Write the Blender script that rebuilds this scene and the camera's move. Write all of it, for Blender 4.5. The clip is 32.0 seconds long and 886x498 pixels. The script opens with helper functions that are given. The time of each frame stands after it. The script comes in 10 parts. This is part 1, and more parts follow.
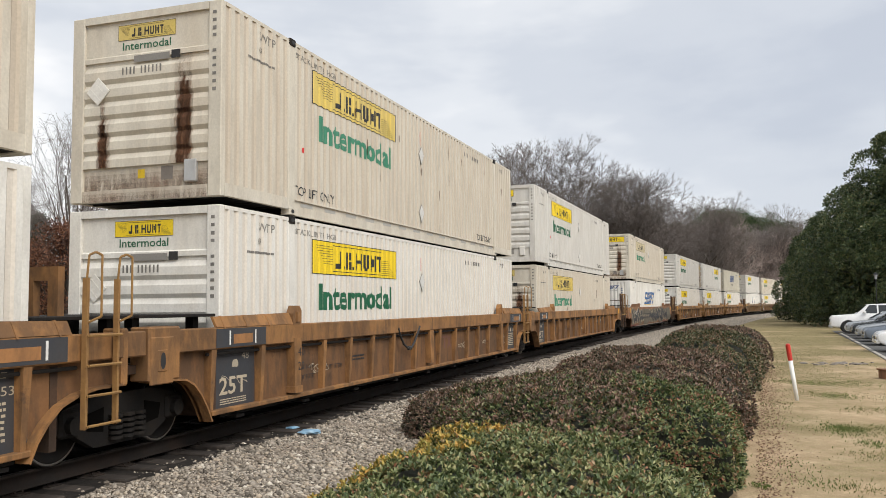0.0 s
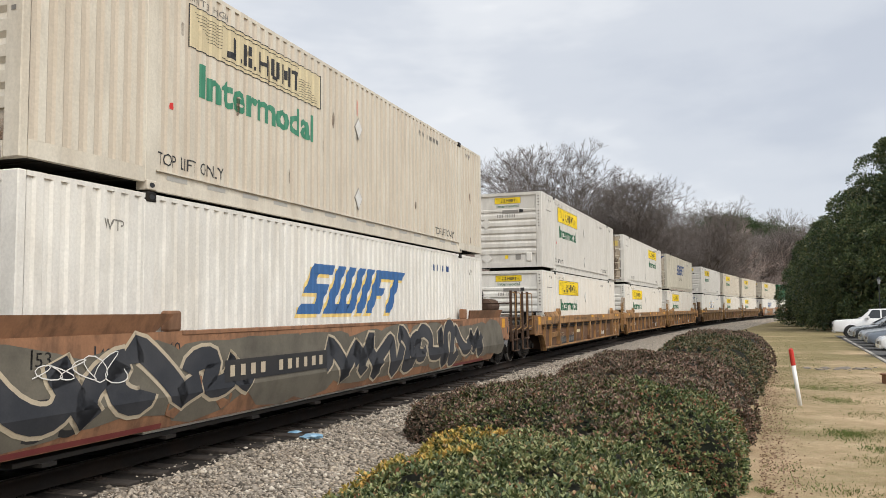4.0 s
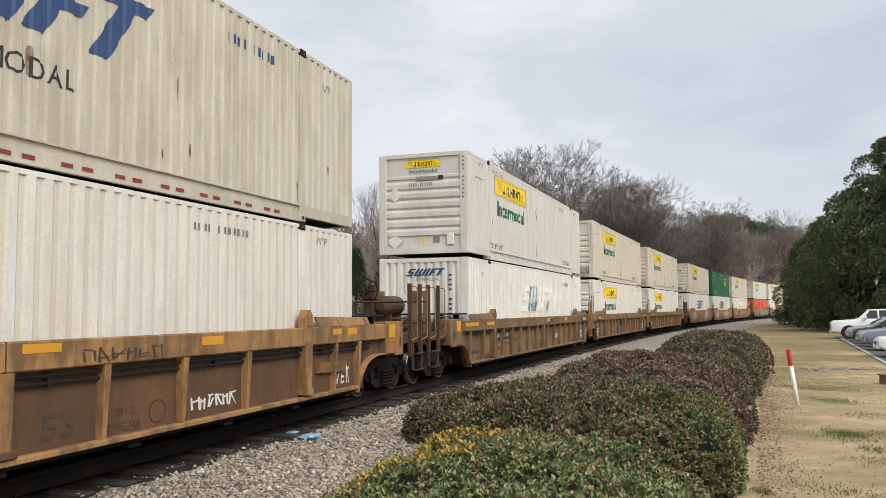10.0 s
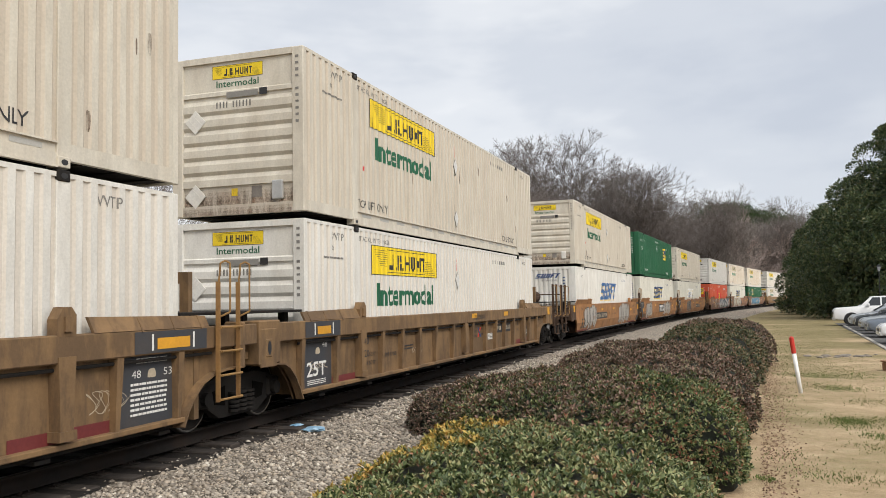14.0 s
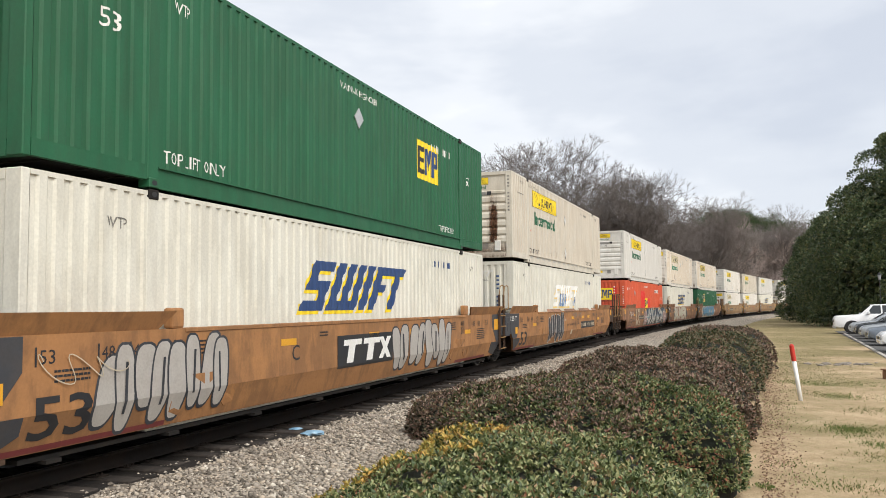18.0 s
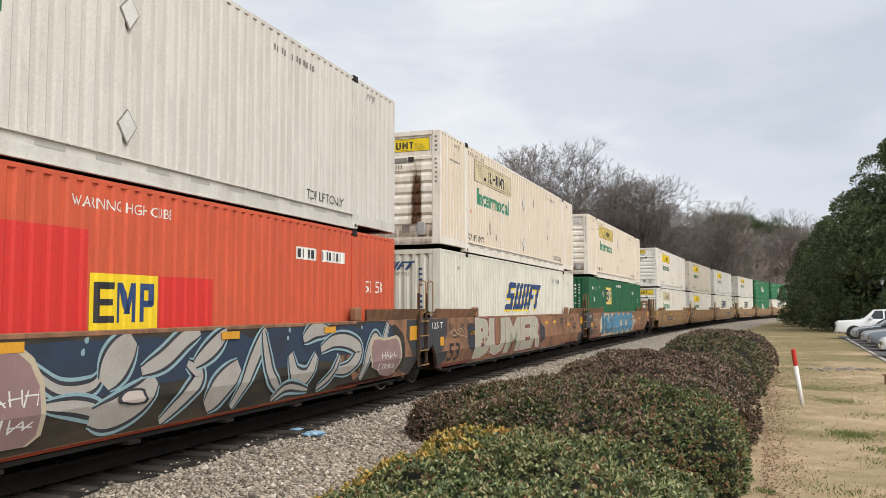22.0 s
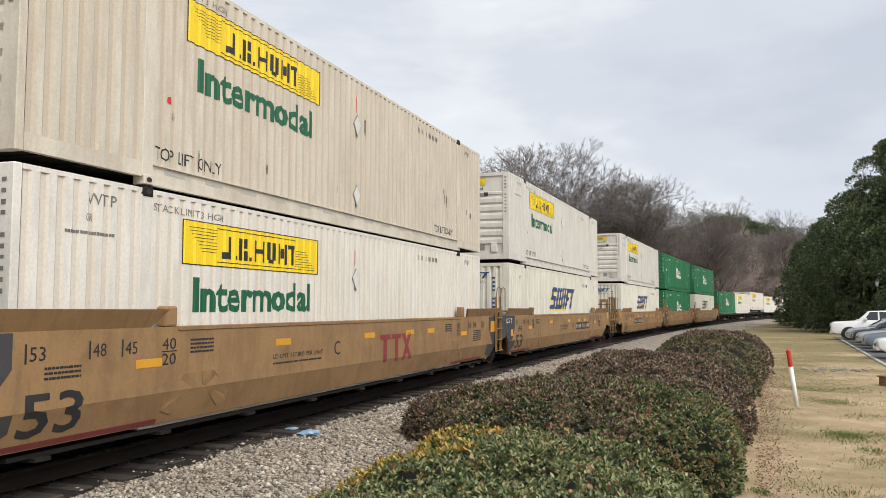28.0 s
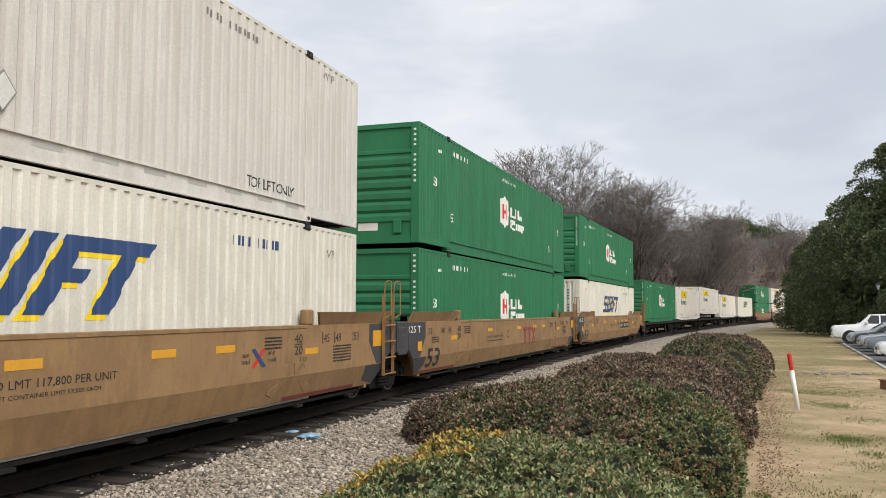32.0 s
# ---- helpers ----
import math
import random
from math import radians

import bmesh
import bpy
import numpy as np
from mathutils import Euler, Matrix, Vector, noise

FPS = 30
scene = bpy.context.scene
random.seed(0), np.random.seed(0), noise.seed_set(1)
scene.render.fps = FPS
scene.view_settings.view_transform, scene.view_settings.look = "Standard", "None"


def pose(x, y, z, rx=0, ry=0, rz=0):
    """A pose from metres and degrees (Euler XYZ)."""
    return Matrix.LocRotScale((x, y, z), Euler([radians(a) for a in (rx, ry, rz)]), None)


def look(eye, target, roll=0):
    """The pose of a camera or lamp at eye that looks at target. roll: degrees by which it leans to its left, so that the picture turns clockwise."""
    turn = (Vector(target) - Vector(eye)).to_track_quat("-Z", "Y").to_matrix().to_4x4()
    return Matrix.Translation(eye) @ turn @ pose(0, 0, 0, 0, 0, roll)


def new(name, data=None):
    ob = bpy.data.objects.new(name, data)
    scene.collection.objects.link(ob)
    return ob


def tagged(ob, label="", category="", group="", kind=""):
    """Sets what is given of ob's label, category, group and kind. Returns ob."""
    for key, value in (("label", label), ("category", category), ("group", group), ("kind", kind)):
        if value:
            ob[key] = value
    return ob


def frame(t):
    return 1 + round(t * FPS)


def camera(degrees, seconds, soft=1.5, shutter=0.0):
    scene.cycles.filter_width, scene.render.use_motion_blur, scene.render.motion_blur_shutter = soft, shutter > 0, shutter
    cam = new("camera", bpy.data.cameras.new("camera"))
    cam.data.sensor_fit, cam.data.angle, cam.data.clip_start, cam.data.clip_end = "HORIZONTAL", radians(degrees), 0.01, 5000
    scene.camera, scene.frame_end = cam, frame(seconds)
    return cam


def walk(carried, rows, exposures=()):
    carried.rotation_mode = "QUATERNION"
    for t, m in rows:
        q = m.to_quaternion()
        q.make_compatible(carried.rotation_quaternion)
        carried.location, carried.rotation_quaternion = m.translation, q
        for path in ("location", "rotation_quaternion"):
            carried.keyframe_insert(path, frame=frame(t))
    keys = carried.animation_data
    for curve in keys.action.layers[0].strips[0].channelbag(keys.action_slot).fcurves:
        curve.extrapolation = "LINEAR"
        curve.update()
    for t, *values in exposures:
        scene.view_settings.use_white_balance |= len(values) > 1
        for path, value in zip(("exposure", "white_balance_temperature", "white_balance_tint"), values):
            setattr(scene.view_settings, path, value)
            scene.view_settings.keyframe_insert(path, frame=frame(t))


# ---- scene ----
cam = camera(55.66, 32.0, 0.85)


def turn(yaw, pitch, roll):
    """The camera's pose on its spot beside the track, from three small angles in degrees."""
    m = Matrix.Rotation(radians(yaw), 4, "Z") @ Matrix.Rotation(radians(pitch), 4, "X") @ Matrix.Rotation(radians(roll), 4, "Y")
    return Matrix.Translation((0, 0, 1.785)) @ m @ Matrix.Rotation(radians(90), 4, "X")


walk(cam, [(t, turn(a, b, c)) for t, a, b, c in (
    (0.0, -0.0, 3.836, 0.501), (0.5, 0.038, 3.87, 0.551), (1.0, 0.065, 3.926, 0.49), (1.5, 0.053, 3.92, 0.47), (2.0, 0.078, 4.044, 0.443),
    (2.5, 0.135, 4.041, 0.447), (3.0, 0.196, 4.024, 0.517), (3.5, 0.178, 4.064, 0.438), (5.5, 0.052, 4.399, 0.598), (6.0, 0.052, 4.446, 0.649),
    (6.5, 0.054, 4.378, 0.589), (7.0, 0.072, 4.28, 0.587), (7.5, 0.106, 4.368, 0.703), (8.0, 0.095, 4.361, 0.628), (8.5, 0.04, 4.321, 0.543),
    (9.0, 0.024, 4.268, 0.421), (9.5, 0.025, 4.212, 0.427), (10.0, 0.026, 4.156, 0.432), (10.5, 0.028, 4.058, 0.482), (11.0, 0.054, 3.972, 0.634),
    (11.5, 0.15, 3.873, 0.706), (12.0, 0.219, 3.8, 0.662), (12.5, 0.264, 3.81, 0.776), (13.0, 0.298, 3.754, 0.869), (13.5, 0.262, 3.677, 0.99),
    (14.0, 0.163, 3.58, 1.044), (14.5, 0.178, 3.571, 0.985), (16.5, 0.301, 3.868, 0.86), (17.0, 0.273, 3.917, 0.737), (17.5, 0.256, 3.907, 0.614),
    (18.0, 0.201, 3.905, 0.593), (18.5, 0.16, 3.97, 0.508), (19.0, 0.141, 3.945, 0.227), (19.5, 0.108, 3.774, 0.304), (20.0, 0.127, 3.609, 0.385),
    (20.5, 0.179, 3.611, 0.388), (21.0, 0.224, 3.732, 0.265), (21.5, 0.333, 3.9, 0.21), (22.0, 0.347, 4.018, 0.128), (22.5, 0.338, 4.036, 0.108),
    (23.0, 0.281, 3.92, 0.129), (23.5, 0.241, 3.754, 0.192), (24.0, 0.179, 3.576, 0.193), (24.5, 0.185, 3.523, 0.174), (25.0, 0.215, 3.63, 0.067),
    (25.5, 0.22, 3.72, 0.002), (27.5, 0.126, 3.923, -0.166), (28.0, 0.082, 3.997, -0.089), (28.5, 0.064, 4.174, 0.128), (29.0, 0.021, 4.173, 0.129),
    (29.5, 0.005, 4.121, 0.011), (30.0, 0.009, 3.99, -0.098), (30.5, 0.008, 3.859, -0.066), (31.0, -0.004, 3.832, -0.162), (31.5, 0.073, 4.012, -0.212),
    (32.0, 0.137, 4.211, -0.138))],
     ((0.0, 0.0), (17.0, 0.02), (18.0, 0.2), (19.0, 0.14), (20.5, 0.04), (22.0, 0.04), (24.0, -0.03), (25.0, 0.13), (28.0, 0.06), (30.0, 0.04), (32.0, 0.03)))

# ---- light: an overcast winter day, the sun behind thin cloud high ahead ----
SUN_UP, SUN_ROUND = radians(46), radians(143)
world = bpy.data.worlds.new("overcast_sky")
scene.world = world
world.use_nodes = True
wt = world.node_tree
wt.nodes.clear()


def node(tree, kind, operation="", **values):
    """A node with its operation and its inputs; an input's value may be another node's socket."""
    n = tree.nodes.new(kind)
    if operation:
        n.operation = operation
    for k, v in values.items():
        sock = n.inputs[int(k[2:])] if k.startswith("i_") else n.inputs[k.replace("_", " ")]
        if isinstance(v, bpy.types.NodeSocket):
            tree.links.new(v, sock)
        else:
            sock.default_value = v
    return n


def ramp(tree, fac, stops, ease="LINEAR"):
    n = tree.nodes.new("ShaderNodeValToRGB")
    n.color_ramp.interpolation = ease
    while len(n.color_ramp.elements) < len(stops):
        n.color_ramp.elements.new(0.5)
    for e, (at, c) in zip(n.color_ramp.elements, stops):
        e.position = at
        e.color = (*c, 1) if isinstance(c, tuple) else (c, c, c, 1)
    tree.links.new(fac, n.inputs[0])
    return n.outputs[0]


def mixed(tree, fac, a, b, how="MIX"):
    n = tree.nodes.new("ShaderNodeMix")
    n.data_type, n.blend_type = "RGBA", how
    for i, v in ((0, fac), (6, a), (7, b)):
        if isinstance(v, bpy.types.NodeSocket):
            tree.links.new(v, n.inputs[i])
        else:
            n.inputs[i].default_value = (*v, 1) if isinstance(v, tuple) else v
    return n.outputs[2]


def make_sky():
    sky = node(wt, "ShaderNodeTexSky")
    sky.sky_type, sky.sun_disc, sky.sun_elevation, sky.sun_rotation = "NISHITA", False, SUN_UP, SUN_ROUND
    at = node(wt, "ShaderNodeTexCoord")
    flat = node(wt, "ShaderNodeMapping", Vector=at.outputs["Generated"], Scale=(1.0, 1.0, 2.6), Location=(0.35, 0.1, 0.2))
    big = node(wt, "ShaderNodeTexNoise", Vector=flat.outputs[0], Scale=1.7, Detail=5.0, Roughness=0.5, Distortion=0.25)
    small = node(wt, "ShaderNodeTexNoise", Vector=flat.outputs[0], Scale=5.5, Detail=4.0, Roughness=0.55)
    both = node(wt, "ShaderNodeMath", operation="MULTIPLY_ADD", i_0=small.outputs[0], i_1=0.3, i_2=big.outputs[0])
    cloud = ramp(wt, both.outputs[0], ((0.42, (0.55, 0.59, 0.665)), (0.57, (0.635, 0.67, 0.73)), (0.68, (0.75, 0.775, 0.815)), (0.80, (0.95, 0.95, 0.955))), "EASE")
    dim = node(wt, "ShaderNodeVectorMath", operation="SCALE", i_0=sky.outputs[0], Scale=0.09)
    colour = mixed(wt, 0.92, dim.outputs[0], cloud)
    back = node(wt, "ShaderNodeBackground", Color=colour, Strength=1.12)
    out = node(wt, "ShaderNodeOutputWorld")
    wt.links.new(back.outputs[0], out.inputs[0])


make_sky()
sun = new("sun", bpy.data.lights.new("sun", "SUN"))
sun.data.energy, sun.data.angle, sun.data.color = 3.05, radians(40), (1.0, 0.955, 0.89)
sun.matrix_world = look((30, -40, 52), (0, 0, 0))
scene.view_settings.exposure = 0.0

# ---- materials ----


def surface(name, base, second=None, scale=2.0, amount=0.5, rough=0.6, metal=0.0, bump=0.15, fine=40.0, stretch=(1, 1, 1),
            spots=None, spread=0.6, spot_scale=3.0, tint=0.04, spec=0.4, grime=0.0):
    """A worn surface: a base colour with broad stains, fine grain, and spots of rust or grime."""
    m = bpy.data.materials.new(name)
    m.use_nodes = True
    t = m.node_tree
    t.nodes.clear()
    at = node(t, "ShaderNodeTexCoord")
    info = node(t, "ShaderNodeObjectInfo")
    off = node(t, "ShaderNodeMath", operation="MULTIPLY", i_0=info.outputs["Random"], i_1=37.0)
    moved = node(t, "ShaderNodeVectorMath", operation="ADD", i_0=at.outputs["Object"], i_1=off.outputs[0])
    long = node(t, "ShaderNodeMapping", Vector=moved.outputs[0], Scale=stretch)
    broad = node(t, "ShaderNodeTexNoise", Vector=long.outputs[0], Scale=scale, Detail=5.0, Roughness=0.6)
    grain = node(t, "ShaderNodeTexNoise", Vector=at.outputs["Object"], Scale=fine, Detail=3.0, Roughness=0.6)
    second = second or tuple(c * 0.6 for c in base)
    f1 = ramp(t, broad.outputs[0], ((0.42, 0.0), (0.75, amount)))
    c = mixed(t, f1, base, second)
    f2 = ramp(t, grain.outputs[0], ((0.3, 0.86), (0.7, 1.06)))
    c = mixed(t, 0.7, c, f2, "MULTIPLY")
    if spots:
        spot = node(t, "ShaderNodeTexNoise", Vector=long.outputs[0], Scale=spot_scale, Detail=8.0, Roughness=0.72)
        c = mixed(t, ramp(t, spot.outputs[0], ((spread, 0.0), (spread + 0.13, 0.9))), c, spots)
    if grime:
        run = node(t, "ShaderNodeMapping", Vector=moved.outputs[0], Scale=(3.0, 3.0, 0.9))
        drips = node(t, "ShaderNodeTexNoise", Vector=run.outputs[0], Scale=1.6, Detail=6.0, Roughness=0.65, Distortion=0.3)
        cloudy = node(t, "ShaderNodeTexNoise", Vector=moved.outputs[0], Scale=0.7, Detail=4.0, Roughness=0.6)
        dirty = node(t, "ShaderNodeMath", operation="MULTIPLY_ADD", i_0=cloudy.outputs[0], i_1=0.8, i_2=drips.outputs[0])
        c = mixed(t, ramp(t, dirty.outputs[0], ((0.82, 0.0), (1.08, grime))), c, (0.055, 0.036, 0.024))
    vary = ramp(t, info.outputs["Random"], ((0.0, 1.0 - tint), (1.0, 1.0 + tint)))
    c = mixed(t, 1.0, c, vary, "MULTIPLY")
    rr = ramp(t, broad.outputs[0], ((0.3, max(rough - 0.08, 0.02)), (0.7, min(rough + 0.12, 1.0))))
    bmp = node(t, "ShaderNodeBump", Strength=bump, Distance=0.01, Height=grain.outputs[0])
    b = node(t, "ShaderNodeBsdfPrincipled", Base_Color=c, Roughness=rr, Metallic=metal, Normal=bmp.outputs[0])
    b.inputs["Specular IOR Level"].default_value = spec
    o = node(t, "ShaderNodeOutputMaterial")
    t.links.new(b.outputs[0], o.inputs[0])
    return m


RUST = (0.13, 0.055, 0.025)


def boxpaint(name, base, dirt, rust=0.66, amount=0.6):
    return surface(name, base, dirt, 1.1, amount, 0.55, 0, 0.08, 30, (2.6, 1.5, 0.45), RUST, rust, 1.6, 0.02, 0.35, 0.12 + 0.3 * max(0.0, 0.72 - rust))


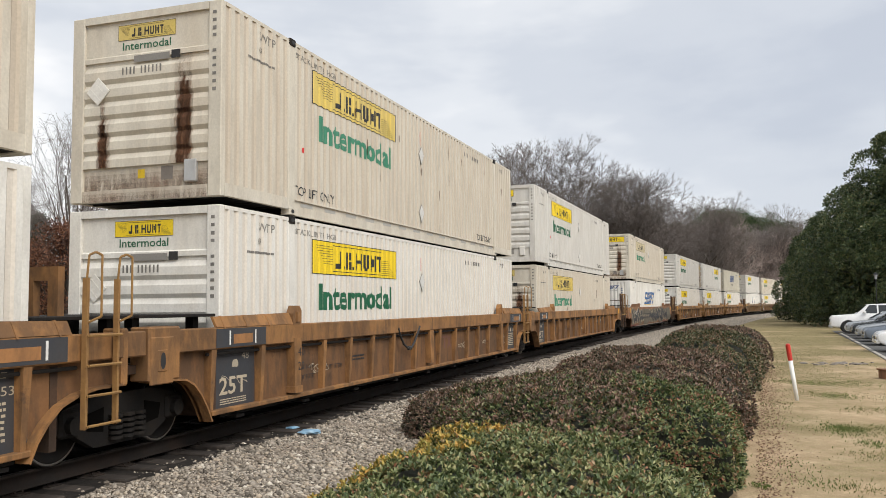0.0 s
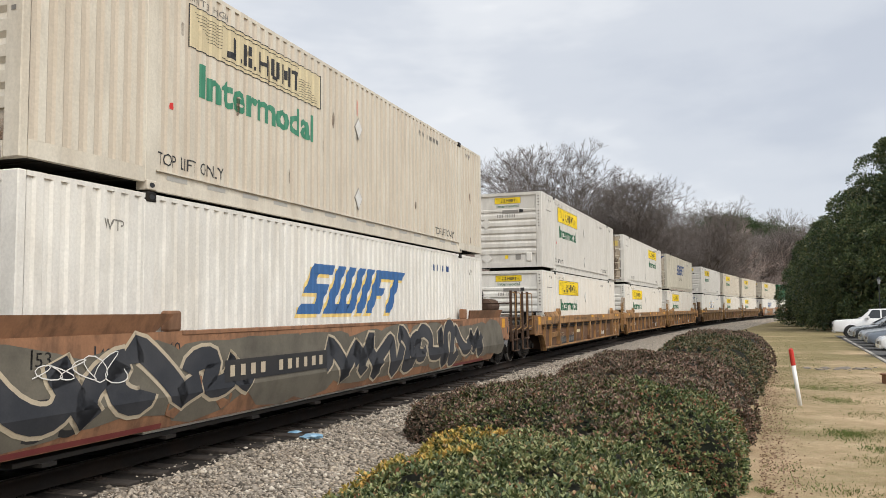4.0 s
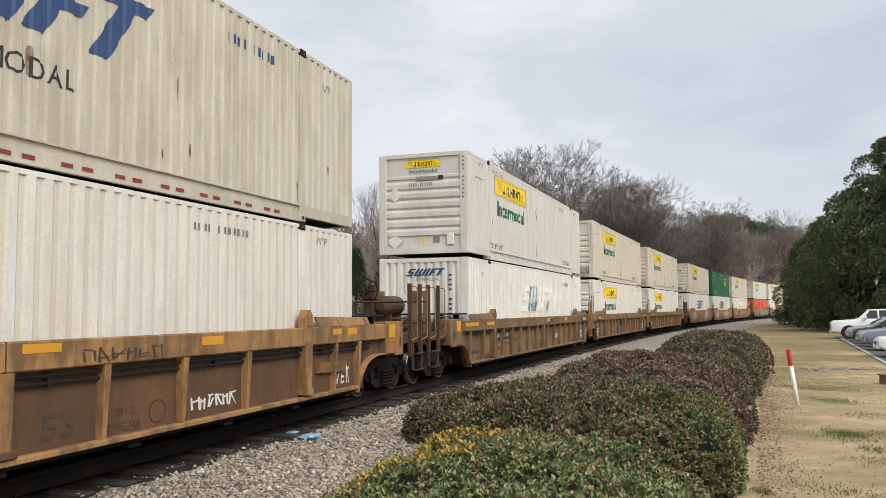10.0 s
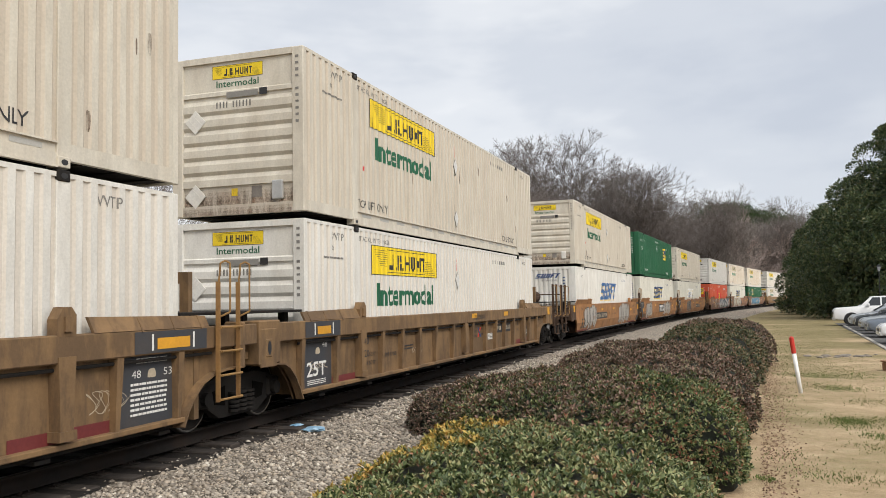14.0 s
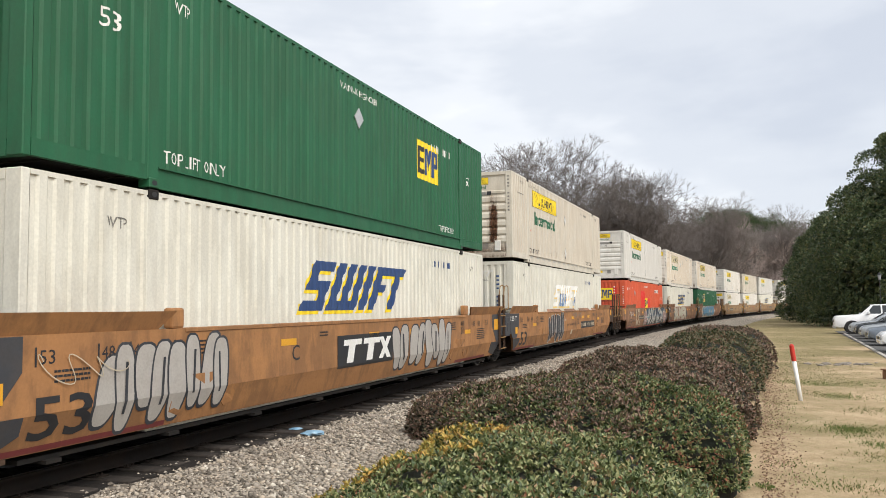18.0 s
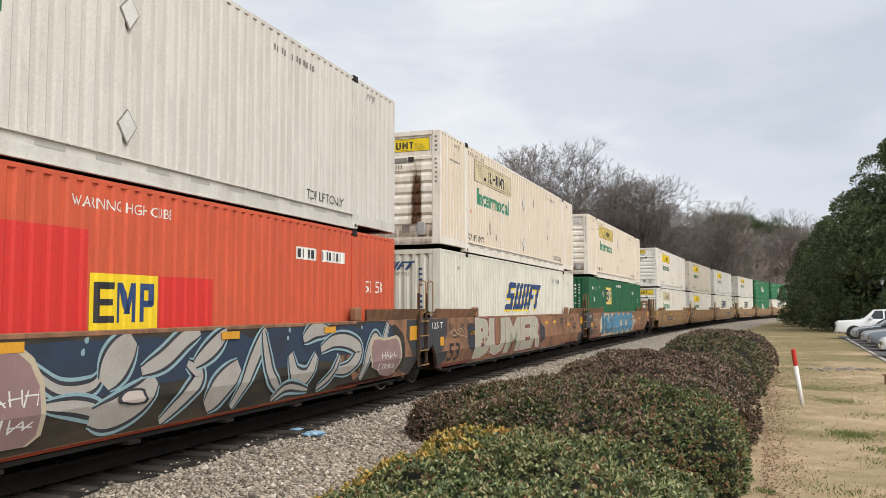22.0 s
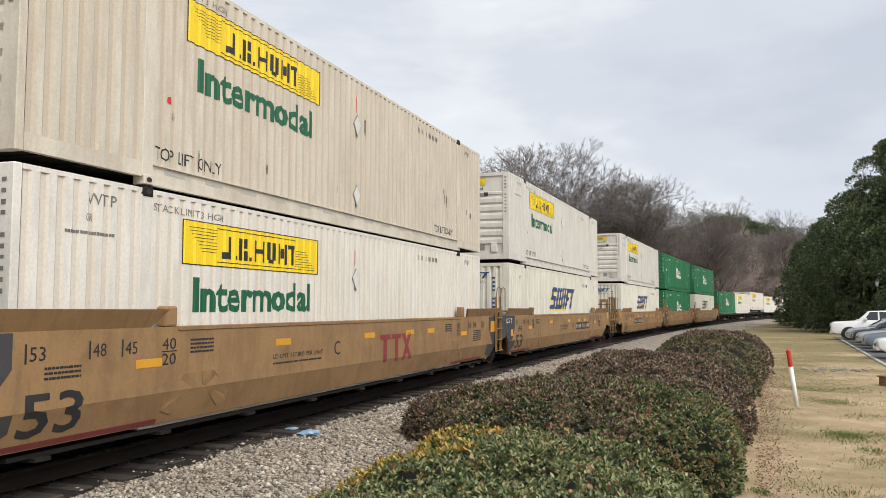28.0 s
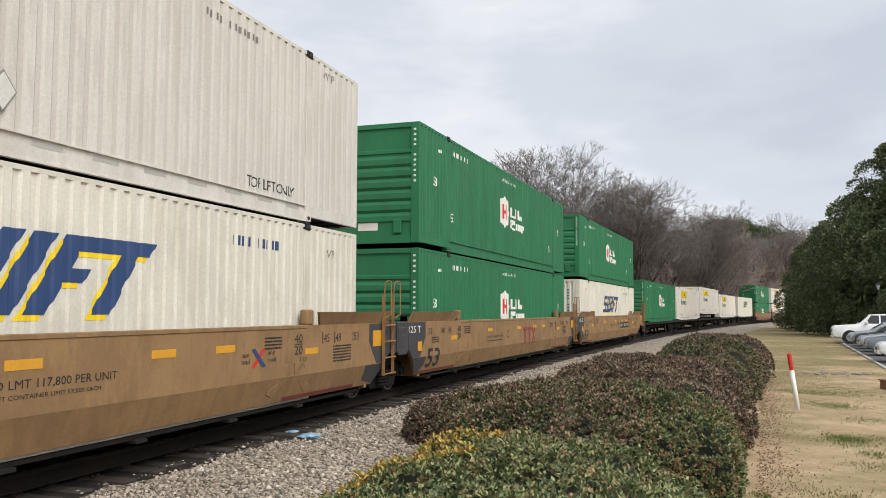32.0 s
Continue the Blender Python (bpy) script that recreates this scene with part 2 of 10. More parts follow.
M = {
    "white": boxpaint("white_container_paint", (0.75, 0.73, 0.675), (0.54, 0.48, 0.39), 0.71, 0.4),
    "cream": boxpaint("cream_container_paint", (0.65, 0.605, 0.51), (0.45, 0.37, 0.275), 0.68, 0.5),
    "grey": boxpaint("greyed_white_container_paint", (0.66, 0.64, 0.59), (0.45, 0.41, 0.35), 0.72, 0.45),
    "beige": boxpaint("beige_container_paint", (0.55, 0.515, 0.425), (0.33, 0.28, 0.2), 0.65, 0.5),
    "rusty": boxpaint("rust_streaked_cream_paint", (0.80, 0.76, 0.68), (0.56, 0.40, 0.27), 0.68, 0.45),
    "ivory": boxpaint("ivory_container_paint", (0.68, 0.66, 0.575), (0.54, 0.48, 0.36), 0.72, 0.35),
    "green": boxpaint("green_container_paint", (0.016, 0.115, 0.05), (0.012, 0.07, 0.035), 0.74, 0.5),
    "hubgreen": boxpaint("bright_green_container_paint", (0.02, 0.17, 0.07), (0.014, 0.1, 0.045), 0.75, 0.4),
    "red": boxpaint("orange_red_container_paint", (0.62, 0.105, 0.045), (0.42, 0.07, 0.04), 0.75, 0.45),
    "tan": surface("tan_well_car_paint", (0.30, 0.18, 0.08), (0.21, 0.12, 0.056), 1.3, 0.55, 0.6, 0, 0.1, 30, (0.7, 1, 1.3), (0.1, 0.05, 0.025), 0.7, 2.2, 0.03, grime=0.25),
    "orange": surface("weathered_orange_tan_paint", (0.37, 0.175, 0.065), (0.22, 0.105, 0.048), 1.3, 0.6, 0.65, 0, 0.12, 30, (0.7, 1, 1.3), (0.09, 0.045, 0.025), 0.66, 2.2, 0.03, grime=0.35),
    "brown": surface("rusty_brown_well_car_paint", (0.31, 0.152, 0.053), (0.14, 0.07, 0.03), 1.6, 0.75, 0.75, 0, 0.2, 30, (0.8, 1, 1.0), (0.07, 0.035, 0.022), 0.6, 2.6, 0.06, grime=0.55),
    "redbrown": surface("red_brown_well_car_paint", (0.31, 0.155, 0.082), (0.17, 0.09, 0.05), 1.6, 0.7, 0.7, 0, 0.2, 30, (0.8, 1, 1.0), (0.06, 0.03, 0.02), 0.62, 2.6, 0.06, grime=0.5),
    "chord": surface("worn_tan_chord_paint", (0.37, 0.2, 0.078), (0.22, 0.115, 0.05), 1.8, 0.7, 0.72, 0, 0.2, 30, (0.5, 1, 1.4), (0.08, 0.04, 0.025), 0.64, 2.6, 0.05, grime=0.6),
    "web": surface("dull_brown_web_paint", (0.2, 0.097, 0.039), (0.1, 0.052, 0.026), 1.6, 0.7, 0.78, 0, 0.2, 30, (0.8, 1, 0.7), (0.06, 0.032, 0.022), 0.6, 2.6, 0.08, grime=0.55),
    "rod": surface("rusty_lock_rod_steel", (0.17, 0.13, 0.095), (0.08, 0.055, 0.04), 4.0, 0.7, 0.65, 0.2, 0.2, 30),
    "ochre": surface("dusty_ochre_well_car_paint", (0.222, 0.132, 0.06), (0.135, 0.082, 0.042), 1.6, 0.65, 0.72, 0, 0.2, 30, (0.8, 1, 1.0), (0.08, 0.04, 0.025), 0.63, 2.6, 0.05, grime=0.5),
    "black": surface("black_panel_paint", (0.022, 0.023, 0.026), (0.06, 0.05, 0.04), 2.0, 0.5, 0.55, 0, 0.1, 30),
    # shade colour for the bogie frames' openings
    "void": surface("black_opening_shade", (0.005, 0.0045, 0.004), (0.009, 0.008, 0.007), 3.0, 0.5, 0.95, 0, 0.1, 30, spec=0.05),
    "slate": surface("slate_grey_panel_paint", (0.045, 0.047, 0.053), (0.09, 0.07, 0.055), 2.0, 0.5, 0.6, 0, 0.1, 30),
    "iron": surface("grimy_cast_iron", (0.013, 0.0115, 0.0105), (0.03, 0.023, 0.017), 4.0, 0.7, 0.8, 0.0, 0.4, 25, spots=(0.06, 0.036, 0.023), spread=0.64, spot_scale=6, spec=0.25),
    "endrust": surface("sooty_rust_brown_steel", (0.082, 0.047, 0.029), (0.035, 0.024, 0.018), 2.6, 0.8, 0.75, 0.0, 0.3, 25, spots=(0.14, 0.068, 0.03), spread=0.6, spot_scale=5, spec=0.3),
    "tanworn": surface("grimy_tan_platform_paint", (0.2, 0.12, 0.056), (0.07, 0.046, 0.028), 2.6, 0.85, 0.75, 0.0, 0.3, 25, spots=(0.045, 0.03, 0.02), spread=0.56, spot_scale=5, spec=0.3),
    "laddertan": surface("orange_tan_ladder_paint", (0.3, 0.165, 0.058), (0.17, 0.085, 0.038), 5.0, 0.6, 0.65, 0, 0.15, 30, spots=(0.08, 0.042, 0.025), spread=0.62, spot_scale=6),
    "grabyellow": surface("worn_yellow_grab_paint", (0.3, 0.17, 0.055), (0.13, 0.07, 0.035), 6.0, 0.7, 0.6, 0, 0.1, 40),
    # white and cream recess paints: rib stains, darkened further as painted shade
    "valleywhite": surface("beige_stained_shaded_rib_paint", (0.655, 0.605, 0.53), (0.52, 0.45, 0.37), 1.1, 0.5, 0.6, 0, 0.08, 30, (2.6, 1.5, 0.45), (0.3, 0.17, 0.1), 0.73, 1.6),
    # grey recess paint: rib shade put into the colour, no stain
    "valleygrey": surface("grey_shaded_rib_paint", (0.575, 0.55, 0.505), (0.45, 0.42, 0.37), 1.1, 0.5, 0.6, 0, 0.08, 30, (2.6, 1.5, 0.45), (0.25, 0.15, 0.09), 0.74, 1.6),
    "valleycream": surface("brown_stained_shaded_rib_paint", (0.54, 0.475, 0.385), (0.42, 0.35, 0.27), 1.1, 0.5, 0.6, 0, 0.08, 30, (2.6, 1.5, 0.45), (0.25, 0.14, 0.08), 0.72, 1.6),
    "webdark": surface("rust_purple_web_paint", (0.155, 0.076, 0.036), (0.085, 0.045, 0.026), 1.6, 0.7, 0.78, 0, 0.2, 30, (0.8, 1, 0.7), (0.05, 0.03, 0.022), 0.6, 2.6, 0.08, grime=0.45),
    "olddoor": boxpaint("rust_streaked_door_paint", (0.58, 0.51, 0.40), (0.3, 0.2, 0.125), 0.6, 0.75),
    "royal": surface("royal_blue_lettering", (0.035, 0.115, 0.29), (0.06, 0.16, 0.34), 2.0, 0.5, 0.5, 0, 0.02, 30),
    "spraycyan": surface("sprayed_pale_cyan_paint", (0.27, 0.4, 0.43), (0.16, 0.26, 0.32), 2.0, 0.6, 0.55, 0, 0.05, 40),
    "sprayolive": surface("sprayed_grey_olive_paint", (0.15, 0.135, 0.105), (0.07, 0.062, 0.05), 1.6, 0.8, 0.6, 0, 0.05, 40),
    "sprayumber": surface("sprayed_dark_umber_paint", (0.022, 0.02, 0.017), (0.085, 0.062, 0.036), 2.6, 0.9, 0.6, 0, 0.05, 40, (0.5, 1, 2.0)),
    "sprayrose": surface("sprayed_dull_pink_paint", (0.30, 0.19, 0.185), (0.21, 0.13, 0.125), 1.5, 0.7, 0.6, 0, 0.05, 40),
    "faintink": surface("worn_black_stencil_paint", (0.06, 0.04, 0.03), (0.11, 0.06, 0.035), 6.0, 0.8, 0.65, 0, 0.05, 40),
    "spraynavy": surface("sprayed_navy_paint", (0.026, 0.045, 0.08), (0.035, 0.034, 0.036), 2.0, 0.7, 0.6, 0, 0.05, 40),
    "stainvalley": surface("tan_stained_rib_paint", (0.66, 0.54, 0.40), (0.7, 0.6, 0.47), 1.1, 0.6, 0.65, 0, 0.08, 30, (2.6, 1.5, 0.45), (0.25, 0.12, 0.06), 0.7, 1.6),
    "tread": surface("polished_wheel_steel", (0.36, 0.35, 0.34), (0.16, 0.145, 0.13), 4.0, 0.6, 0.36, 1.0, 0.05, 60),
    "rail": surface("dark_rusted_rail_steel", (0.022, 0.017, 0.014), (0.05, 0.033, 0.024), 3.0, 0.7, 0.75, 0.0, 0.3, 30, spec=0.25),
    "tie": surface("creosoted_tie_wood", (0.035, 0.028, 0.024), (0.075, 0.06, 0.048), 3.0, 0.8, 0.9, 0, 0.5, 20, (0.4, 4, 4), tint=0.25),
    "yellow": surface("yellow_reflective_vinyl", (0.66, 0.32, 0.025), (0.46, 0.22, 0.03), 3.0, 0.4, 0.5, 0, 0.05, 40),
    "signyellow": surface("yellow_sign_paint", (0.83, 0.60, 0.015), (0.68, 0.46, 0.03), 1.2, 0.4, 0.5, 0, 0.05, 30, (2, 1, 0.5)),
    "signfaded": surface("faded_yellow_sign_paint", (0.66, 0.50, 0.12), (0.5, 0.4, 0.2), 1.2, 0.6, 0.55, 0, 0.05, 30, (2, 1, 0.5)),
    "signcream": surface("bleached_sign_paint", (0.6, 0.52, 0.33), (0.5, 0.42, 0.28), 1.2, 0.6, 0.55, 0, 0.05, 30, (2, 1, 0.5)),
    "ink": surface("black_lettering", (0.02, 0.02, 0.022), (0.05, 0.05, 0.05), 3.0, 0.5, 0.55, 0, 0.02, 30),
    "faint": surface("worn_grey_lettering", (0.16, 0.15, 0.135), (0.3, 0.28, 0.25), 5.0, 0.7, 0.6, 0, 0.02, 30),
    "leafink": surface("dark_green_lettering", (0.008, 0.10, 0.045), (0.02, 0.14, 0.07), 2.0, 0.5, 0.5, 0, 0.02, 30),
    "paleink": surface("faded_green_lettering", (0.035, 0.2, 0.115), (0.1, 0.28, 0.19), 2.0, 0.6, 0.5, 0, 0.02, 30),
    "blue": surface("navy_blue_lettering", (0.022, 0.055, 0.16), (0.05, 0.09, 0.2), 2.0, 0.5, 0.5, 0, 0.02, 30),
    "gold": surface("pale_gold_shadow_paint", (0.72, 0.52, 0.16), (0.7, 0.6, 0.4), 2.0, 0.5, 0.5, 0, 0.02, 30),
    "chalk": surface("white_lettering", (0.75, 0.74, 0.70), (0.55, 0.52, 0.46), 3.0, 0.5, 0.55, 0, 0.02, 30),
    "logored": surface("dark_red_lettering", (0.22, 0.03, 0.035), (0.3, 0.08, 0.06), 3.0, 0.5, 0.6, 0, 0.02, 30),
    "oldmark": surface("worn_red_brown_mark", (0.13, 0.055, 0.04), (0.19, 0.09, 0.05), 4.0, 0.6, 0.7, 0, 0.02, 30),
    "deepred": surface("deep_red_panel_paint", (0.14, 0.025, 0.025), (0.2, 0.05, 0.04), 3.0, 0.5, 0.6, 0, 0.02, 30),
    "brightred": surface("bright_red_decal", (0.62, 0.03, 0.025), (0.5, 0.05, 0.04), 3.0, 0.3, 0.5, 0, 0.02, 30),
    "plate": surface("blank_silver_placard", (0.56, 0.56, 0.55), (0.42, 0.42, 0.4), 4.0, 0.4, 0.35, 0.6, 0.05, 40),
    "placardwhite": surface("chalky_placard_plate", (0.68, 0.67, 0.64), (0.52, 0.5, 0.46), 5.0, 0.6, 0.5, 0, 0.05, 40),
    "bleach": surface("bleached_white_mark_paint", (0.84, 0.83, 0.8), (0.7, 0.68, 0.62), 2.0, 0.5, 0.5, 0, 0.02, 30),
    "tape": surface("dull_reflector_tape", (0.42, 0.41, 0.38), (0.52, 0.5, 0.45), 4.0, 0.5, 0.5, 0, 0.05, 40),
    "ashgrey": surface("mid_grey_sticker", (0.23, 0.22, 0.2), (0.3, 0.28, 0.26), 4.0, 0.4, 0.6, 0, 0.05, 40),
    "sprayblue": surface("sprayed_light_blue_paint", (0.085, 0.25, 0.38), (0.04, 0.14, 0.24), 2.0, 0.8, 0.55, 0, 0.05, 40),
    "spraypink": surface("sprayed_pale_pink_paint", (0.55, 0.47, 0.42), (0.42, 0.36, 0.3), 1.5, 0.8, 0.55, 0, 0.05, 40),
    "sprayred": surface("sprayed_dull_red_paint", (0.2, 0.07, 0.065), (0.3, 0.13, 0.12), 2.0, 0.6, 0.6, 0, 0.05, 40),
    "spraysage": surface("sprayed_grey_green_paint", (0.42, 0.4, 0.31), (0.34, 0.32, 0.26), 2.0, 0.6, 0.6, 0, 0.05, 40),
    "spraydark": surface("sprayed_charcoal_paint", (0.03, 0.033, 0.04), (0.08, 0.08, 0.085), 2.0, 0.6, 0.6, 0, 0.05, 40),
    "spraycream": surface("sprayed_cream_paint", (0.5, 0.42, 0.3), (0.36, 0.32, 0.26), 2.0, 0.6, 0.6, 0, 0.05, 40),
    "spraysilver": surface("sprayed_silver_paint", (0.46, 0.43, 0.39), (0.34, 0.3, 0.26), 2.0, 0.6, 0.45, 0.2, 0.05, 40),
}


def stain(name, base, low=0.36, high=0.64, most=0.88):
    """A thin stain whose edges break up into the paint below."""
    m = bpy.data.materials.new(name)
    m.use_nodes = True
    t = m.node_tree
    t.nodes.clear()
    at = node(t, "ShaderNodeTexCoord")
    info = node(t, "ShaderNodeObjectInfo")
    off = node(t, "ShaderNodeMath", operation="MULTIPLY", i_0=info.outputs["Random"], i_1=41.0)
    moved = node(t, "ShaderNodeVectorMath", operation="ADD", i_0=at.outputs["Object"], i_1=off.outputs[0])
    long = node(t, "ShaderNodeMapping", Vector=moved.outputs[0], Scale=(1, 1, 0.22))
    cloud = node(t, "ShaderNodeTexNoise", Vector=long.outputs[0], Scale=11.0, Detail=7.0, Roughness=0.72)
    tone = node(t, "ShaderNodeTexNoise", Vector=moved.outputs[0], Scale=3.0, Detail=3.0)
    p = node(t, "ShaderNodeBsdfPrincipled", Base_Color=ramp(t, tone.outputs[0], ((0.35, tuple(c * 0.55 for c in base)), (0.65, base))), Roughness=0.85)
    clear = node(t, "ShaderNodeBsdfTransparent")
    mx = node(t, "ShaderNodeMixShader", i_0=ramp(t, cloud.outputs[0], ((low, 0.0), (high, most))), i_1=clear.outputs[0], i_2=p.outputs[0])
    o = node(t, "ShaderNodeOutputMaterial")
    t.links.new(mx.outputs[0], o.inputs[0])
    return m


M["scorch"] = stain("brown_rust_stain", (0.24, 0.115, 0.06), 0.3, 0.8, 0.34)
M["bluewash"] = stain("faded_blue_wash", (0.06, 0.22, 0.5))
M["rustrun"] = stain("dark_rust_run", (0.12, 0.05, 0.022))
M["soot"] = stain("sooty_brown_stain", (0.13, 0.08, 0.05))

# ---- mesh helpers ----


def box(bm, x0, x1, y0, y1, z0, z1):
    v = [bm.verts.new((x, y, z)) for x in (x0, x1) for y in (y0, y1) for z in (z0, z1)]
    for q in ((0, 1, 3, 2), (4, 6, 7, 5), (0, 4, 5, 1), (2, 3, 7, 6), (0, 2, 6, 4), (1, 5, 7, 3)):
        bm.faces.new([v[i] for i in q])
    return v


def softbox(bm, x0, x1, y0, y1, z0, z1, r=0.01, n=1):
    """A box with rounded edges."""
    v = box(bm, x0, x1, y0, y1, z0, z1)
    edges = list({e for w in v for e in w.link_edges})
    bmesh.ops.bevel(bm, geom=edges, offset=r, segments=n, affect="EDGES", profile=0.5)


def slab(bm, outline, y0, y1, turned=None):
    """A plate: an outline in x and z, from y0 to y1. turned: a function that sets each corner."""
    put = turned or (lambda x, y, z: (x, y, z))
    a = [bm.verts.new(put(x, y0, z)) for x, z in outline]
    b = [bm.verts.new(put(x, y1, z)) for x, z in outline]
    bm.faces.new(a)
    bm.faces.new(b[::-1])
    for i in range(len(a)):
        j = (i + 1) % len(a)
        bm.faces.new((a[j], a[i], b[i], b[j]))


def tube(bm, p, q, r, s=None, n=6, caps=True):
    """A round bar from p to q, with radius r, or tapering from r to s."""
    p, q = Vector(p), Vector(q)
    s = r if s is None else s
    d = (q - p).normalized()
    u = d.orthogonal().normalized()
    w = d.cross(u)
    a, b = [], []
    for i in range(n):
        k = u * math.cos(6.28319 * i / n) + w * math.sin(6.28319 * i / n)
        a.append(bm.verts.new(p + k * r))
        b.append(bm.verts.new(q + k * s))
    for i in range(n):
        j = (i + 1) % n
        bm.faces.new((a[i], a[j], b[j], b[i]))
    if caps:
        bm.faces.new(a[::-1])
        bm.faces.new(b)


def pipe(bm, points, r, n=6):
    for p, q in zip(points, points[1:]):
        tube(bm, p, q, r, n=n)


def finish(bm, name, material, smooth=False):
    bmesh.ops.recalc_face_normals(bm, faces=bm.faces[:])
    me = bpy.data.meshes.new(name)
    bm.to_mesh(me)
    bm.free()
    if smooth:
        me.polygons.foreach_set("use_smooth", [True] * len(me.polygons))
    for one in material if isinstance(material, (list, tuple)) else (material,):
        me.materials.append(one)
    return me


SHAPES = {}


def shape(key, build, material, smooth=False):
    """A mesh made once under its key and shared by all that look alike."""
    full = (key, material.name)
    if full not in SHAPES:
        bm = bmesh.new()
        build(bm)
        SHAPES[full] = finish(bm, str(key[0] if isinstance(key, tuple) else key), material, smooth)
    return SHAPES[full]


SMALL_WRITING = ("number_marking", "stencil_lettering", "small_print", "chord_tick", "lift_lettering", "panel_lettering", "marking", "web_lettering", "chord_lettering", "post_lettering", "end_lettering", "border", "scribble", "reflector_tape", "rust_stain", "web_figures", "warning_strip", "rust_band", "plate_ring")


def hang(name, me, parent, label="", m=None):
    """Links a mesh as a part of a thing or of a part."""
    ob = new(name, me)
    ob.parent = parent
    if m is not None:
        ob.matrix_basis = m
    return tagged(ob, label, kind="stuff" if name in SMALL_WRITING else "")


def part(name, bm, material, parent, label="", smooth=False):
    return hang(name, finish(bm, name, material, smooth), parent, label)


def thing(name, label, category, group="", m=None, data=None, kind=""):
    ob = tagged(new(name, data), label, category, group, kind)
    if m is not None:
        ob.matrix_world = m
    return ob


# ---- the track: a long right-hand curve, and how far the train has rolled along it ----
BENDS = ((-500, 0.00125), (20, 0.00125), (50, 0.00127), (80, 0.00109), (110, 0.00113), (150, 0.00104), (200, 0.00519), (245, 0.003), (700, 0.002))
STEP = 0.5
S = np.arange(-500, 700, STEP)
HEAD = np.cumsum(np.interp(S, [b[0] for b in BENDS], [b[1] for b in BENDS])) * STEP
HEAD = HEAD - HEAD[1000] + 0.305
LINE_X = np.cumsum(np.sin(HEAD)) * STEP
LINE_Y = np.cumsum(np.cos(HEAD)) * STEP
LINE_X, LINE_Y = LINE_X - LINE_X[1000] - 8.123, LINE_Y - LINE_Y[1000]
RAIL_TOP = 0.08


def on_line(s, side=0.0):
    """A point beside the track's centre line, side metres to the right of it going away, and its heading."""
    h = float(np.interp(s, S, HEAD))
    return float(np.interp(s, S, LINE_X)) + side * math.cos(h), float(np.interp(s, S, LINE_Y)) - side * math.sin(h), h


ROLLED = (0.0, 11.31, 22.84, 34.51, 46.24, 58.01, 69.8, 81.6, 93.41, 105.26, 117.15, 129.09, 141.1, 153.16, 165.3, 177.5, 189.75,
          202.07, 214.42, 226.82, 239.24, 251.67, 264.13, 276.59, 289.08, 301.58, 314.1, 326.67, 339.27, 351.93, 364.63, 377.38, 390.13)
LONG = 16.154
MOVERS = []


def along(s0, ahead, behind, z, t):
    """The pose at t seconds of a thing whose middle started s0 along the track, carried at two points."""
    s = s0 - float(np.interp(t, range(33), ROLLED))
    ax, ay, _ = on_line(s - ahead)
    bx, by, _ = on_line(s + behind)
    return Matrix.Translation(((ax + bx) / 2, (ay + by) / 2, z)) @ Matrix.Rotation(math.atan2(by - ay, bx - ax), 4, "Z")


def rolls(ob, s0, reach, z):
    """Notes that a thing rides along the track."""
    ob.matrix_world = along(s0, reach, reach, z, 0)
    MOVERS.append((ob, s0, reach, z))
    return ob


def motions():
    for ob, s0, reach, z in MOVERS:
        walk(ob, [(t, along(s0, reach, reach, z, t)) for t in range(33)])

# ---- lettering and signs, laid onto the corrugated sides ----
PITCH = 0.228
RIB = {"deep": 0.02}
FACE = 1.2955
BREAKS = (0.0, 0.44, 0.57, 0.87)


def corrugation(a):
    """How far the sheet lies behind its outer face, a metres along it: 0 to the rib's depth."""
    f = (a % PITCH) / PITCH
    if f < BREAKS[1]:
        return 0.0
    if f < BREAKS[2]:
        return RIB["deep"] * (f - BREAKS[1]) / (BREAKS[2] - BREAKS[1])
    if f < BREAKS[3]:
        return RIB["deep"]
    return RIB["deep"] * (1 - (f - BREAKS[3]) / (1 - BREAKS[3]))


def flat_text(words, bold=0.0):
    """The outline of some words as a flat mesh, 1 m high capitals from the origin."""
    cu = bpy.data.curves.new("lettering", "FONT")
    cu.body, cu.size, cu.offset, cu.resolution_u = words, 1.0, bold, 6 if bold > 0.06 else 2
    ob = bpy.data.objects.new("lettering", cu)
    me = bpy.data.meshes.new_from_object(ob)
    bpy.data.objects.remove(ob)
    bpy.data.curves.remove(cu)
    return me


TEXTS = {}


def words_2d(words, bold=0.0):
    """Polygons of the words, scaled to the unit square: x from 0 to 1, y from 0 to 1."""
    key = (words, bold)
    if key not in TEXTS:
        me = flat_text(words, bold)
        co = np.array([v.co[:2] for v in me.vertices])
        lo, hi = co.min(0), co.max(0)
        co = (co - lo) / np.maximum(hi - lo, 1e-6)
        TEXTS[key] = (co, [tuple(p.vertices) for p in me.polygons])
        bpy.data.meshes.remove(me)
    return TEXTS[key]


def bars_2d(rows, gaps=7, seed=1):
    """Rows of short plain bars, for writing too small to read."""
    r = random.Random(seed)
    co, faces = [], []
    for i in range(rows):
        y0, y1 = 1 - (i + 0.6) / rows, 1 - (i + 0.12) / rows
        x = 0.0
        while x < 0.97:
            w = min(r.uniform(0.5, 1.4) / gaps, 1 - x)
            k = len(co)
            co += [(x, y0), (x + w * 0.86, y0), (x + w * 0.86, y1), (x, y1)]
            faces.append((k, k + 1, k + 2, k + 3))
            x += w
    return np.array(co), faces


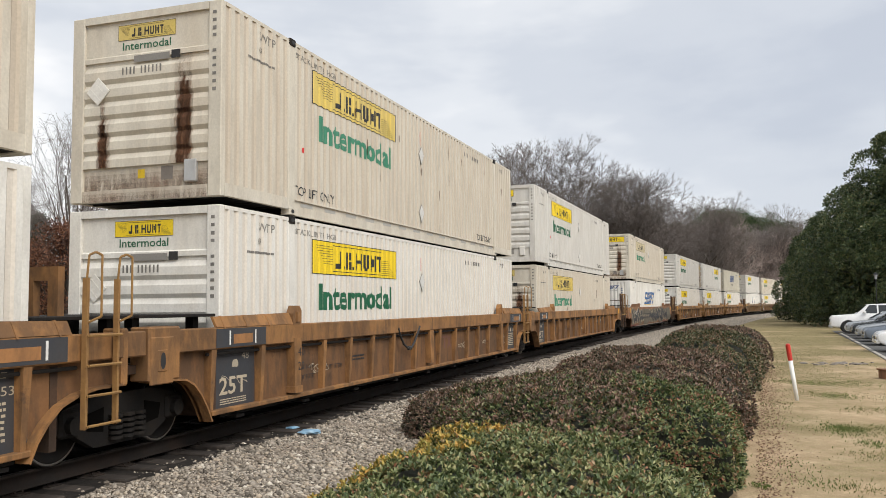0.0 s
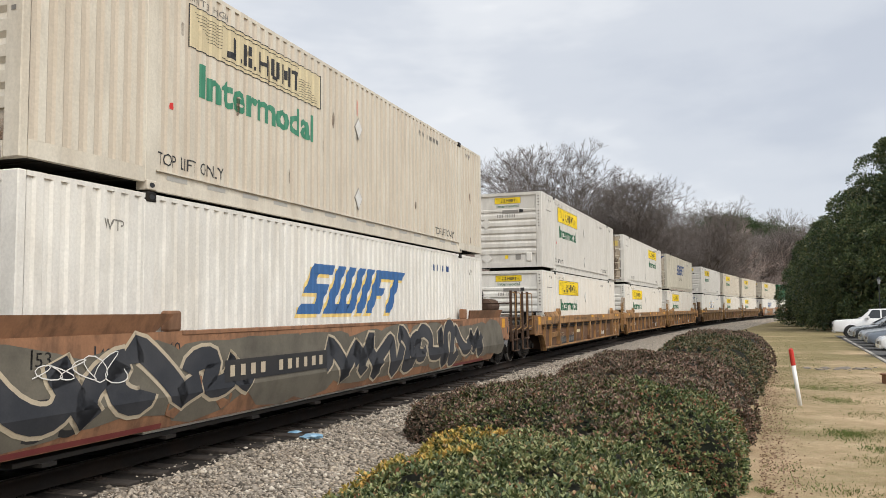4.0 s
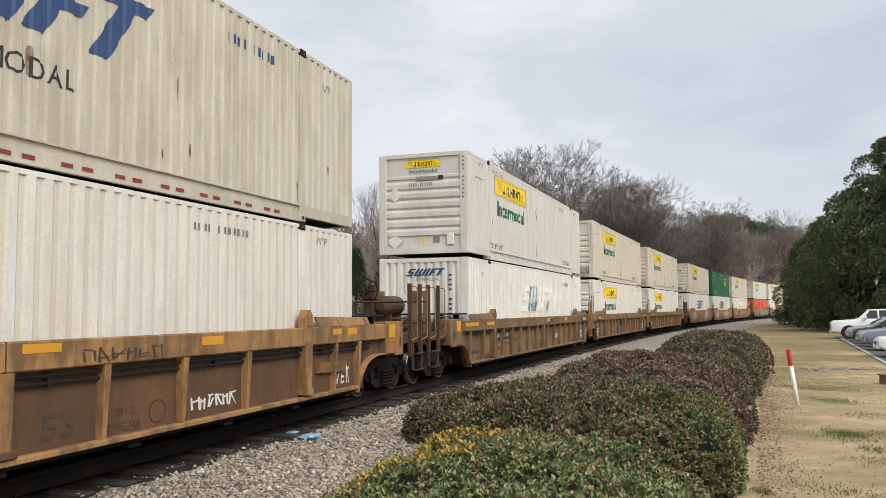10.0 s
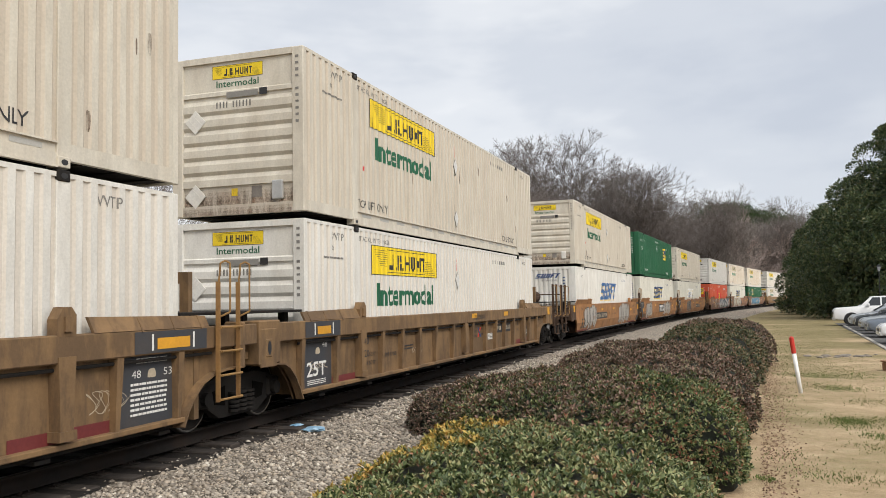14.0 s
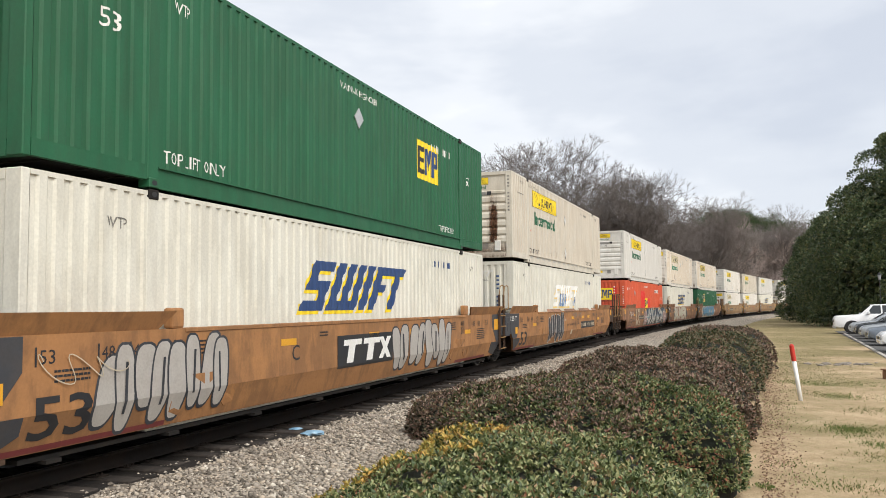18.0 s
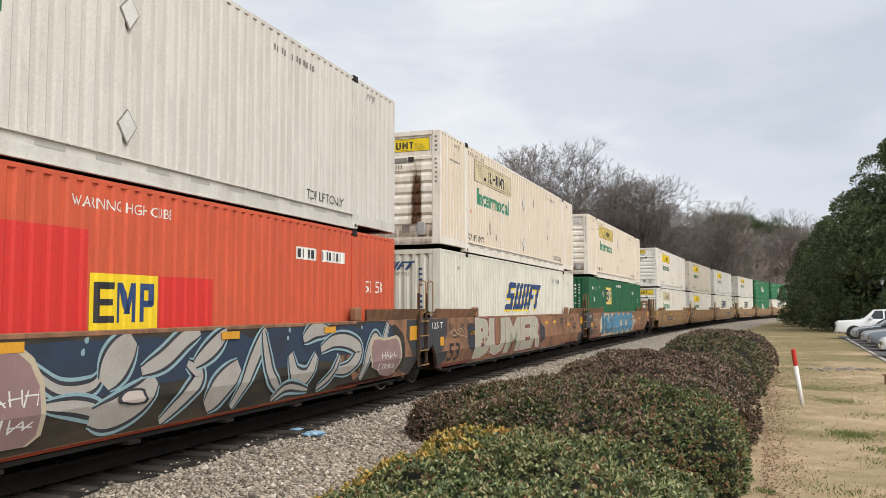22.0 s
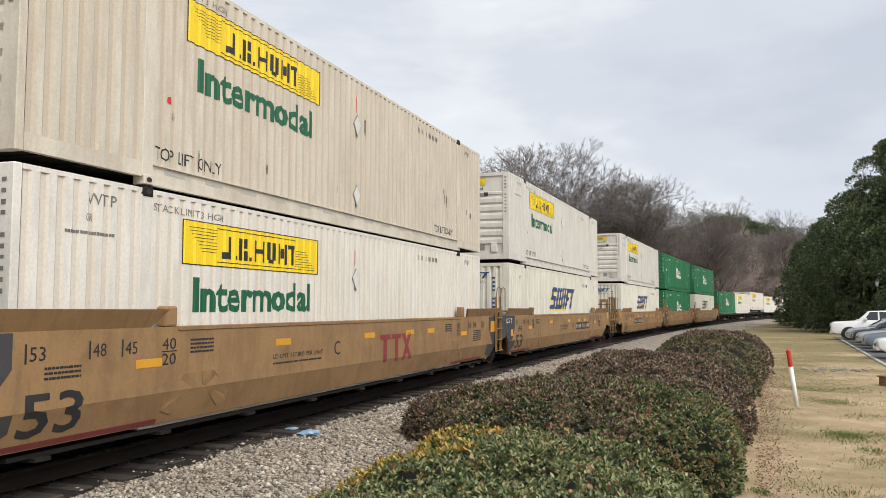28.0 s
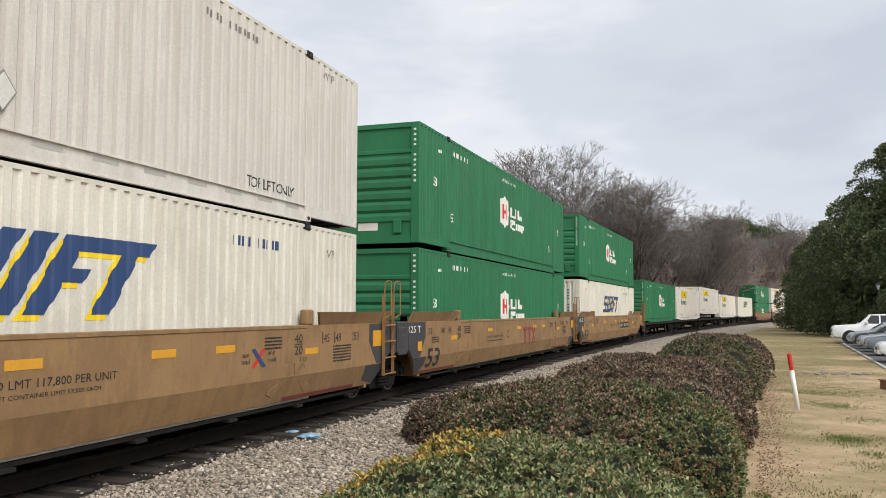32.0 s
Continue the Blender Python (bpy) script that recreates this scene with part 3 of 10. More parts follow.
def glyphs_2d(n, gap=-1, seed=1):
    """A row of n plain narrow bars of a number's height, with one gap; no figures."""
    r = random.Random(seed)
    co, faces = [], []
    for i in range(n):
        if i == gap:
            continue
        x, w = i / n, r.uniform(0.3, 0.5) / n
        k = len(co)
        co += [(x, 0), (x + w, 0), (x + w, 1), (x, 1)]
        faces.append((k, k + 1, k + 2, k + 3))
    return np.array(co), faces


def blocks_2d(spans, lean=0.0, cuts=()):
    """Plain leaning blocks side by side, for a brand's mark. cuts: (from, to, low, high) notches left open."""
    co, faces = [], []
    for a, b, low, high in spans:
        k = len(co)
        co += [(a + lean * low, low), (b + lean * low, low), (b + lean * high, high), (a + lean * high, high)]
        faces.append((k, k + 1, k + 2, k + 3))
    return np.array(co), faces


def join_2d(*arts):
    """Several flat shapes as one."""
    co, faces = [], []
    for a, f in arts:
        k = len(co)
        co += [tuple(v) for v in a]
        faces += [tuple(i + k for i in q) for q in f]
    return np.array(co), faces


def quad_2d():
    return np.array([(0, 0), (1, 0), (1, 1), (0, 1)], float), [(0, 1, 2, 3)]


def bubble_2d(seed, wide=1.0, n=22):
    """A swollen rounded blob."""
    r = random.Random(seed)
    ph = [r.uniform(0, 6.28) for _ in range(4)]
    co = []
    for i in range(n):
        a = 6.28319 * i / n
        k = 0.43 * (1 + 0.12 * math.sin(2 * a + ph[0]) + 0.1 * math.sin(3 * a + ph[1]) + 0.05 * math.sin(5 * a + ph[2]))
        c, s = math.cos(a), math.sin(a)
        co.append((0.5 + k * math.copysign(abs(c) ** 0.7, c) * wide, 0.5 + k * math.copysign(abs(s) ** 0.7, s)))
    return np.array(co), [tuple(range(n))]


def ring_2d(thick=0.08, n=28):
    """A thin round ring."""
    co, faces = [], []
    for i in range(n):
        a = 6.28319 * i / n
        co += [(0.5 + 0.5 * math.cos(a), 0.5 + 0.5 * math.sin(a)), (0.5 + (0.5 - thick) * math.cos(a), 0.5 + (0.5 - thick) * math.sin(a))]
        j = (2 * i + 2) % (2 * n)
        faces.append((2 * i, j, j + 1, 2 * i + 1))
    return np.array(co), faces


def capsule_2d(lean=0.0, fat=0.7, n=22):
    """A tall swollen stroke, leaning, a little wider at one end."""
    co = []
    for i in range(n):
        a = 6.28319 * i / n
        c, k = math.cos(a), math.sin(a)
        y = 0.5 + 0.5 * math.copysign(abs(k) ** 0.8, k)
        x = 0.5 + 0.5 * fat * math.copysign(abs(c) ** 0.65, c) * (0.88 + 0.24 * y)
        co.append((min(max(x + lean * (y - 0.5), -0.1), 1.1), y))
    return np.array(co), [tuple(range(n))]


def scribble_2d(seed, loops=5, thick=0.035, aspect=3.0):
    """A sprayed squiggle: one thin wandering line of loops and strokes."""
    r = random.Random(seed)
    pts = []
    n = loops * 14
    a, b, c = r.uniform(0.25, 0.45), r.uniform(0, 6.28), r.choice((1.0, 1.5, 2.0))
    for i in range(n + 1):
        t = i / n
        w = 6.28319 * loops * t
        pts.append((t * 0.8 + 0.1 + 0.09 * math.cos(w * c + b), 0.5 + a * math.sin(w + 0.6 * math.sin(w * 0.37 + b)) * (0.7 + 0.3 * math.sin(3 * t + b))))
    co, faces = [], []
    for i, (x, y) in enumerate(pts):
        x0, y0 = pts[max(i - 1, 0)]
        x1, y1 = pts[min(i + 1, n)]
        dx, dy = (x1 - x0) * aspect, y1 - y0
        k = math.hypot(dx, dy) or 1.0
        co += [(x - dy / k * thick / aspect, y + dx / k * thick), (x + dy / k * thick / aspect, y - dx / k * thick)]
        if i:
            j = 2 * i
            faces.append((j - 2, j - 1, j + 1, j))
    return np.array(co), faces


def brush_2d(points, width, n=9):
    """One broad sprayed stroke through a few points, in metres along and up the side, tapering at both ends."""
    pts = [Vector(q) for q in points]
    pts = [pts[0] * 2 - pts[1]] + pts + [pts[-1] * 2 - pts[-2]]
    line = []
    for a, b, c, d in zip(pts, pts[1:], pts[2:], pts[3:]):
        for i in range(n):
            t = i / n
            line.append(0.5 * (2 * b + (c - a) * t + (2 * a - 5 * b + 4 * c - d) * t * t + (3 * b - a - 3 * c + d) * t ** 3))
    line.append(pts[-2])
    co, faces = [], []
    for i, q in enumerate(line):
        along_ = line[min(i + 1, len(line) - 1)] - line[max(i - 1, 0)]
        along_.normalize()
        k = i / (len(line) - 1)
        w = width / 2 * (0.35 + 0.65 * math.sin(math.pi * min(max(k, 0.02), 0.98)) ** 0.6)
        co += [(q.x - along_.y * w, q.y + along_.x * w), (q.x + along_.y * w, q.y - along_.x * w)]
        if i:
            faces.append((2 * i - 2, 2 * i - 1, 2 * i + 1, 2 * i))
    co = np.array(co)
    co[:, 1] = np.clip(co[:, 1], 0.425, 1.535)
    return co, faces


def tag_2d(seed, letters=5, thick=0.05):
    """A hand-sprayed tag: a row of angular forms of three strokes each, no letters."""
    r = random.Random(seed)
    co, faces = [], []
    for i in range(letters):
        x0, w = i / letters, 1.05 / letters
        stem, low, high = x0 + w * r.uniform(0.1, 0.35), r.uniform(0.0, 0.2), r.uniform(0.75, 1.0)
        bar, slant, right = r.uniform(0.3, 0.9), r.uniform(-0.1, 0.15) * w, x0 + w * r.uniform(0.7, 1.05)
        strokes = [((stem - slant, low), (stem + slant, high)), ((stem - 0.1 * w, bar), (right, bar + r.uniform(-0.1, 0.15))), r.choice((((stem, high), (right, low)), ((right, high), (right - slant, low)), ((stem, low), (right, high * 0.8)), ((stem, low), (right, low + 0.1))))]
        for (xa, ya), (xb, yb) in strokes:
            dx, dy = (xb - xa) * 3, yb - ya
            q = math.hypot(dx, dy) or 1.0
            nx, ny, k = -dy / q * thick / 3, dx / q * thick, len(co)
            co += [(xa - nx, ya - ny), (xa + nx, ya + ny), (xb + nx * 0.7, yb + ny * 0.7), (xb - nx * 0.7, yb - ny * 0.7)]
            faces.append((k, k + 1, k + 2, k + 3))
    return np.clip(np.array(co), 0, 1), faces


def lay(bm, art, u0, u1, z0, z1, lift=0.004, wavy=True, face=None, start=0.0):
    """Lays flat art on the side that faces the camera: u along the side, z up, following the corrugation."""
    co, faces = art
    piece = bmesh.new()
    vs = [piece.verts.new((u0 + (u1 - u0) * x, 0, z0 + (z1 - z0) * y)) for x, y in co]
    for q in faces:
        try:
            piece.faces.new([vs[i] for i in q])
        except ValueError:
            pass
    if wavy:
        lo, hi = min(v.co.x for v in piece.verts), max(v.co.x for v in piece.verts)
        for k in range(int((lo - start) / PITCH) - 1, int((hi - start) / PITCH) + 2):
            for f in BREAKS:
                a = start + (k + f) * PITCH
                if lo < a < hi:
                    bmesh.ops.bisect_plane(piece, geom=piece.verts[:] + piece.edges[:] + piece.faces[:], plane_co=(a, 0, 0), plane_no=(1, 0, 0), dist=1e-5)
    tilted = not wavy and face and abs(face - 1.48) < 0.02
    if tilted and z0 < 0.78 < z1:
        bmesh.ops.bisect_plane(piece, geom=piece.verts[:] + piece.edges[:] + piece.faces[:], plane_co=(0, 0, 0.78), plane_no=(0, 0, 1), dist=1e-5)
    for v in piece.verts:
        u, z = v.co.x, v.co.z
        back = corrugation(u - start) if wavy else max(0.78 - z, 0) * 0.32 if tilted else 0.0
        v.co = (u, -(face or FACE) + back - lift, z)
    made = {v: bm.verts.new(v.co) for v in piece.verts}
    for q in piece.faces:
        bm.faces.new([made[v] for v in q.verts])
    piece.free()


def lay_end(bm, art, a0, a1, z0, z1, x, lift=0.004):
    """Lays flat art on the near end wall: a from the far edge towards the camera's side."""
    co, faces = art
    vs = [bm.verts.new((x - lift, -(a0 + (a1 - a0) * p), z0 + (z1 - z0) * q)) for p, q in co]
    for f in faces:
        try:
            bm.faces.new([vs[i] for i in f])
        except ValueError:
            pass


# ---- containers ----
HALF = LONG / 2
TALL = 2.87
MID = 6.096


def b_shell(bm):
    """Posts, rails and headers of a 53-foot box."""
    for sx in (-1, 1):
        for sy in (-1, 1):
            x0, x1 = sorted((sx * HALF, sx * (HALF - 0.11)))
            y0, y1 = sorted((sy * FACE, sy * 1.08))
            softbox(bm, x0, x1, y0, y1, 0.075, TALL - 0.02, 0.012)
        x0, x1 = sorted((sx * (HALF - 0.002), sx * (HALF - 0.1)))
        box(bm, x0, x1, -1.08, 1.08, TALL - 0.13, TALL - 0.022)
        box(bm, x0, x1, -1.08, 1.08, 0.078, 0.25)
    for sy in (-1, 1):
        y0, y1 = sorted((sy * (FACE - 0.002), sy * 1.22))
        box(bm, -HALF + 0.11, HALF - 0.11, y0, y1, TALL - 0.075, TALL - 0.022)
        for sx in (-1, 1):
            x0, x1 = sorted((sx * (HALF - 0.11), sx * (MID + 0.11)))
            box(bm, x0, x1, y0, y1, 0.09, 0.27)
            x0, x1 = sorted((sx * (MID + 0.11), sx * (MID - 0.09)))
            softbox(bm, x0, x1, min(y0, sy * (FACE + 0.006)), max(y1, sy * (FACE + 0.006)), 0.1, TALL - 0.1, 0.008)
        box(bm, -MID + 0.09, MID - 0.09, y0, y1, 0.02, 0.15)
        y0, y1 = sorted((sy * (FACE - 0.02), sy * 1.2))
        box(bm, -MID + 0.09, MID - 0.09, y0, y1, 0.15, 0.27)


def b_ledge(sy, z0, z1):
    """A thin ledge along the foot of one side."""
    y0, y1 = sorted((sy * (FACE + 0.012), sy * 1.24))
    return lambda bm: box(bm, -MID + 0.09, MID - 0.09, y0, y1, z0, z1)


def b_side(bm, sign=-1):
    """One corrugated side sheet, in three fields between the posts."""
    for a, b in ((0.11, HALF - MID - 0.11), (HALF - MID + 0.09, HALF + MID - 0.09), (HALF + MID + 0.11, LONG - 0.11)):
        cuts = [a, b]
        for k in range(int(a / PITCH) - 1, int(b / PITCH) + 2):
            cuts += [(k + f) * PITCH for f in BREAKS if a < (k + f) * PITCH < b]
        cuts.sort()
        row = []
        for u in cuts:
            y = sign * (FACE - corrugation(u))
            row.append((bm.verts.new((u - HALF, y, 0.268)), bm.verts.new((u - HALF, y, TALL - 0.074))))
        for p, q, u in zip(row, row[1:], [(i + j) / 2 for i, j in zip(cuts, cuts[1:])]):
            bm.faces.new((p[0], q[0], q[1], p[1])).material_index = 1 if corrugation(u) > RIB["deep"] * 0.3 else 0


def b_roof(bm):
    n = 30
    row = []
    for i in range(n * 2 + 1):
        x = -HALF + 0.1 + (LONG - 0.2) * i / (n * 2)
        z = TALL - 0.03 - (0.018 if i % 2 else 0)
        row.append((bm.verts.new((x, -1.23, z)), bm.verts.new((x, 1.23, z))))
    for p, q in zip(row, row[1:]):
        bm.faces.new((p[0], p[1], q[1], q[0]))


def b_floor(bm):
    box(bm, -HALF + 0.05, HALF - 0.05, -1.2, 1.2, 0.1, 0.17)
    for i in range(26):
        x = -HALF + 0.4 + i * (LONG - 0.8) / 25
        box(bm, x - 0.03, x + 0.03, -1.2, 1.2, 0.03 if abs(x) < MID else 0.082, 0.1)


def louvre_profile():
    """Height and depth of the ribbed end wall, from its foot to its head."""
    prof = [(0.25, 0.045), (0.58, 0.045)]
    z = 0.58
    for i in range(6):
        prof += [(z, 0.012), (z + 0.12, 0.012), (z + 0.2, 0.05)]
        z += 0.262
    return prof + [(z, 0.05), (z, 0.02), (z + 0.07, 0.02), (z + 0.09, 0.045), (TALL - 0.13, 0.045)]


LOUVRE = louvre_profile()


def b_streak(bm, a, w, top, seed):
    """Thin strips of rust that run down over the ribs."""
    q = random.Random(seed)
    for k in range(14):
        c, v = a + q.gauss(0, 0.55) * w, q.uniform(0.03, 0.12)
        lift = 0.003 + 0.0004 * k
        hi = top - q.uniform(0.0, 0.9)
        run = [(h, d) for h, d in LOUVRE if 0.3 + q.uniform(0, 0.4) < h < hi]
        row = [(bm.verts.new((-HALF + d - lift, -(c - v * f), h)), bm.verts.new((-HALF + d - lift, -(c + v * f), h))) for (h, d), f in [(hd, q.uniform(0.7, 1.2)) for hd in run]]
        for x0, x1 in zip(row, row[1:]):
            bm.faces.new((x0[0], x0[1], x1[1], x1[0]))


def b_louvre(bm):
    """An end wall with a plain top panel, a row of stepped horizontal ribs and a plain foot."""
    prof = LOUVRE
    row = [(bm.verts.new((-HALF + d, -1.08, h)), bm.verts.new((-HALF + d, 1.08, h))) for h, d in prof]
    for p, q in zip(row, row[1:]):
        bm.faces.new((p[0], p[1], q[1], q[0]))


def b_upright(bm, x=-HALF + 0.01, sign=1):
    """An end wall of upright corrugations."""
    cuts = [-1.08]
    n = 10
    for i in range(n):
        w = 2.16 / n
        a = -1.08 + i * w
        cuts += [a + w * 0.42, a + w * 0.55, a + w * 0.85, a + w]
    row = []
    for i, y in enumerate(cuts):
        d = 0.0 if i % 4 in (0, 1) else 0.045
        row.append((bm.verts.new((x + sign * d, y, 0.25)), bm.verts.new((x + sign * d, y, TALL - 0.13))))
    for p, q in zip(row, row[1:]):
        bm.faces.new((p[0], q[0], q[1], p[1]))


def b_door(side):
    def build(bm):
        y0, y1 = (-1.075, -0.012) if side < 0 else (0.012, 1.075)
        softbox(bm, -HALF + 0.012, -HALF + 0.05, y0, y1, 0.2, TALL - 0.1, 0.006)
    return build


def b_batten(bm):
    slab(bm, [(-HALF + 0.012, 0), (-HALF - 0.01, 0.025), (-HALF - 0.01, 0.055), (-HALF + 0.012, 0.08)], -0.48, 0.48)


def b_gasket(bm):
    for y0, y1, z0, z1 in ((-1.09, 1.09, TALL - 0.115, TALL - 0.09), (-1.09, 1.09, 0.185, 0.21), (-1.09, -1.07, 0.2, TALL - 0.1), (1.07, 1.09, 0.2, TALL - 0.1), (-0.016, 0.016, 0.2, TALL - 0.1)):
        box(bm, -HALF - 0.004, -HALF + 0.04, y0, y1, z0, z1)


def b_rod(bm):
    tube(bm, (-HALF - 0.045, 0, 0.12), (-HALF - 0.045, 0, TALL - 0.05), 0.017, n=8)
    for z in (0.14, 0.62, 1.35, 2.05, TALL - 0.1):
        softbox(bm, -HALF - 0.066, -HALF + 0.012, -0.034, 0.034, z - 0.028, z + 0.028, 0.006)


def b_handle(bm):
    pipe(bm, [(-HALF - 0.06, 0, 0.75), (-HALF - 0.085, 0.1, 0.74), (-HALF - 0.085, 0.4, 0.72), (-HALF - 0.06, 0.46, 0.72)], 0.012)
    softbox(bm, -HALF - 0.07, -HALF + 0.012, 0.3, 0.38, 0.66, 0.8, 0.006)


def b_hinge(bm):
    softbox(bm, -HALF - 0.03, -HALF + 0.012, -0.09, 0.03, -0.05, 0.05, 0.008)
    tube(bm, (-HALF - 0.03, 0.03, -0.07), (-HALF - 0.03, 0.03, 0.07), 0.018)


def b_casting(bm):
    softbox(bm, -0.09, 0.09, -0.02, 0.15, -0.06, 0.06, 0.01)


def b_casting_hole(bm):
    n = 10
    bm.faces.new([bm.verts.new((0.05 * math.cos(6.283 * i / n), -0.0225, 0.032 * math.sin(6.283 * i / n))) for i in range(n)])


def b_placard(bm):
    softbox(bm, -0.012, 0.0, -0.15, 0.15, -0.15, 0.15, 0.004)
    for a in (-0.07, 0.05):
        box(bm, -0.016, -0.012, -0.14, 0.14, a, a + 0.012)


def b_docbox(bm):
    softbox(bm, -0.06, 0.0, -0.1, 0.1, -0.16, 0.16, 0.015, 2)


SIGN = {
    "jb_mark": blocks_2d([(0.24, 0.30, 0.2, 0.36), (0.275, 0.30, 0.3, 0.74), (0.325, 0.335, 0.2, 0.3), (0.35, 0.375, 0.2, 0.74), (0.38, 0.405, 0.5, 0.74), (0.38, 0.41, 0.2, 0.44),
                         (0.43, 0.44, 0.2, 0.3), (0.46, 0.48, 0.2, 0.74), (0.48, 0.52, 0.42, 0.53), (0.52, 0.54, 0.2, 0.74), (0.56, 0.58, 0.28, 0.74), (0.565, 0.615, 0.2, 0.3),
                         (0.605, 0.625, 0.28, 0.74), (0.645, 0.665, 0.2, 0.74), (0.67, 0.69, 0.36, 0.62), (0.695, 0.715, 0.2, 0.74), (0.735, 0.79, 0.63, 0.74), (0.753, 0.773, 0.2, 0.63)]),
    "jb_edge": blocks_2d([(0.0, 1.0, 0.0, 0.022), (0.0, 1.0, 0.978, 1.0), (0, 0.004, 0, 1), (0.996, 1, 0, 1)] + [(0.03 + 0.012 * i, 0.2, 0.84 - 0.075 * i, 0.853 - 0.075 * i) for i in range(8)]
                         + [(0.8, 0.97 - 0.012 * i, 0.1 + 0.07 * i, 0.113 + 0.07 * i) for i in range(8)] + [(0.2, 0.8, 0.88, 0.9), (0.2, 0.8, 0.1, 0.12)]),
    "swoosh": blocks_2d([(0.0, 0.19, 0.0, 0.2), (0.115, 0.19, 0.2, 0.42), (0.0, 0.19, 0.41, 0.6), (0.0, 0.075, 0.6, 0.81), (0.0, 0.19, 0.8, 1.0),
                        (0.225, 0.3, 0.0, 1.0), (0.3, 0.34, 0.0, 0.2), (0.335, 0.405, 0.0, 1.0), (0.405, 0.445, 0.0, 0.2), (0.44, 0.51, 0.0, 1.0),
                        (0.54, 0.615, 0.0, 1.0), (0.645, 0.72, 0.0, 1.0), (0.72, 0.82, 0.8, 1.0), (0.72, 0.79, 0.4, 0.58), (0.82, 1.0, 0.8, 1.0), (0.875, 0.95, 0.0, 0.8)], 0.14),
    "wash_w": blocks_2d([(0.225, 0.3, 0.0, 1.0), (0.3, 0.335, 0.0, 0.3), (0.335, 0.405, 0.0, 1.0), (0.405, 0.44, 0.0, 0.3), (0.44, 0.51, 0.0, 1.0)], 0.06),
    "wash_t": blocks_2d([(0.875, 0.95, 0.0, 0.9)], 0.06),
    "patch": blocks_2d([(0.06, 0.12, 0.15, 0.85), (0.12, 0.32, 0.15, 0.27), (0.12, 0.3, 0.45, 0.56), (0.12, 0.32, 0.73, 0.85)]),
    "patch2": join_2d(blocks_2d([(0.536, 0.6, 0.3, 0.85)], -0.16), blocks_2d([(0.424, 0.488, 0.3, 0.85)], 0.16), blocks_2d([(0.36, 0.42, 0.15, 0.85), (0.6, 0.66, 0.15, 0.85), (0.7, 0.76, 0.15, 0.85), (0.76, 0.92, 0.73, 0.85), (0.86, 0.92, 0.45, 0.73), (0.76, 0.9, 0.42, 0.54)])),
    "hub_badge": (np.array([(0.5, 0), (0.62, 0.1), (0.9, 0.15), (1, 0.5), (0.9, 0.85), (0.62, 0.9), (0.5, 1), (0.38, 0.9), (0.1, 0.85), (0, 0.5), (0.1, 0.15), (0.38, 0.1)]), [tuple(range(12))]),
    "hub_h": blocks_2d([(0.2, 0.38, 0.2, 0.8), (0.62, 0.8, 0.2, 0.8), (0.38, 0.62, 0.43, 0.57)]),
    "hub_words": blocks_2d([(0.0, 0.12, 0.55, 1.0), (0.12, 0.34, 0.55, 0.66), (0.3, 0.42, 0.55, 1.0), (0.5, 0.62, 0.55, 1.0), (0.62, 0.84, 0.55, 0.76),
                           (0.0, 0.3, 0.25, 0.45), (0.0, 0.12, 0.05, 0.3), (0.12, 0.3, 0.0, 0.1), (0.36, 0.46, 0.05, 0.35), (0.52, 0.62, 0.05, 0.35), (0.68, 0.78, 0.05, 0.35), (0.82, 1.0, 0.15, 0.35), (0.82, 0.92, 0.0, 0.15)]),
}
TIERS = "stacked containers of the train"


def art(key, material, jobs, ends=(), wavy=True, face=None, start=0.0):
    """One mesh of art of one colour: jobs lie on the side, ends on the near end wall."""
    def build(bm):
        for a, u0, u1, z0, z1, lift in jobs:
            lay(bm, a, u0 - HALF, u1 - HALF, z0, z1, lift, wavy, face, start - HALF)
        for a, a0, a1, z0, z1, lift, x in ends:
            lay_end(bm, a, a0, a1, z0, z1, -HALF + x, lift)
    return shape(key, build, material)


def column_2d(n):
    """Upright row of short plain bars for a worn number that reads downwards."""
    r = random.Random(n)
    co, faces = [], []
    for i in range(n):
        if i == 4:
            continue
        y1 = 1 - i / n
        y0 = y1 - r.uniform(0.3, 0.5) / n
        k = len(co)
        co += [(0.12, y0), (0.88, y0), (0.88, y1), (0.12, y1)]
        faces.append((k, k + 1, k + 2, k + 3))
    return np.array(co), faces


def b_diamond(k, y0, y1):
    return lambda bm: slab(bm, [(0, -0.21 * k), (0.17 * k, 0.02 * k), (0, 0.21 * k), (-0.17 * k, 0.02 * k)], y0, y1)


def diamond(box_, x, z):
    """A placard holder on the side sheet: a dull frame and its pale plate."""
    frame_ = hang("placard", shape("placard_frame", b_diamond(1.0, -0.01, 0), M["ashgrey"]), box_, "blank diamond placard in a dull frame", Matrix.Translation((x, -FACE - 0.001, z)))
    hang("plate", shape("placard_plate", b_diamond(0.87, -0.016, -0.01), M["placardwhite"]), frame_, "pale blank plate")


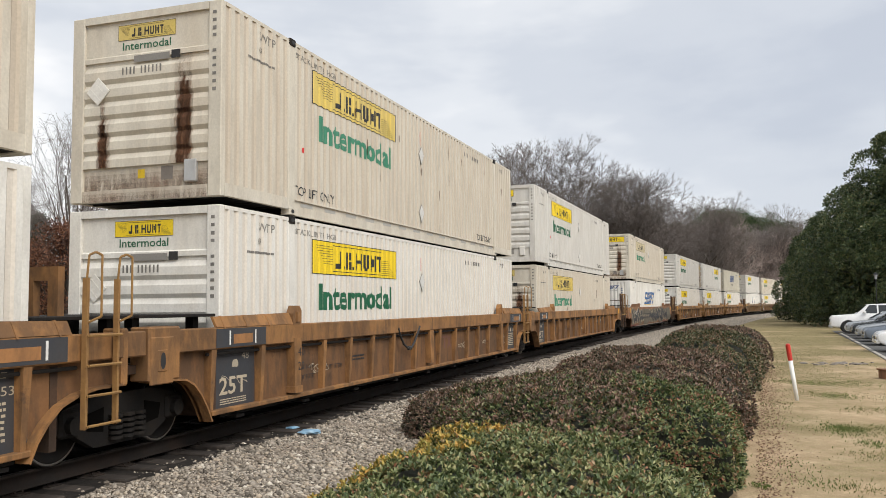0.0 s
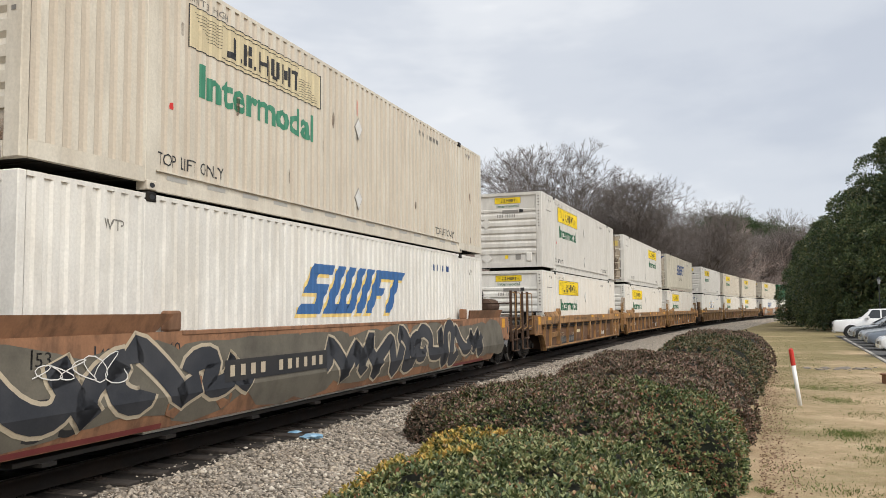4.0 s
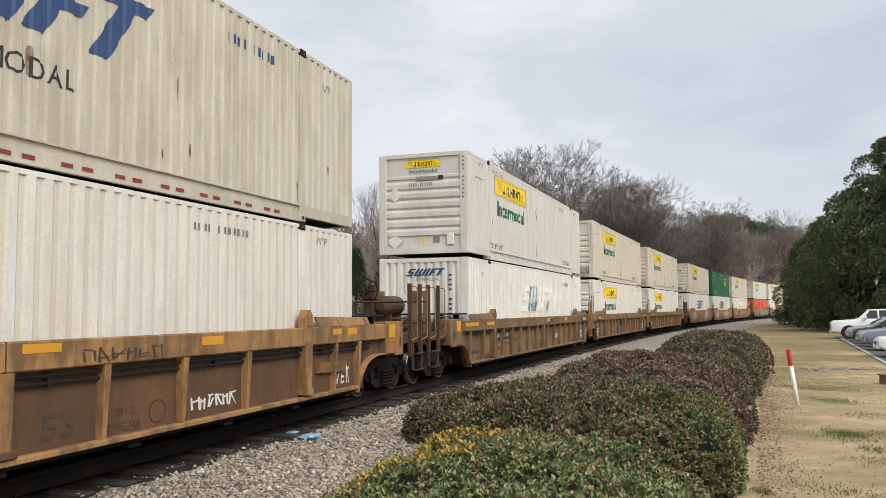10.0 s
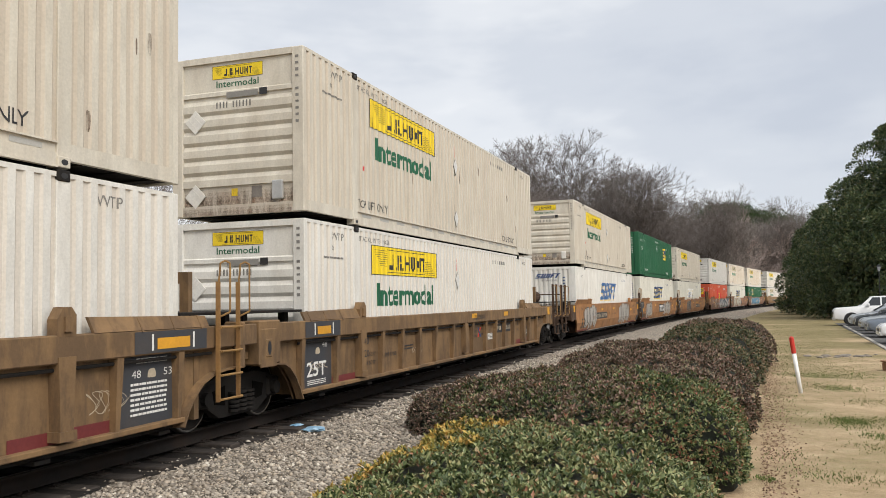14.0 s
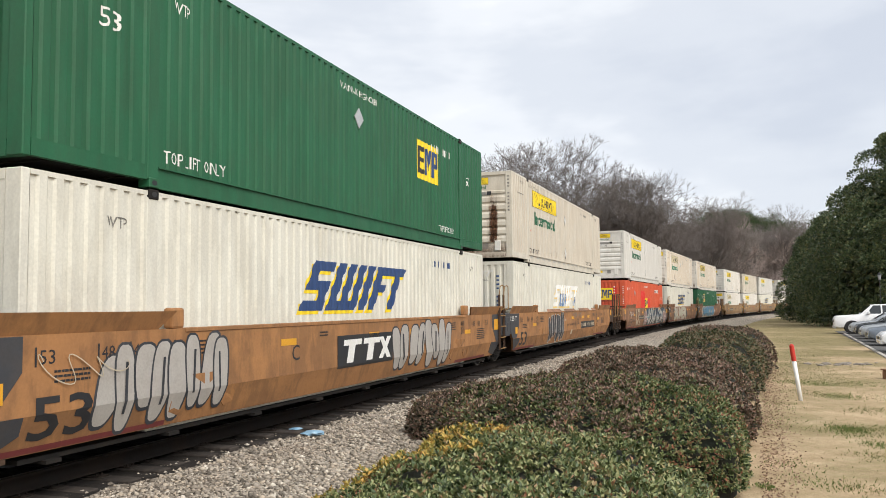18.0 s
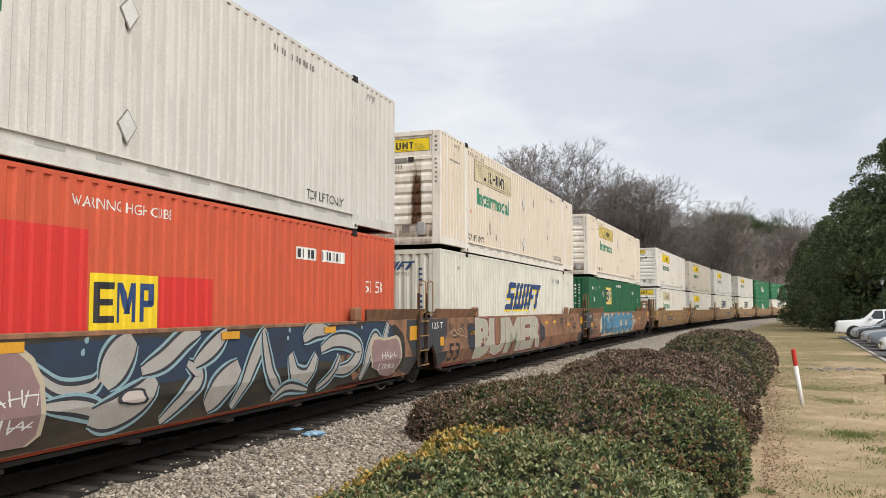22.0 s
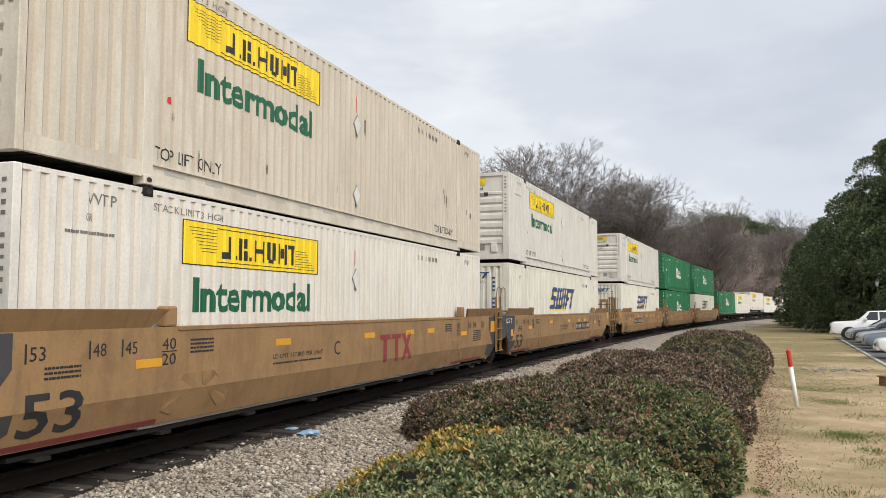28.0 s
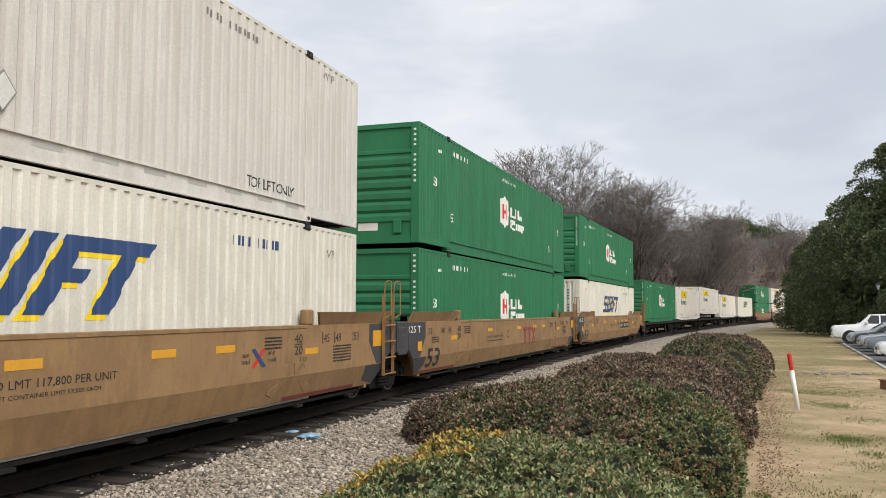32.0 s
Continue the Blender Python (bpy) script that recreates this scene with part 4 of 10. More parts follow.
def add_words(box_, kind, back, seed):
    """The writing and marks on a box, by whose it is."""
    mirror = (lambda a, b: (LONG - b, LONG - a)) if back else (lambda a, b: (a, b))
    r = random.Random(seed)
    fade = kind in ("jb_old", "jb_faded", "jb_worn")
    if kind.startswith("jb"):
        yel = M["signfaded"] if kind in ("jb_faded", "jb_worn") else M["signcream"] if kind == "jb_old" else M["signyellow"]
        a, b = mirror(2.7, 6.39)
        sign = hang("sign_panel", art(("sign_panel", back), yel, [(quad_2d(), a, b, 1.98, 2.56, 0.003)]), box_, "yellow painted sign panel")
        hang("brand_mark", art(("brand_mark", back), M["ink"], [(SIGN["jb_mark"], a, b, 1.98, 2.56, 0.006)]), sign, "black block mark on yellow")
        hang("border", art(("border", back), M["ink"], [(SIGN["jb_edge"], a, b, 1.98, 2.56, 0.0055)]), sign)
        green = M["leafink"] if not fade else M["paleink"]
        a, b = mirror(2.94, 6.14)
        hang("lettering", art(("intermodal", back), green, [(words_2d("Intermodal", 0.03), a, b, 1.36, 1.82, 0.004)]), box_, "bold green painted lettering")
        a, b = mirror(2.1, 3.5)
        c, d = mirror(12.3, 13.7)
        hang("lift_lettering", art(("lift_lettering", back), M["ink"], [(words_2d("TOP LIFT ONLY"), a, b, 0.34, 0.5, 0.004), (words_2d("TOP LIFT ONLY"), c, d, 0.34, 0.5, 0.004)]), box_, "small black stencilled lettering")
        a, b = mirror(2.1, 3.6)
        c, d = mirror(1.0, 1.45)
        e, f = mirror(14.7, 15.1)
        hang("stencil_lettering", art(("stencil_lettering", back), M["faint"], [(words_2d("STACK LIMIT 3 HIGH"), a, b, 2.6, 2.69, 0.004), (words_2d("WTP"), c, d, 2.55, 2.68, 0.004),
             (words_2d("WTP"), e, f, 2.55, 2.68, 0.004), (words_2d("OR"), 0.98, 1.1, 2.36, 2.45, 0.004), (bars_2d(1, 16, 3), 0.68, 1.45, 2.19, 2.26, 0.004), (glyphs_2d(12, 4, 4), 11.2, 12.6, 2.5, 2.6, 0.004)]), box_, "worn black stencil marks")
        hang("reflector_tape", art("reflectors", M["tape"], [(quad_2d(), 2.3 + 0.86 * i, 2.72 + 0.86 * i, 0.168, 0.226, -0.016) for i in range(14)], wavy=False), box_, "dull grey reflector strips along the rail")
        if not back:
            hang("red_dot", art("red_dot", M["brightred"], [(bubble_2d(3, 1.0, 10), 2.3, 2.42, 1.05, 1.17, 0.004)]), box_, "small round red sticker")
        for z in (1.95, 0.62):
            diamond(box_, (LONG - 7.92 if back else 7.92) - HALF, z)
        if not back:
            hang("red_stripe", art("red_stripe", M["brightred"], [(quad_2d(), 7.905, 7.935, 2.2, 2.5, 0.004)]), box_, "thin red upright stripe")
    elif kind.startswith("swift"):
        ink = {"swift": M["blue"], "swift_gold": M["royal"], "swift_sky": M["bleach"], "swift_white": M["bleach"], "swift_navy": M["blue"]}[kind]
        a, b = mirror(5.6, 9.72) if not back else (5.62, 9.74)
        z0, z1 = (1.38, 2.22)
        if kind != "swift":
            hang("mark_shadow", art(("mark_shadow", back, kind), M["signyellow" if kind == "swift_navy" else "gold"], [(SIGN["swoosh"], a - 0.1, b - 0.1, z0 - 0.06, z1 - 0.06, 0.003)]), box_, "pale offset shadow of the mark")
        hang("brand_mark", art(("swift_mark", back), ink, [(SIGN["swoosh"], a, b, z0, z1, 0.006)]), box_, "slanted block mark")
        if kind in ("swift_sky", "swift_white"):
            low = 0.6 if kind == "swift_white" else 1.0
            hang("blue_wash", art(("blue_wash", kind), M["bluewash"], [(SIGN["wash_w"], a, b, z0, z0 + (z1 - z0) * low, 0.009)]), box_, "blue wash over the middle strokes")
            hang("blue_wash", art(("blue_wash_t", kind), M["bluewash"], [(SIGN["wash_t"], a, b, z0, z0 + (z1 - z0) * 0.5, 0.009)]), box_, "blue wash at the foot of the last stroke")
        if kind == "swift":
            hang("number_marking", art("red_tape", M["logored"], [(quad_2d(), 2.3 + 0.82 * i + 0.3 * j, 2.47 + 0.82 * i + 0.3 * j, 0.06, 0.105, 0.004) for i in range(14) for j in (0, 1)], wavy=False), box_, "red reflective tape pieces")
            hang("lettering", art(("swift_sub", back), M["ink"], [(words_2d("INTERMODAL"), a + 1.3, b - 0.7, z0 - 0.5, z0 - 0.28, 0.004)]), box_, "worn grey capital lettering")
        c, d = (11.95, 13.3)
        hang("number_marking", art(("swift_number", back), M["blue"], [(glyphs_2d(10, 4, 5), c, d, 2.35, 2.49, 0.004)]), box_)
        hang("stencil_lettering", art(("swift_wtp", back), M["faint"], [(words_2d("WTP"), 1.2, 1.55, 2.35, 2.48, 0.004), (words_2d("WTP"), 14.9, 15.25, 2.35, 2.48, 0.004)]), box_)
    elif kind.startswith("emp"):
        a, b = (11.0, 12.5) if kind == "emp_green" else (4.2, 5.72) if kind == "emp_low" else (7.42, 8.56)
        z0, z1 = (1.42, 2.3) if kind == "emp_green" else (1.18, 1.82) if kind == "emp" else (1.6, 2.45)
        if kind == "emp":
            strips = hang("number_strip", art("emp_plates", M["chalk"], [(quad_2d(), 12.0, 12.7, 2.22, 2.42, 0.003), (quad_2d(), 12.85, 13.75, 2.22, 2.42, 0.003)]), box_, "white number strips")
            hang("number_marking", art("emp_plate_bars", M["ink"], [(glyphs_2d(4, -1, 7), 12.05, 12.66, 2.25, 2.39, 0.007), (glyphs_2d(6, -1, 9), 12.9, 13.7, 2.25, 2.39, 0.007)]), strips)
            hang("red_panel", art("red_panel", M["brightred"], [(quad_2d(), 5.85, 7.36, 1.18, 2.28, 0.003), (quad_2d(), 8.6, 9.69, 1.18, 1.82, 0.003)]), box_, "brighter red painted-over patch")
        patch = hang("brand_patch", art(("patch", kind), M["signfaded" if kind == "emp_low" else "signyellow"], [(quad_2d(), a, b, z0, z1, 0.003)]), box_, "amber square patch")
        hang("brand_mark", art(("patch_mark", kind), M["ink"], [(SIGN["patch"], a, b, z0, z1, 0.006)]), patch)
        hang("brand_mark", art(("patch_mark2", kind), M["royal" if kind == "emp_low" else "blue"], [(SIGN["patch2"], a, b, z0, z1, 0.006)]), patch)
        jobs = [(words_2d("TOP LIFT ONLY"), 2.2, 3.5, 0.34, 0.5, 0.004), (words_2d("TOP LIFT ONLY"), 12.5, 13.6, 0.34, 0.48, 0.004), (words_2d("WTP"), 2.35, 2.7, 2.3, 2.45, 0.004),
                (glyphs_2d(10, 4, 6), 0.75, 1.85, 2.28, 2.42, 0.004), (words_2d("53"), 1.05 if kind != "emp" else 15.2, 1.38 if kind != "emp" else 15.5, 1.72, 1.95, 0.004), *([] if kind == "emp" else [(glyphs_2d(9, 4, 7), 12.0, 13.4, 2.2, 2.36, 0.004)]), (words_2d("53"), 14.7, 15.0, 1.72, 1.95, 0.004), (words_2d("WARNING HIGH CUBE"), 7.1, 8.8, 2.52, 2.64, 0.004)]
        hang("stencil_lettering", art(("emp_words", kind), M["chalk"], jobs), box_, "small white stencilled lettering")
        hang("placard", shape("placard", lambda bm: (slab(bm, [(0, -0.2), (0.2, 0), (0, 0.2), (-0.2, 0)], -0.012, 0)), M["plate"]), box_, "blank diamond placard",
             Matrix.Translation((7.9 - HALF if kind == "emp_green" else 3.4 - HALF, -FACE - 0.001, 2.1)))
    elif kind == "hub":
        badge = hang("brand_badge", art("hub_badge", M["chalk"], [(SIGN["hub_badge"], 6.7, 7.75, 1.05, 2.1, 0.004)]), box_, "white notched badge")
        hang("brand_mark", art("hub_h", M["brightred"], [(SIGN["hub_h"], 6.85, 7.6, 1.2, 1.95, 0.007)]), badge, "red block mark")
        hang("brand_words", art("hub_words", M["chalk"], [(SIGN["hub_words"], 7.95, 9.6, 1.1, 1.8, 0.004)]), box_, "white block mark")
        jobs = [(words_2d("53"), 0.9, 1.15, 1.5, 1.72, 0.004), (words_2d("53"), 2.2, 2.45, 0.75, 0.97, 0.004), (words_2d("53"), 13.4, 13.65, 0.75, 0.97, 0.004), (words_2d("53"), 15.0, 15.25, 1.5, 1.72, 0.004),
                (glyphs_2d(10, 4, 8), 2.3, 3.6, 2.45, 2.57, 0.004), (words_2d("WARNING HIGH CUBE"), 7.0, 8.6, 2.5, 2.59, 0.004), (bars_2d(1, 3, 2), 1.3, 1.5, 2.3, 2.45, 0.004)]
        hang("stencil_lettering", art("hub_words_small", M["chalk"], jobs), box_, "small white stencilled lettering")


def add_end(box_, kind, front, paint, seed):
    r = random.Random(seed * 7 + 1)
    if front == "louvre":
        wall = hang("end_wall", shape("louvre", b_louvre, paint), box_, "end wall with stepped horizontal ribs")
        if kind.startswith("jb"):
            big = kind in ("jb_old", "jb_worn")
            yel = M["signfaded"] if kind == "jb_faded" else M["grey"] if kind == "jb_worn" else M["signyellow"]
            a0, a1, z0, z1 = (-1.0, 1.0, 2.36, 2.68) if big else (-0.5, 0.5, 2.45, 2.68)
            sign = hang("end_sign", art(("end_sign", big), yel, (), [(quad_2d(), a0, a1, z0, z1, 0.004, 0.045)]), wall, "small yellow sign panel")
            hang("brand_mark", art(("end_mark", big), M["ink"], (), [(SIGN["jb_mark"], a0, a1, z0, z1, 0.007, 0.045), (SIGN["jb_edge"], a0, a1, z0, z1, 0.0065, 0.045)]), wall)
            if not big:
                hang("end_lettering", art("end_inter", M["leafink"], (), [(words_2d("Intermodal", 0.01), -0.42, 0.42, 2.3, 2.42, 0.004, 0.045)]), wall, "small green lettering")
            hang("number_marking", art("end_number", M["faint"], (), [(glyphs_2d(11, 4, 11), -0.4, 0.32, 1.93, 2.04, 0.036, 0.045), (column_2d(11), 1.14, 1.22, 1.5, 2.7, 0.004, 0.0)]), wall, "worn black number bars")
            hang("vent", art("end_vent", M["ashgrey"], (), [(quad_2d(), -0.2, 0.42, 2.1, 2.2, 0.03, 0.045)]), wall, "grey louvred vent strip")
            hang("vent", art("end_vent_dark", M["black"], (), [(quad_2d(), 0.45, 0.6, 2.1, 2.22, 0.03, 0.045)]), wall, "dark vent opening")
            for z, show in ((1.72, True), (0.42, r.random() < 0.75)):
                if show:
                    hang("placard", shape("end_placard", b_placard, M["white"]), wall, "blank white diamond placard", Matrix.Translation((-HALF + 0.01, 0.82, z)) @ Matrix.Rotation(radians(45), 4, "X"))
            hang("yellow_sticker", art("end_yellow", M["signyellow"], (), [(quad_2d(), -0.12, 0.0, 0.4, 0.53, 0.004, 0.045)]), wall)
            hang("grey_sticker", art("end_grey", M["ashgrey"], (), [(quad_2d(), 0.28, 0.48, 0.36, 0.55, 0.004, 0.045)]), wall)
            hang("document_box", shape("docbox", b_docbox, M["plate"] if r.random() < 0.5 else M["white"]), wall, "small document box", Matrix.Translation((-HALF + 0.045, -0.8, 0.46)))
            if paint in (M["cream"], M["rusty"], M["beige"]) and r.random() < 0.85:
                for i, (a, w, top) in enumerate(((0.66, 0.14, 2.25), (-0.74, 0.07, 1.6))):
                    hang("rust_stain", shape(("rust_stain", i), lambda bm: b_streak(bm, a, w, top, i + 3), M["scorch"]), wall, "brown rust streaks down the ribs")
            if paint in (M["cream"], M["rusty"], M["beige"]):
                hang("rust_band", art("rust_band", M["scorch"], (), [(quad_2d(), -1.07, 1.07, 0.255, 0.34 + 0.07 * i, 0.0025 + 0.0006 * i, 0.045) for i in range(4)] + [(quad_2d(), -1.07, 1.07, 0.08, 0.25 - 0.05 * i, 0.0025 + 0.0006 * i, 0.002) for i in range(3)]), wall, "rusty foot of the end wall")
        else:
            hang("end_lettering", art("hub_end", M["chalk"], (), [(words_2d("53"), -0.9, -0.55, 1.2, 1.42, 0.004, 0.012), (bars_2d(1, 6, 3), -1.0, -0.3, 2.45, 2.6, 0.004, 0.045),
                 (column_2d(11), 1.14, 1.22, 1.4, 2.7, 0.004, 0.0)]), wall, "white stencilled marks")
            hang("document_box", shape("docbox", b_docbox, paint), wall, "small green document box", Matrix.Translation((-HALF + 0.045, -0.75, 0.46)))
            hang("label", art("hub_end_label", M["chalk"], (), [(quad_2d(), -0.25, 0.25, 0.38, 0.56, 0.004, 0.045)]), wall, "white label")
    elif front == "upright":
        wall = hang("end_wall", shape("upright", b_upright, paint), box_, "end wall of upright corrugations")
        if kind.startswith("swift"):
            hang("brand_mark", art("swift_end", M["blue"] if kind != "swift_white" else M["chalk"], (), [(SIGN["swoosh"], -0.52, 0.5, 2.36, 2.56, 0.004, 0.01)]), wall, "small slanted block mark")
            hang("end_lettering", art("swift_end_words", M["faint"], (), [(words_2d("INTERMODAL"), -0.2, 0.5, 2.22, 2.3, 0.004, 0.01)]), wall)
            hang("number_marking", art("swift_end_number", M["blue"], (), [(column_2d(10), 0.72, 0.84, 1.1, 2.4, 0.004, 0.01)]), wall)
            hang("placard", shape("end_placard", b_placard, M["white"]), wall, "blank white diamond placard", Matrix.Translation((-HALF + 0.008, 0.62, 1.72)) @ Matrix.Rotation(radians(45), 4, "X"))
        else:
            wide = kind == "emp"
            a0, a1, z0, z1 = (-0.4, 0.6, 1.72, 2.4) if wide else (-0.35, 0.12, 1.6, 1.95)
            if wide:
                hang("red_panel", art("emp_end_red", M["brightred"], (), [(quad_2d(), -0.62, 0.8, 1.7, 2.42, 0.003, 0.01)]), wall)
            patch = hang("brand_patch", art(("emp_end", wide), M["signyellow"] if wide else M["chalk"], (), [(quad_2d(), a0, a1, z0, z1, 0.005, 0.01)]), wall, "square brand patch")
            hang("brand_mark", art(("emp_end_m", wide), M["ink"], (), [(SIGN["patch"], a0, a1, z0, z1, 0.008, 0.01)]), wall)
            hang("brand_mark", art(("emp_end_m2", wide), M["blue"], (), [(SIGN["patch2"], a0, a1, z0, z1, 0.008, 0.01)]), wall)
            hang("number_marking", art(("emp_end_n", wide), M["chalk"], (), [(column_2d(6), 0.62, 0.72, 1.5, 2.5, 0.004, 0.01), (column_2d(9), 0.8 if not wide else 1.14, 0.9 if not wide else 1.22, 1.4, 2.5, 0.004, 0.0)]), wall)
            if wide:
                strip_ = hang("number_strip", art("emp_strip", M["chalk"], (), [(quad_2d(), -0.93, -0.74, 1.72, 2.55, 0.003, 0.01)]), wall, "white upright strip")
                hang("number_marking", art("emp_strip_bars", M["ink"], (), [(column_2d(9), -0.9, -0.77, 1.76, 2.52, 0.007, 0.01)]), strip_)
            else:
                hang("placard", shape("end_placard", b_placard, M["white"]), wall, "white diamond placard", Matrix.Translation((-HALF + 0.008, 0.75, 1.8)) @ Matrix.Rotation(radians(45), 4, "X"))
    else:
        for side in (-1, 1):
            door = hang("door", shape(("door", side), b_door(side), M["olddoor"]), box_, "door with horizontal battens")
            for y in (0.3, 0.76):
                hang("lock_rod", shape("rod", b_rod, M["rod"]), door, "rusty locking rod", Matrix.Translation((0, side * y, 0)))
            hang("handle", shape("handle", b_handle, M["rod"]), door, "", Matrix.Translation((0, 0.3 if side > 0 else -0.76, 0)))
            for k in range(6):
                hang("batten", shape("batten", b_batten, M["olddoor"]), door, "", Matrix.Translation((0, side * 0.543, 0.34 + k * 0.41)))
            for k in range(5):
                hang("hinge", shape("hinge", b_hinge, paint), door, "", Matrix.Translation((0, side * 1.07, 0.3 + k * 0.56)))

            def soot(bm, side=side):
                q = random.Random(seed + side)
                for k in range(34):
                    a = q.choice((0.3, 0.76)) * side + q.uniform(-0.14, 0.14)
                    z = q.uniform(0.22, 1.3)
                    w = q.uniform(0.02, 0.06)
                    lay_end(bm, blocks_2d([(0.2, 0.8, 0, 1)]), a - w, a + w, z, z + q.uniform(0.3, 0.9), -HALF + 0.012, 0.003 + 0.0004 * k)
            hang("rust_stain", shape(("soot", side, seed), soot, M["soot"]), door, "brown rust and soot stains")
        hang("gasket", shape("gasket", b_gasket, M["black"]), box_, "black rubber door seal")
        if kind.startswith("swift"):
            hang("brand_mark", art("swift_door", M["blue"], (), [(SIGN["swoosh"], -1.02, 0.86, 2.3, 2.66, 0.0, -0.016)]), box_, "large slanted block mark across both doors")
            hang("end_lettering", art("swift_door_words", M["faint"], (), [(words_2d("INTERMODAL"), -0.4, 0.95, 2.08, 2.22, 0.0, -0.016), (words_2d("24,000 lbs"), -1.0, -0.6, 1.55, 1.66, 0.004, 0.012)]), box_)
            hang("number_marking", art("swift_door_num", M["blue"], (), [(glyphs_2d(11, 4, 2), -0.6, 0.85, 1.68, 1.85, 0.004, 0.012)]), box_)
            hang("small_print", art("swift_door_print", M["faint"], (), [(bars_2d(6, 12, 4), 0.1, 0.95, 1.12, 1.48, 0.004, 0.012)]), box_)
        else:
            hang("sign_panel", art("jb_door", M["signfaded"], (), [(quad_2d(), -0.95, 0.95, 2.2, 2.5, 0.0, -0.016)]), box_, "yellow sign panel across both doors")
            hang("brand_mark", art("jb_door_mark", M["ink"], (), [(SIGN["jb_mark"], -0.95, 0.95, 2.2, 2.5, 0.003, -0.016)]), box_)
        hang("document_box", shape("docbox", b_docbox, M["white"]), box_, "white document box", Matrix.Translation((-HALF + 0.012, -0.55, 0.75)))
        hang("warning_label", art("door_orange", M["yellow"], (), [(quad_2d(), 0.1, 0.45, 0.62, 0.95, 0.004, 0.012)]), box_, "orange warning label")


LABELS = {"jb": "white intermodal container with a yellow side sign", "jb_faded": "dirty cream container with a faded yellow sign", "jb_worn": "rust-streaked cream container with a faded yellow sign", "jb_old": "older white container with a bleached sign panel",
          "swift": "weathered beige container with a slanted blue mark", "swift_gold": "ivory container with a gold-edged blue mark", "swift_sky": "white container with a faded sky-blue mark",
          "swift_white": "pale container with a washed-out white mark", "swift_navy": "ivory container with a plain navy mark",
          "emp": "orange-red container with a square yellow patch", "emp_low": "green container with an amber patch", "emp_green": "dark green container with an amber patch", "hub": "bright green container with a white badge"}


def container(s0, z, kind, paint, front, seed, where):
    """A 53-foot box: shell, sheets, roof, floor, end walls, castings and its marks."""
    back = front == "door"
    p = M[paint]
    RIB["deep"] = 0.022 if kind.startswith("jb") else 0.026
    ob = thing("shipping_container", LABELS[kind] + ", " + where, "container", TIERS)
    hang("shell", shape("shell", b_shell, p), ob)
    for sg in (-1, 1):
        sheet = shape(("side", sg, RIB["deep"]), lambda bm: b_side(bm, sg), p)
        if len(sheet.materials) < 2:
            # recess faces: stain on rusty, stain plus painted shade on white and cream, shade on grey
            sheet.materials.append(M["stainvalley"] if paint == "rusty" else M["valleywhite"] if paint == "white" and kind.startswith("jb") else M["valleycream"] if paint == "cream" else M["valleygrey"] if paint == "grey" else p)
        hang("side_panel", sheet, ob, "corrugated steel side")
        hang("rail_ledge", shape(("rail_ledge", sg), b_ledge(sg, 0.252, 0.27), p), ob, "thin ledge under the sheet")
        hang("rail_lip", shape(("rail_lip", sg), b_ledge(sg, 0.0, 0.022), p), ob, "lip along the foot")
    hang("roof", shape("roof", b_roof, p), ob)
    hang("floor_frame", shape("box_floor", b_floor, M["iron"]), ob, "dark underframe")
    hang("end_wall", shape("far_end", lambda bm: b_upright(bm, HALF - 0.01, -1), p), ob)
    for sx in (-1, 1):
        for sy in (-1, 1):
            for h in (0.06, TALL - 0.06):
                c = hang("corner_casting", shape("casting", b_casting, M["iron"] if h > 1 or sy > 0 else p), ob, "", Matrix.Translation((sx * MID, sy * FACE, h)) @ Matrix.Rotation(radians(0 if sy < 0 else 180), 4, "Z"))
                if sy < 0:
                    hang("lock_hole", shape("lock_hole", b_casting_hole, M["black"]), c)
    if paint in ("cream", "beige", "rusty"):
        q = random.Random(seed * 3 + 1)
        runs = [(u, q.uniform(0.4, 2.5), q.uniform(0.03, 0.09), q.uniform(0.08, 0.4)) for u in [q.uniform(2.2, 15.6) for _ in range(12 if paint != "beige" else 16)]]
        hang("rust_stain", art(("rust_runs", seed), M["rustrun"], [(capsule_2d(0.0, 1.0, 12), u, u + w, max(0.3, z - h), z, 0.0045) for u, z, w, h in runs]), ob, "brown rust runs down the side")
    add_end(ob, kind, front, p, seed)
    add_words(ob, kind, back, seed)
    return rolls(ob, s0, MID, z)

# ---- well cars ----
OUT = 1.48


def U(u):
    return u - HALF


def both(draw):
    """The same piece at both ends of a car: draw(bm, x-turner)."""
    def build(bm):
        draw(bm, lambda u: u - HALF)
        draw(bm, lambda u: HALF - u)
    return build


def b_smooth_side(sign):
    def build(bm):
        slab(bm, [(U(-1.13), 0.98), (U(-1.13), 1.55), (-U(-1.13), 1.55), (-U(-1.13), 0.98), (-U(-0.93), 0.78), (U(-0.93), 0.78)], sign * OUT, sign * (OUT - 0.06))
    return build


def b_lower_side(sign):
    def build(bm):
        tilt = lambda x, y, z: (x, y - sign * (0.78 - z) * 0.32, z)
        slab(bm, [(U(-0.93), 0.779), (-U(-0.93), 0.779), (-U(-0.5), 0.4), (U(-0.5), 0.4)], sign * OUT, sign * (OUT - 0.06), tilt)
    return build


def b_top_rail(sign):
    def build(bm):
        a, b = sorted((sign * (OUT + 0.012), sign * (OUT - 0.1)))
        softbox(bm, U(2.35), -U(2.35), a, b, 1.5, 1.556, 0.008)
    return build


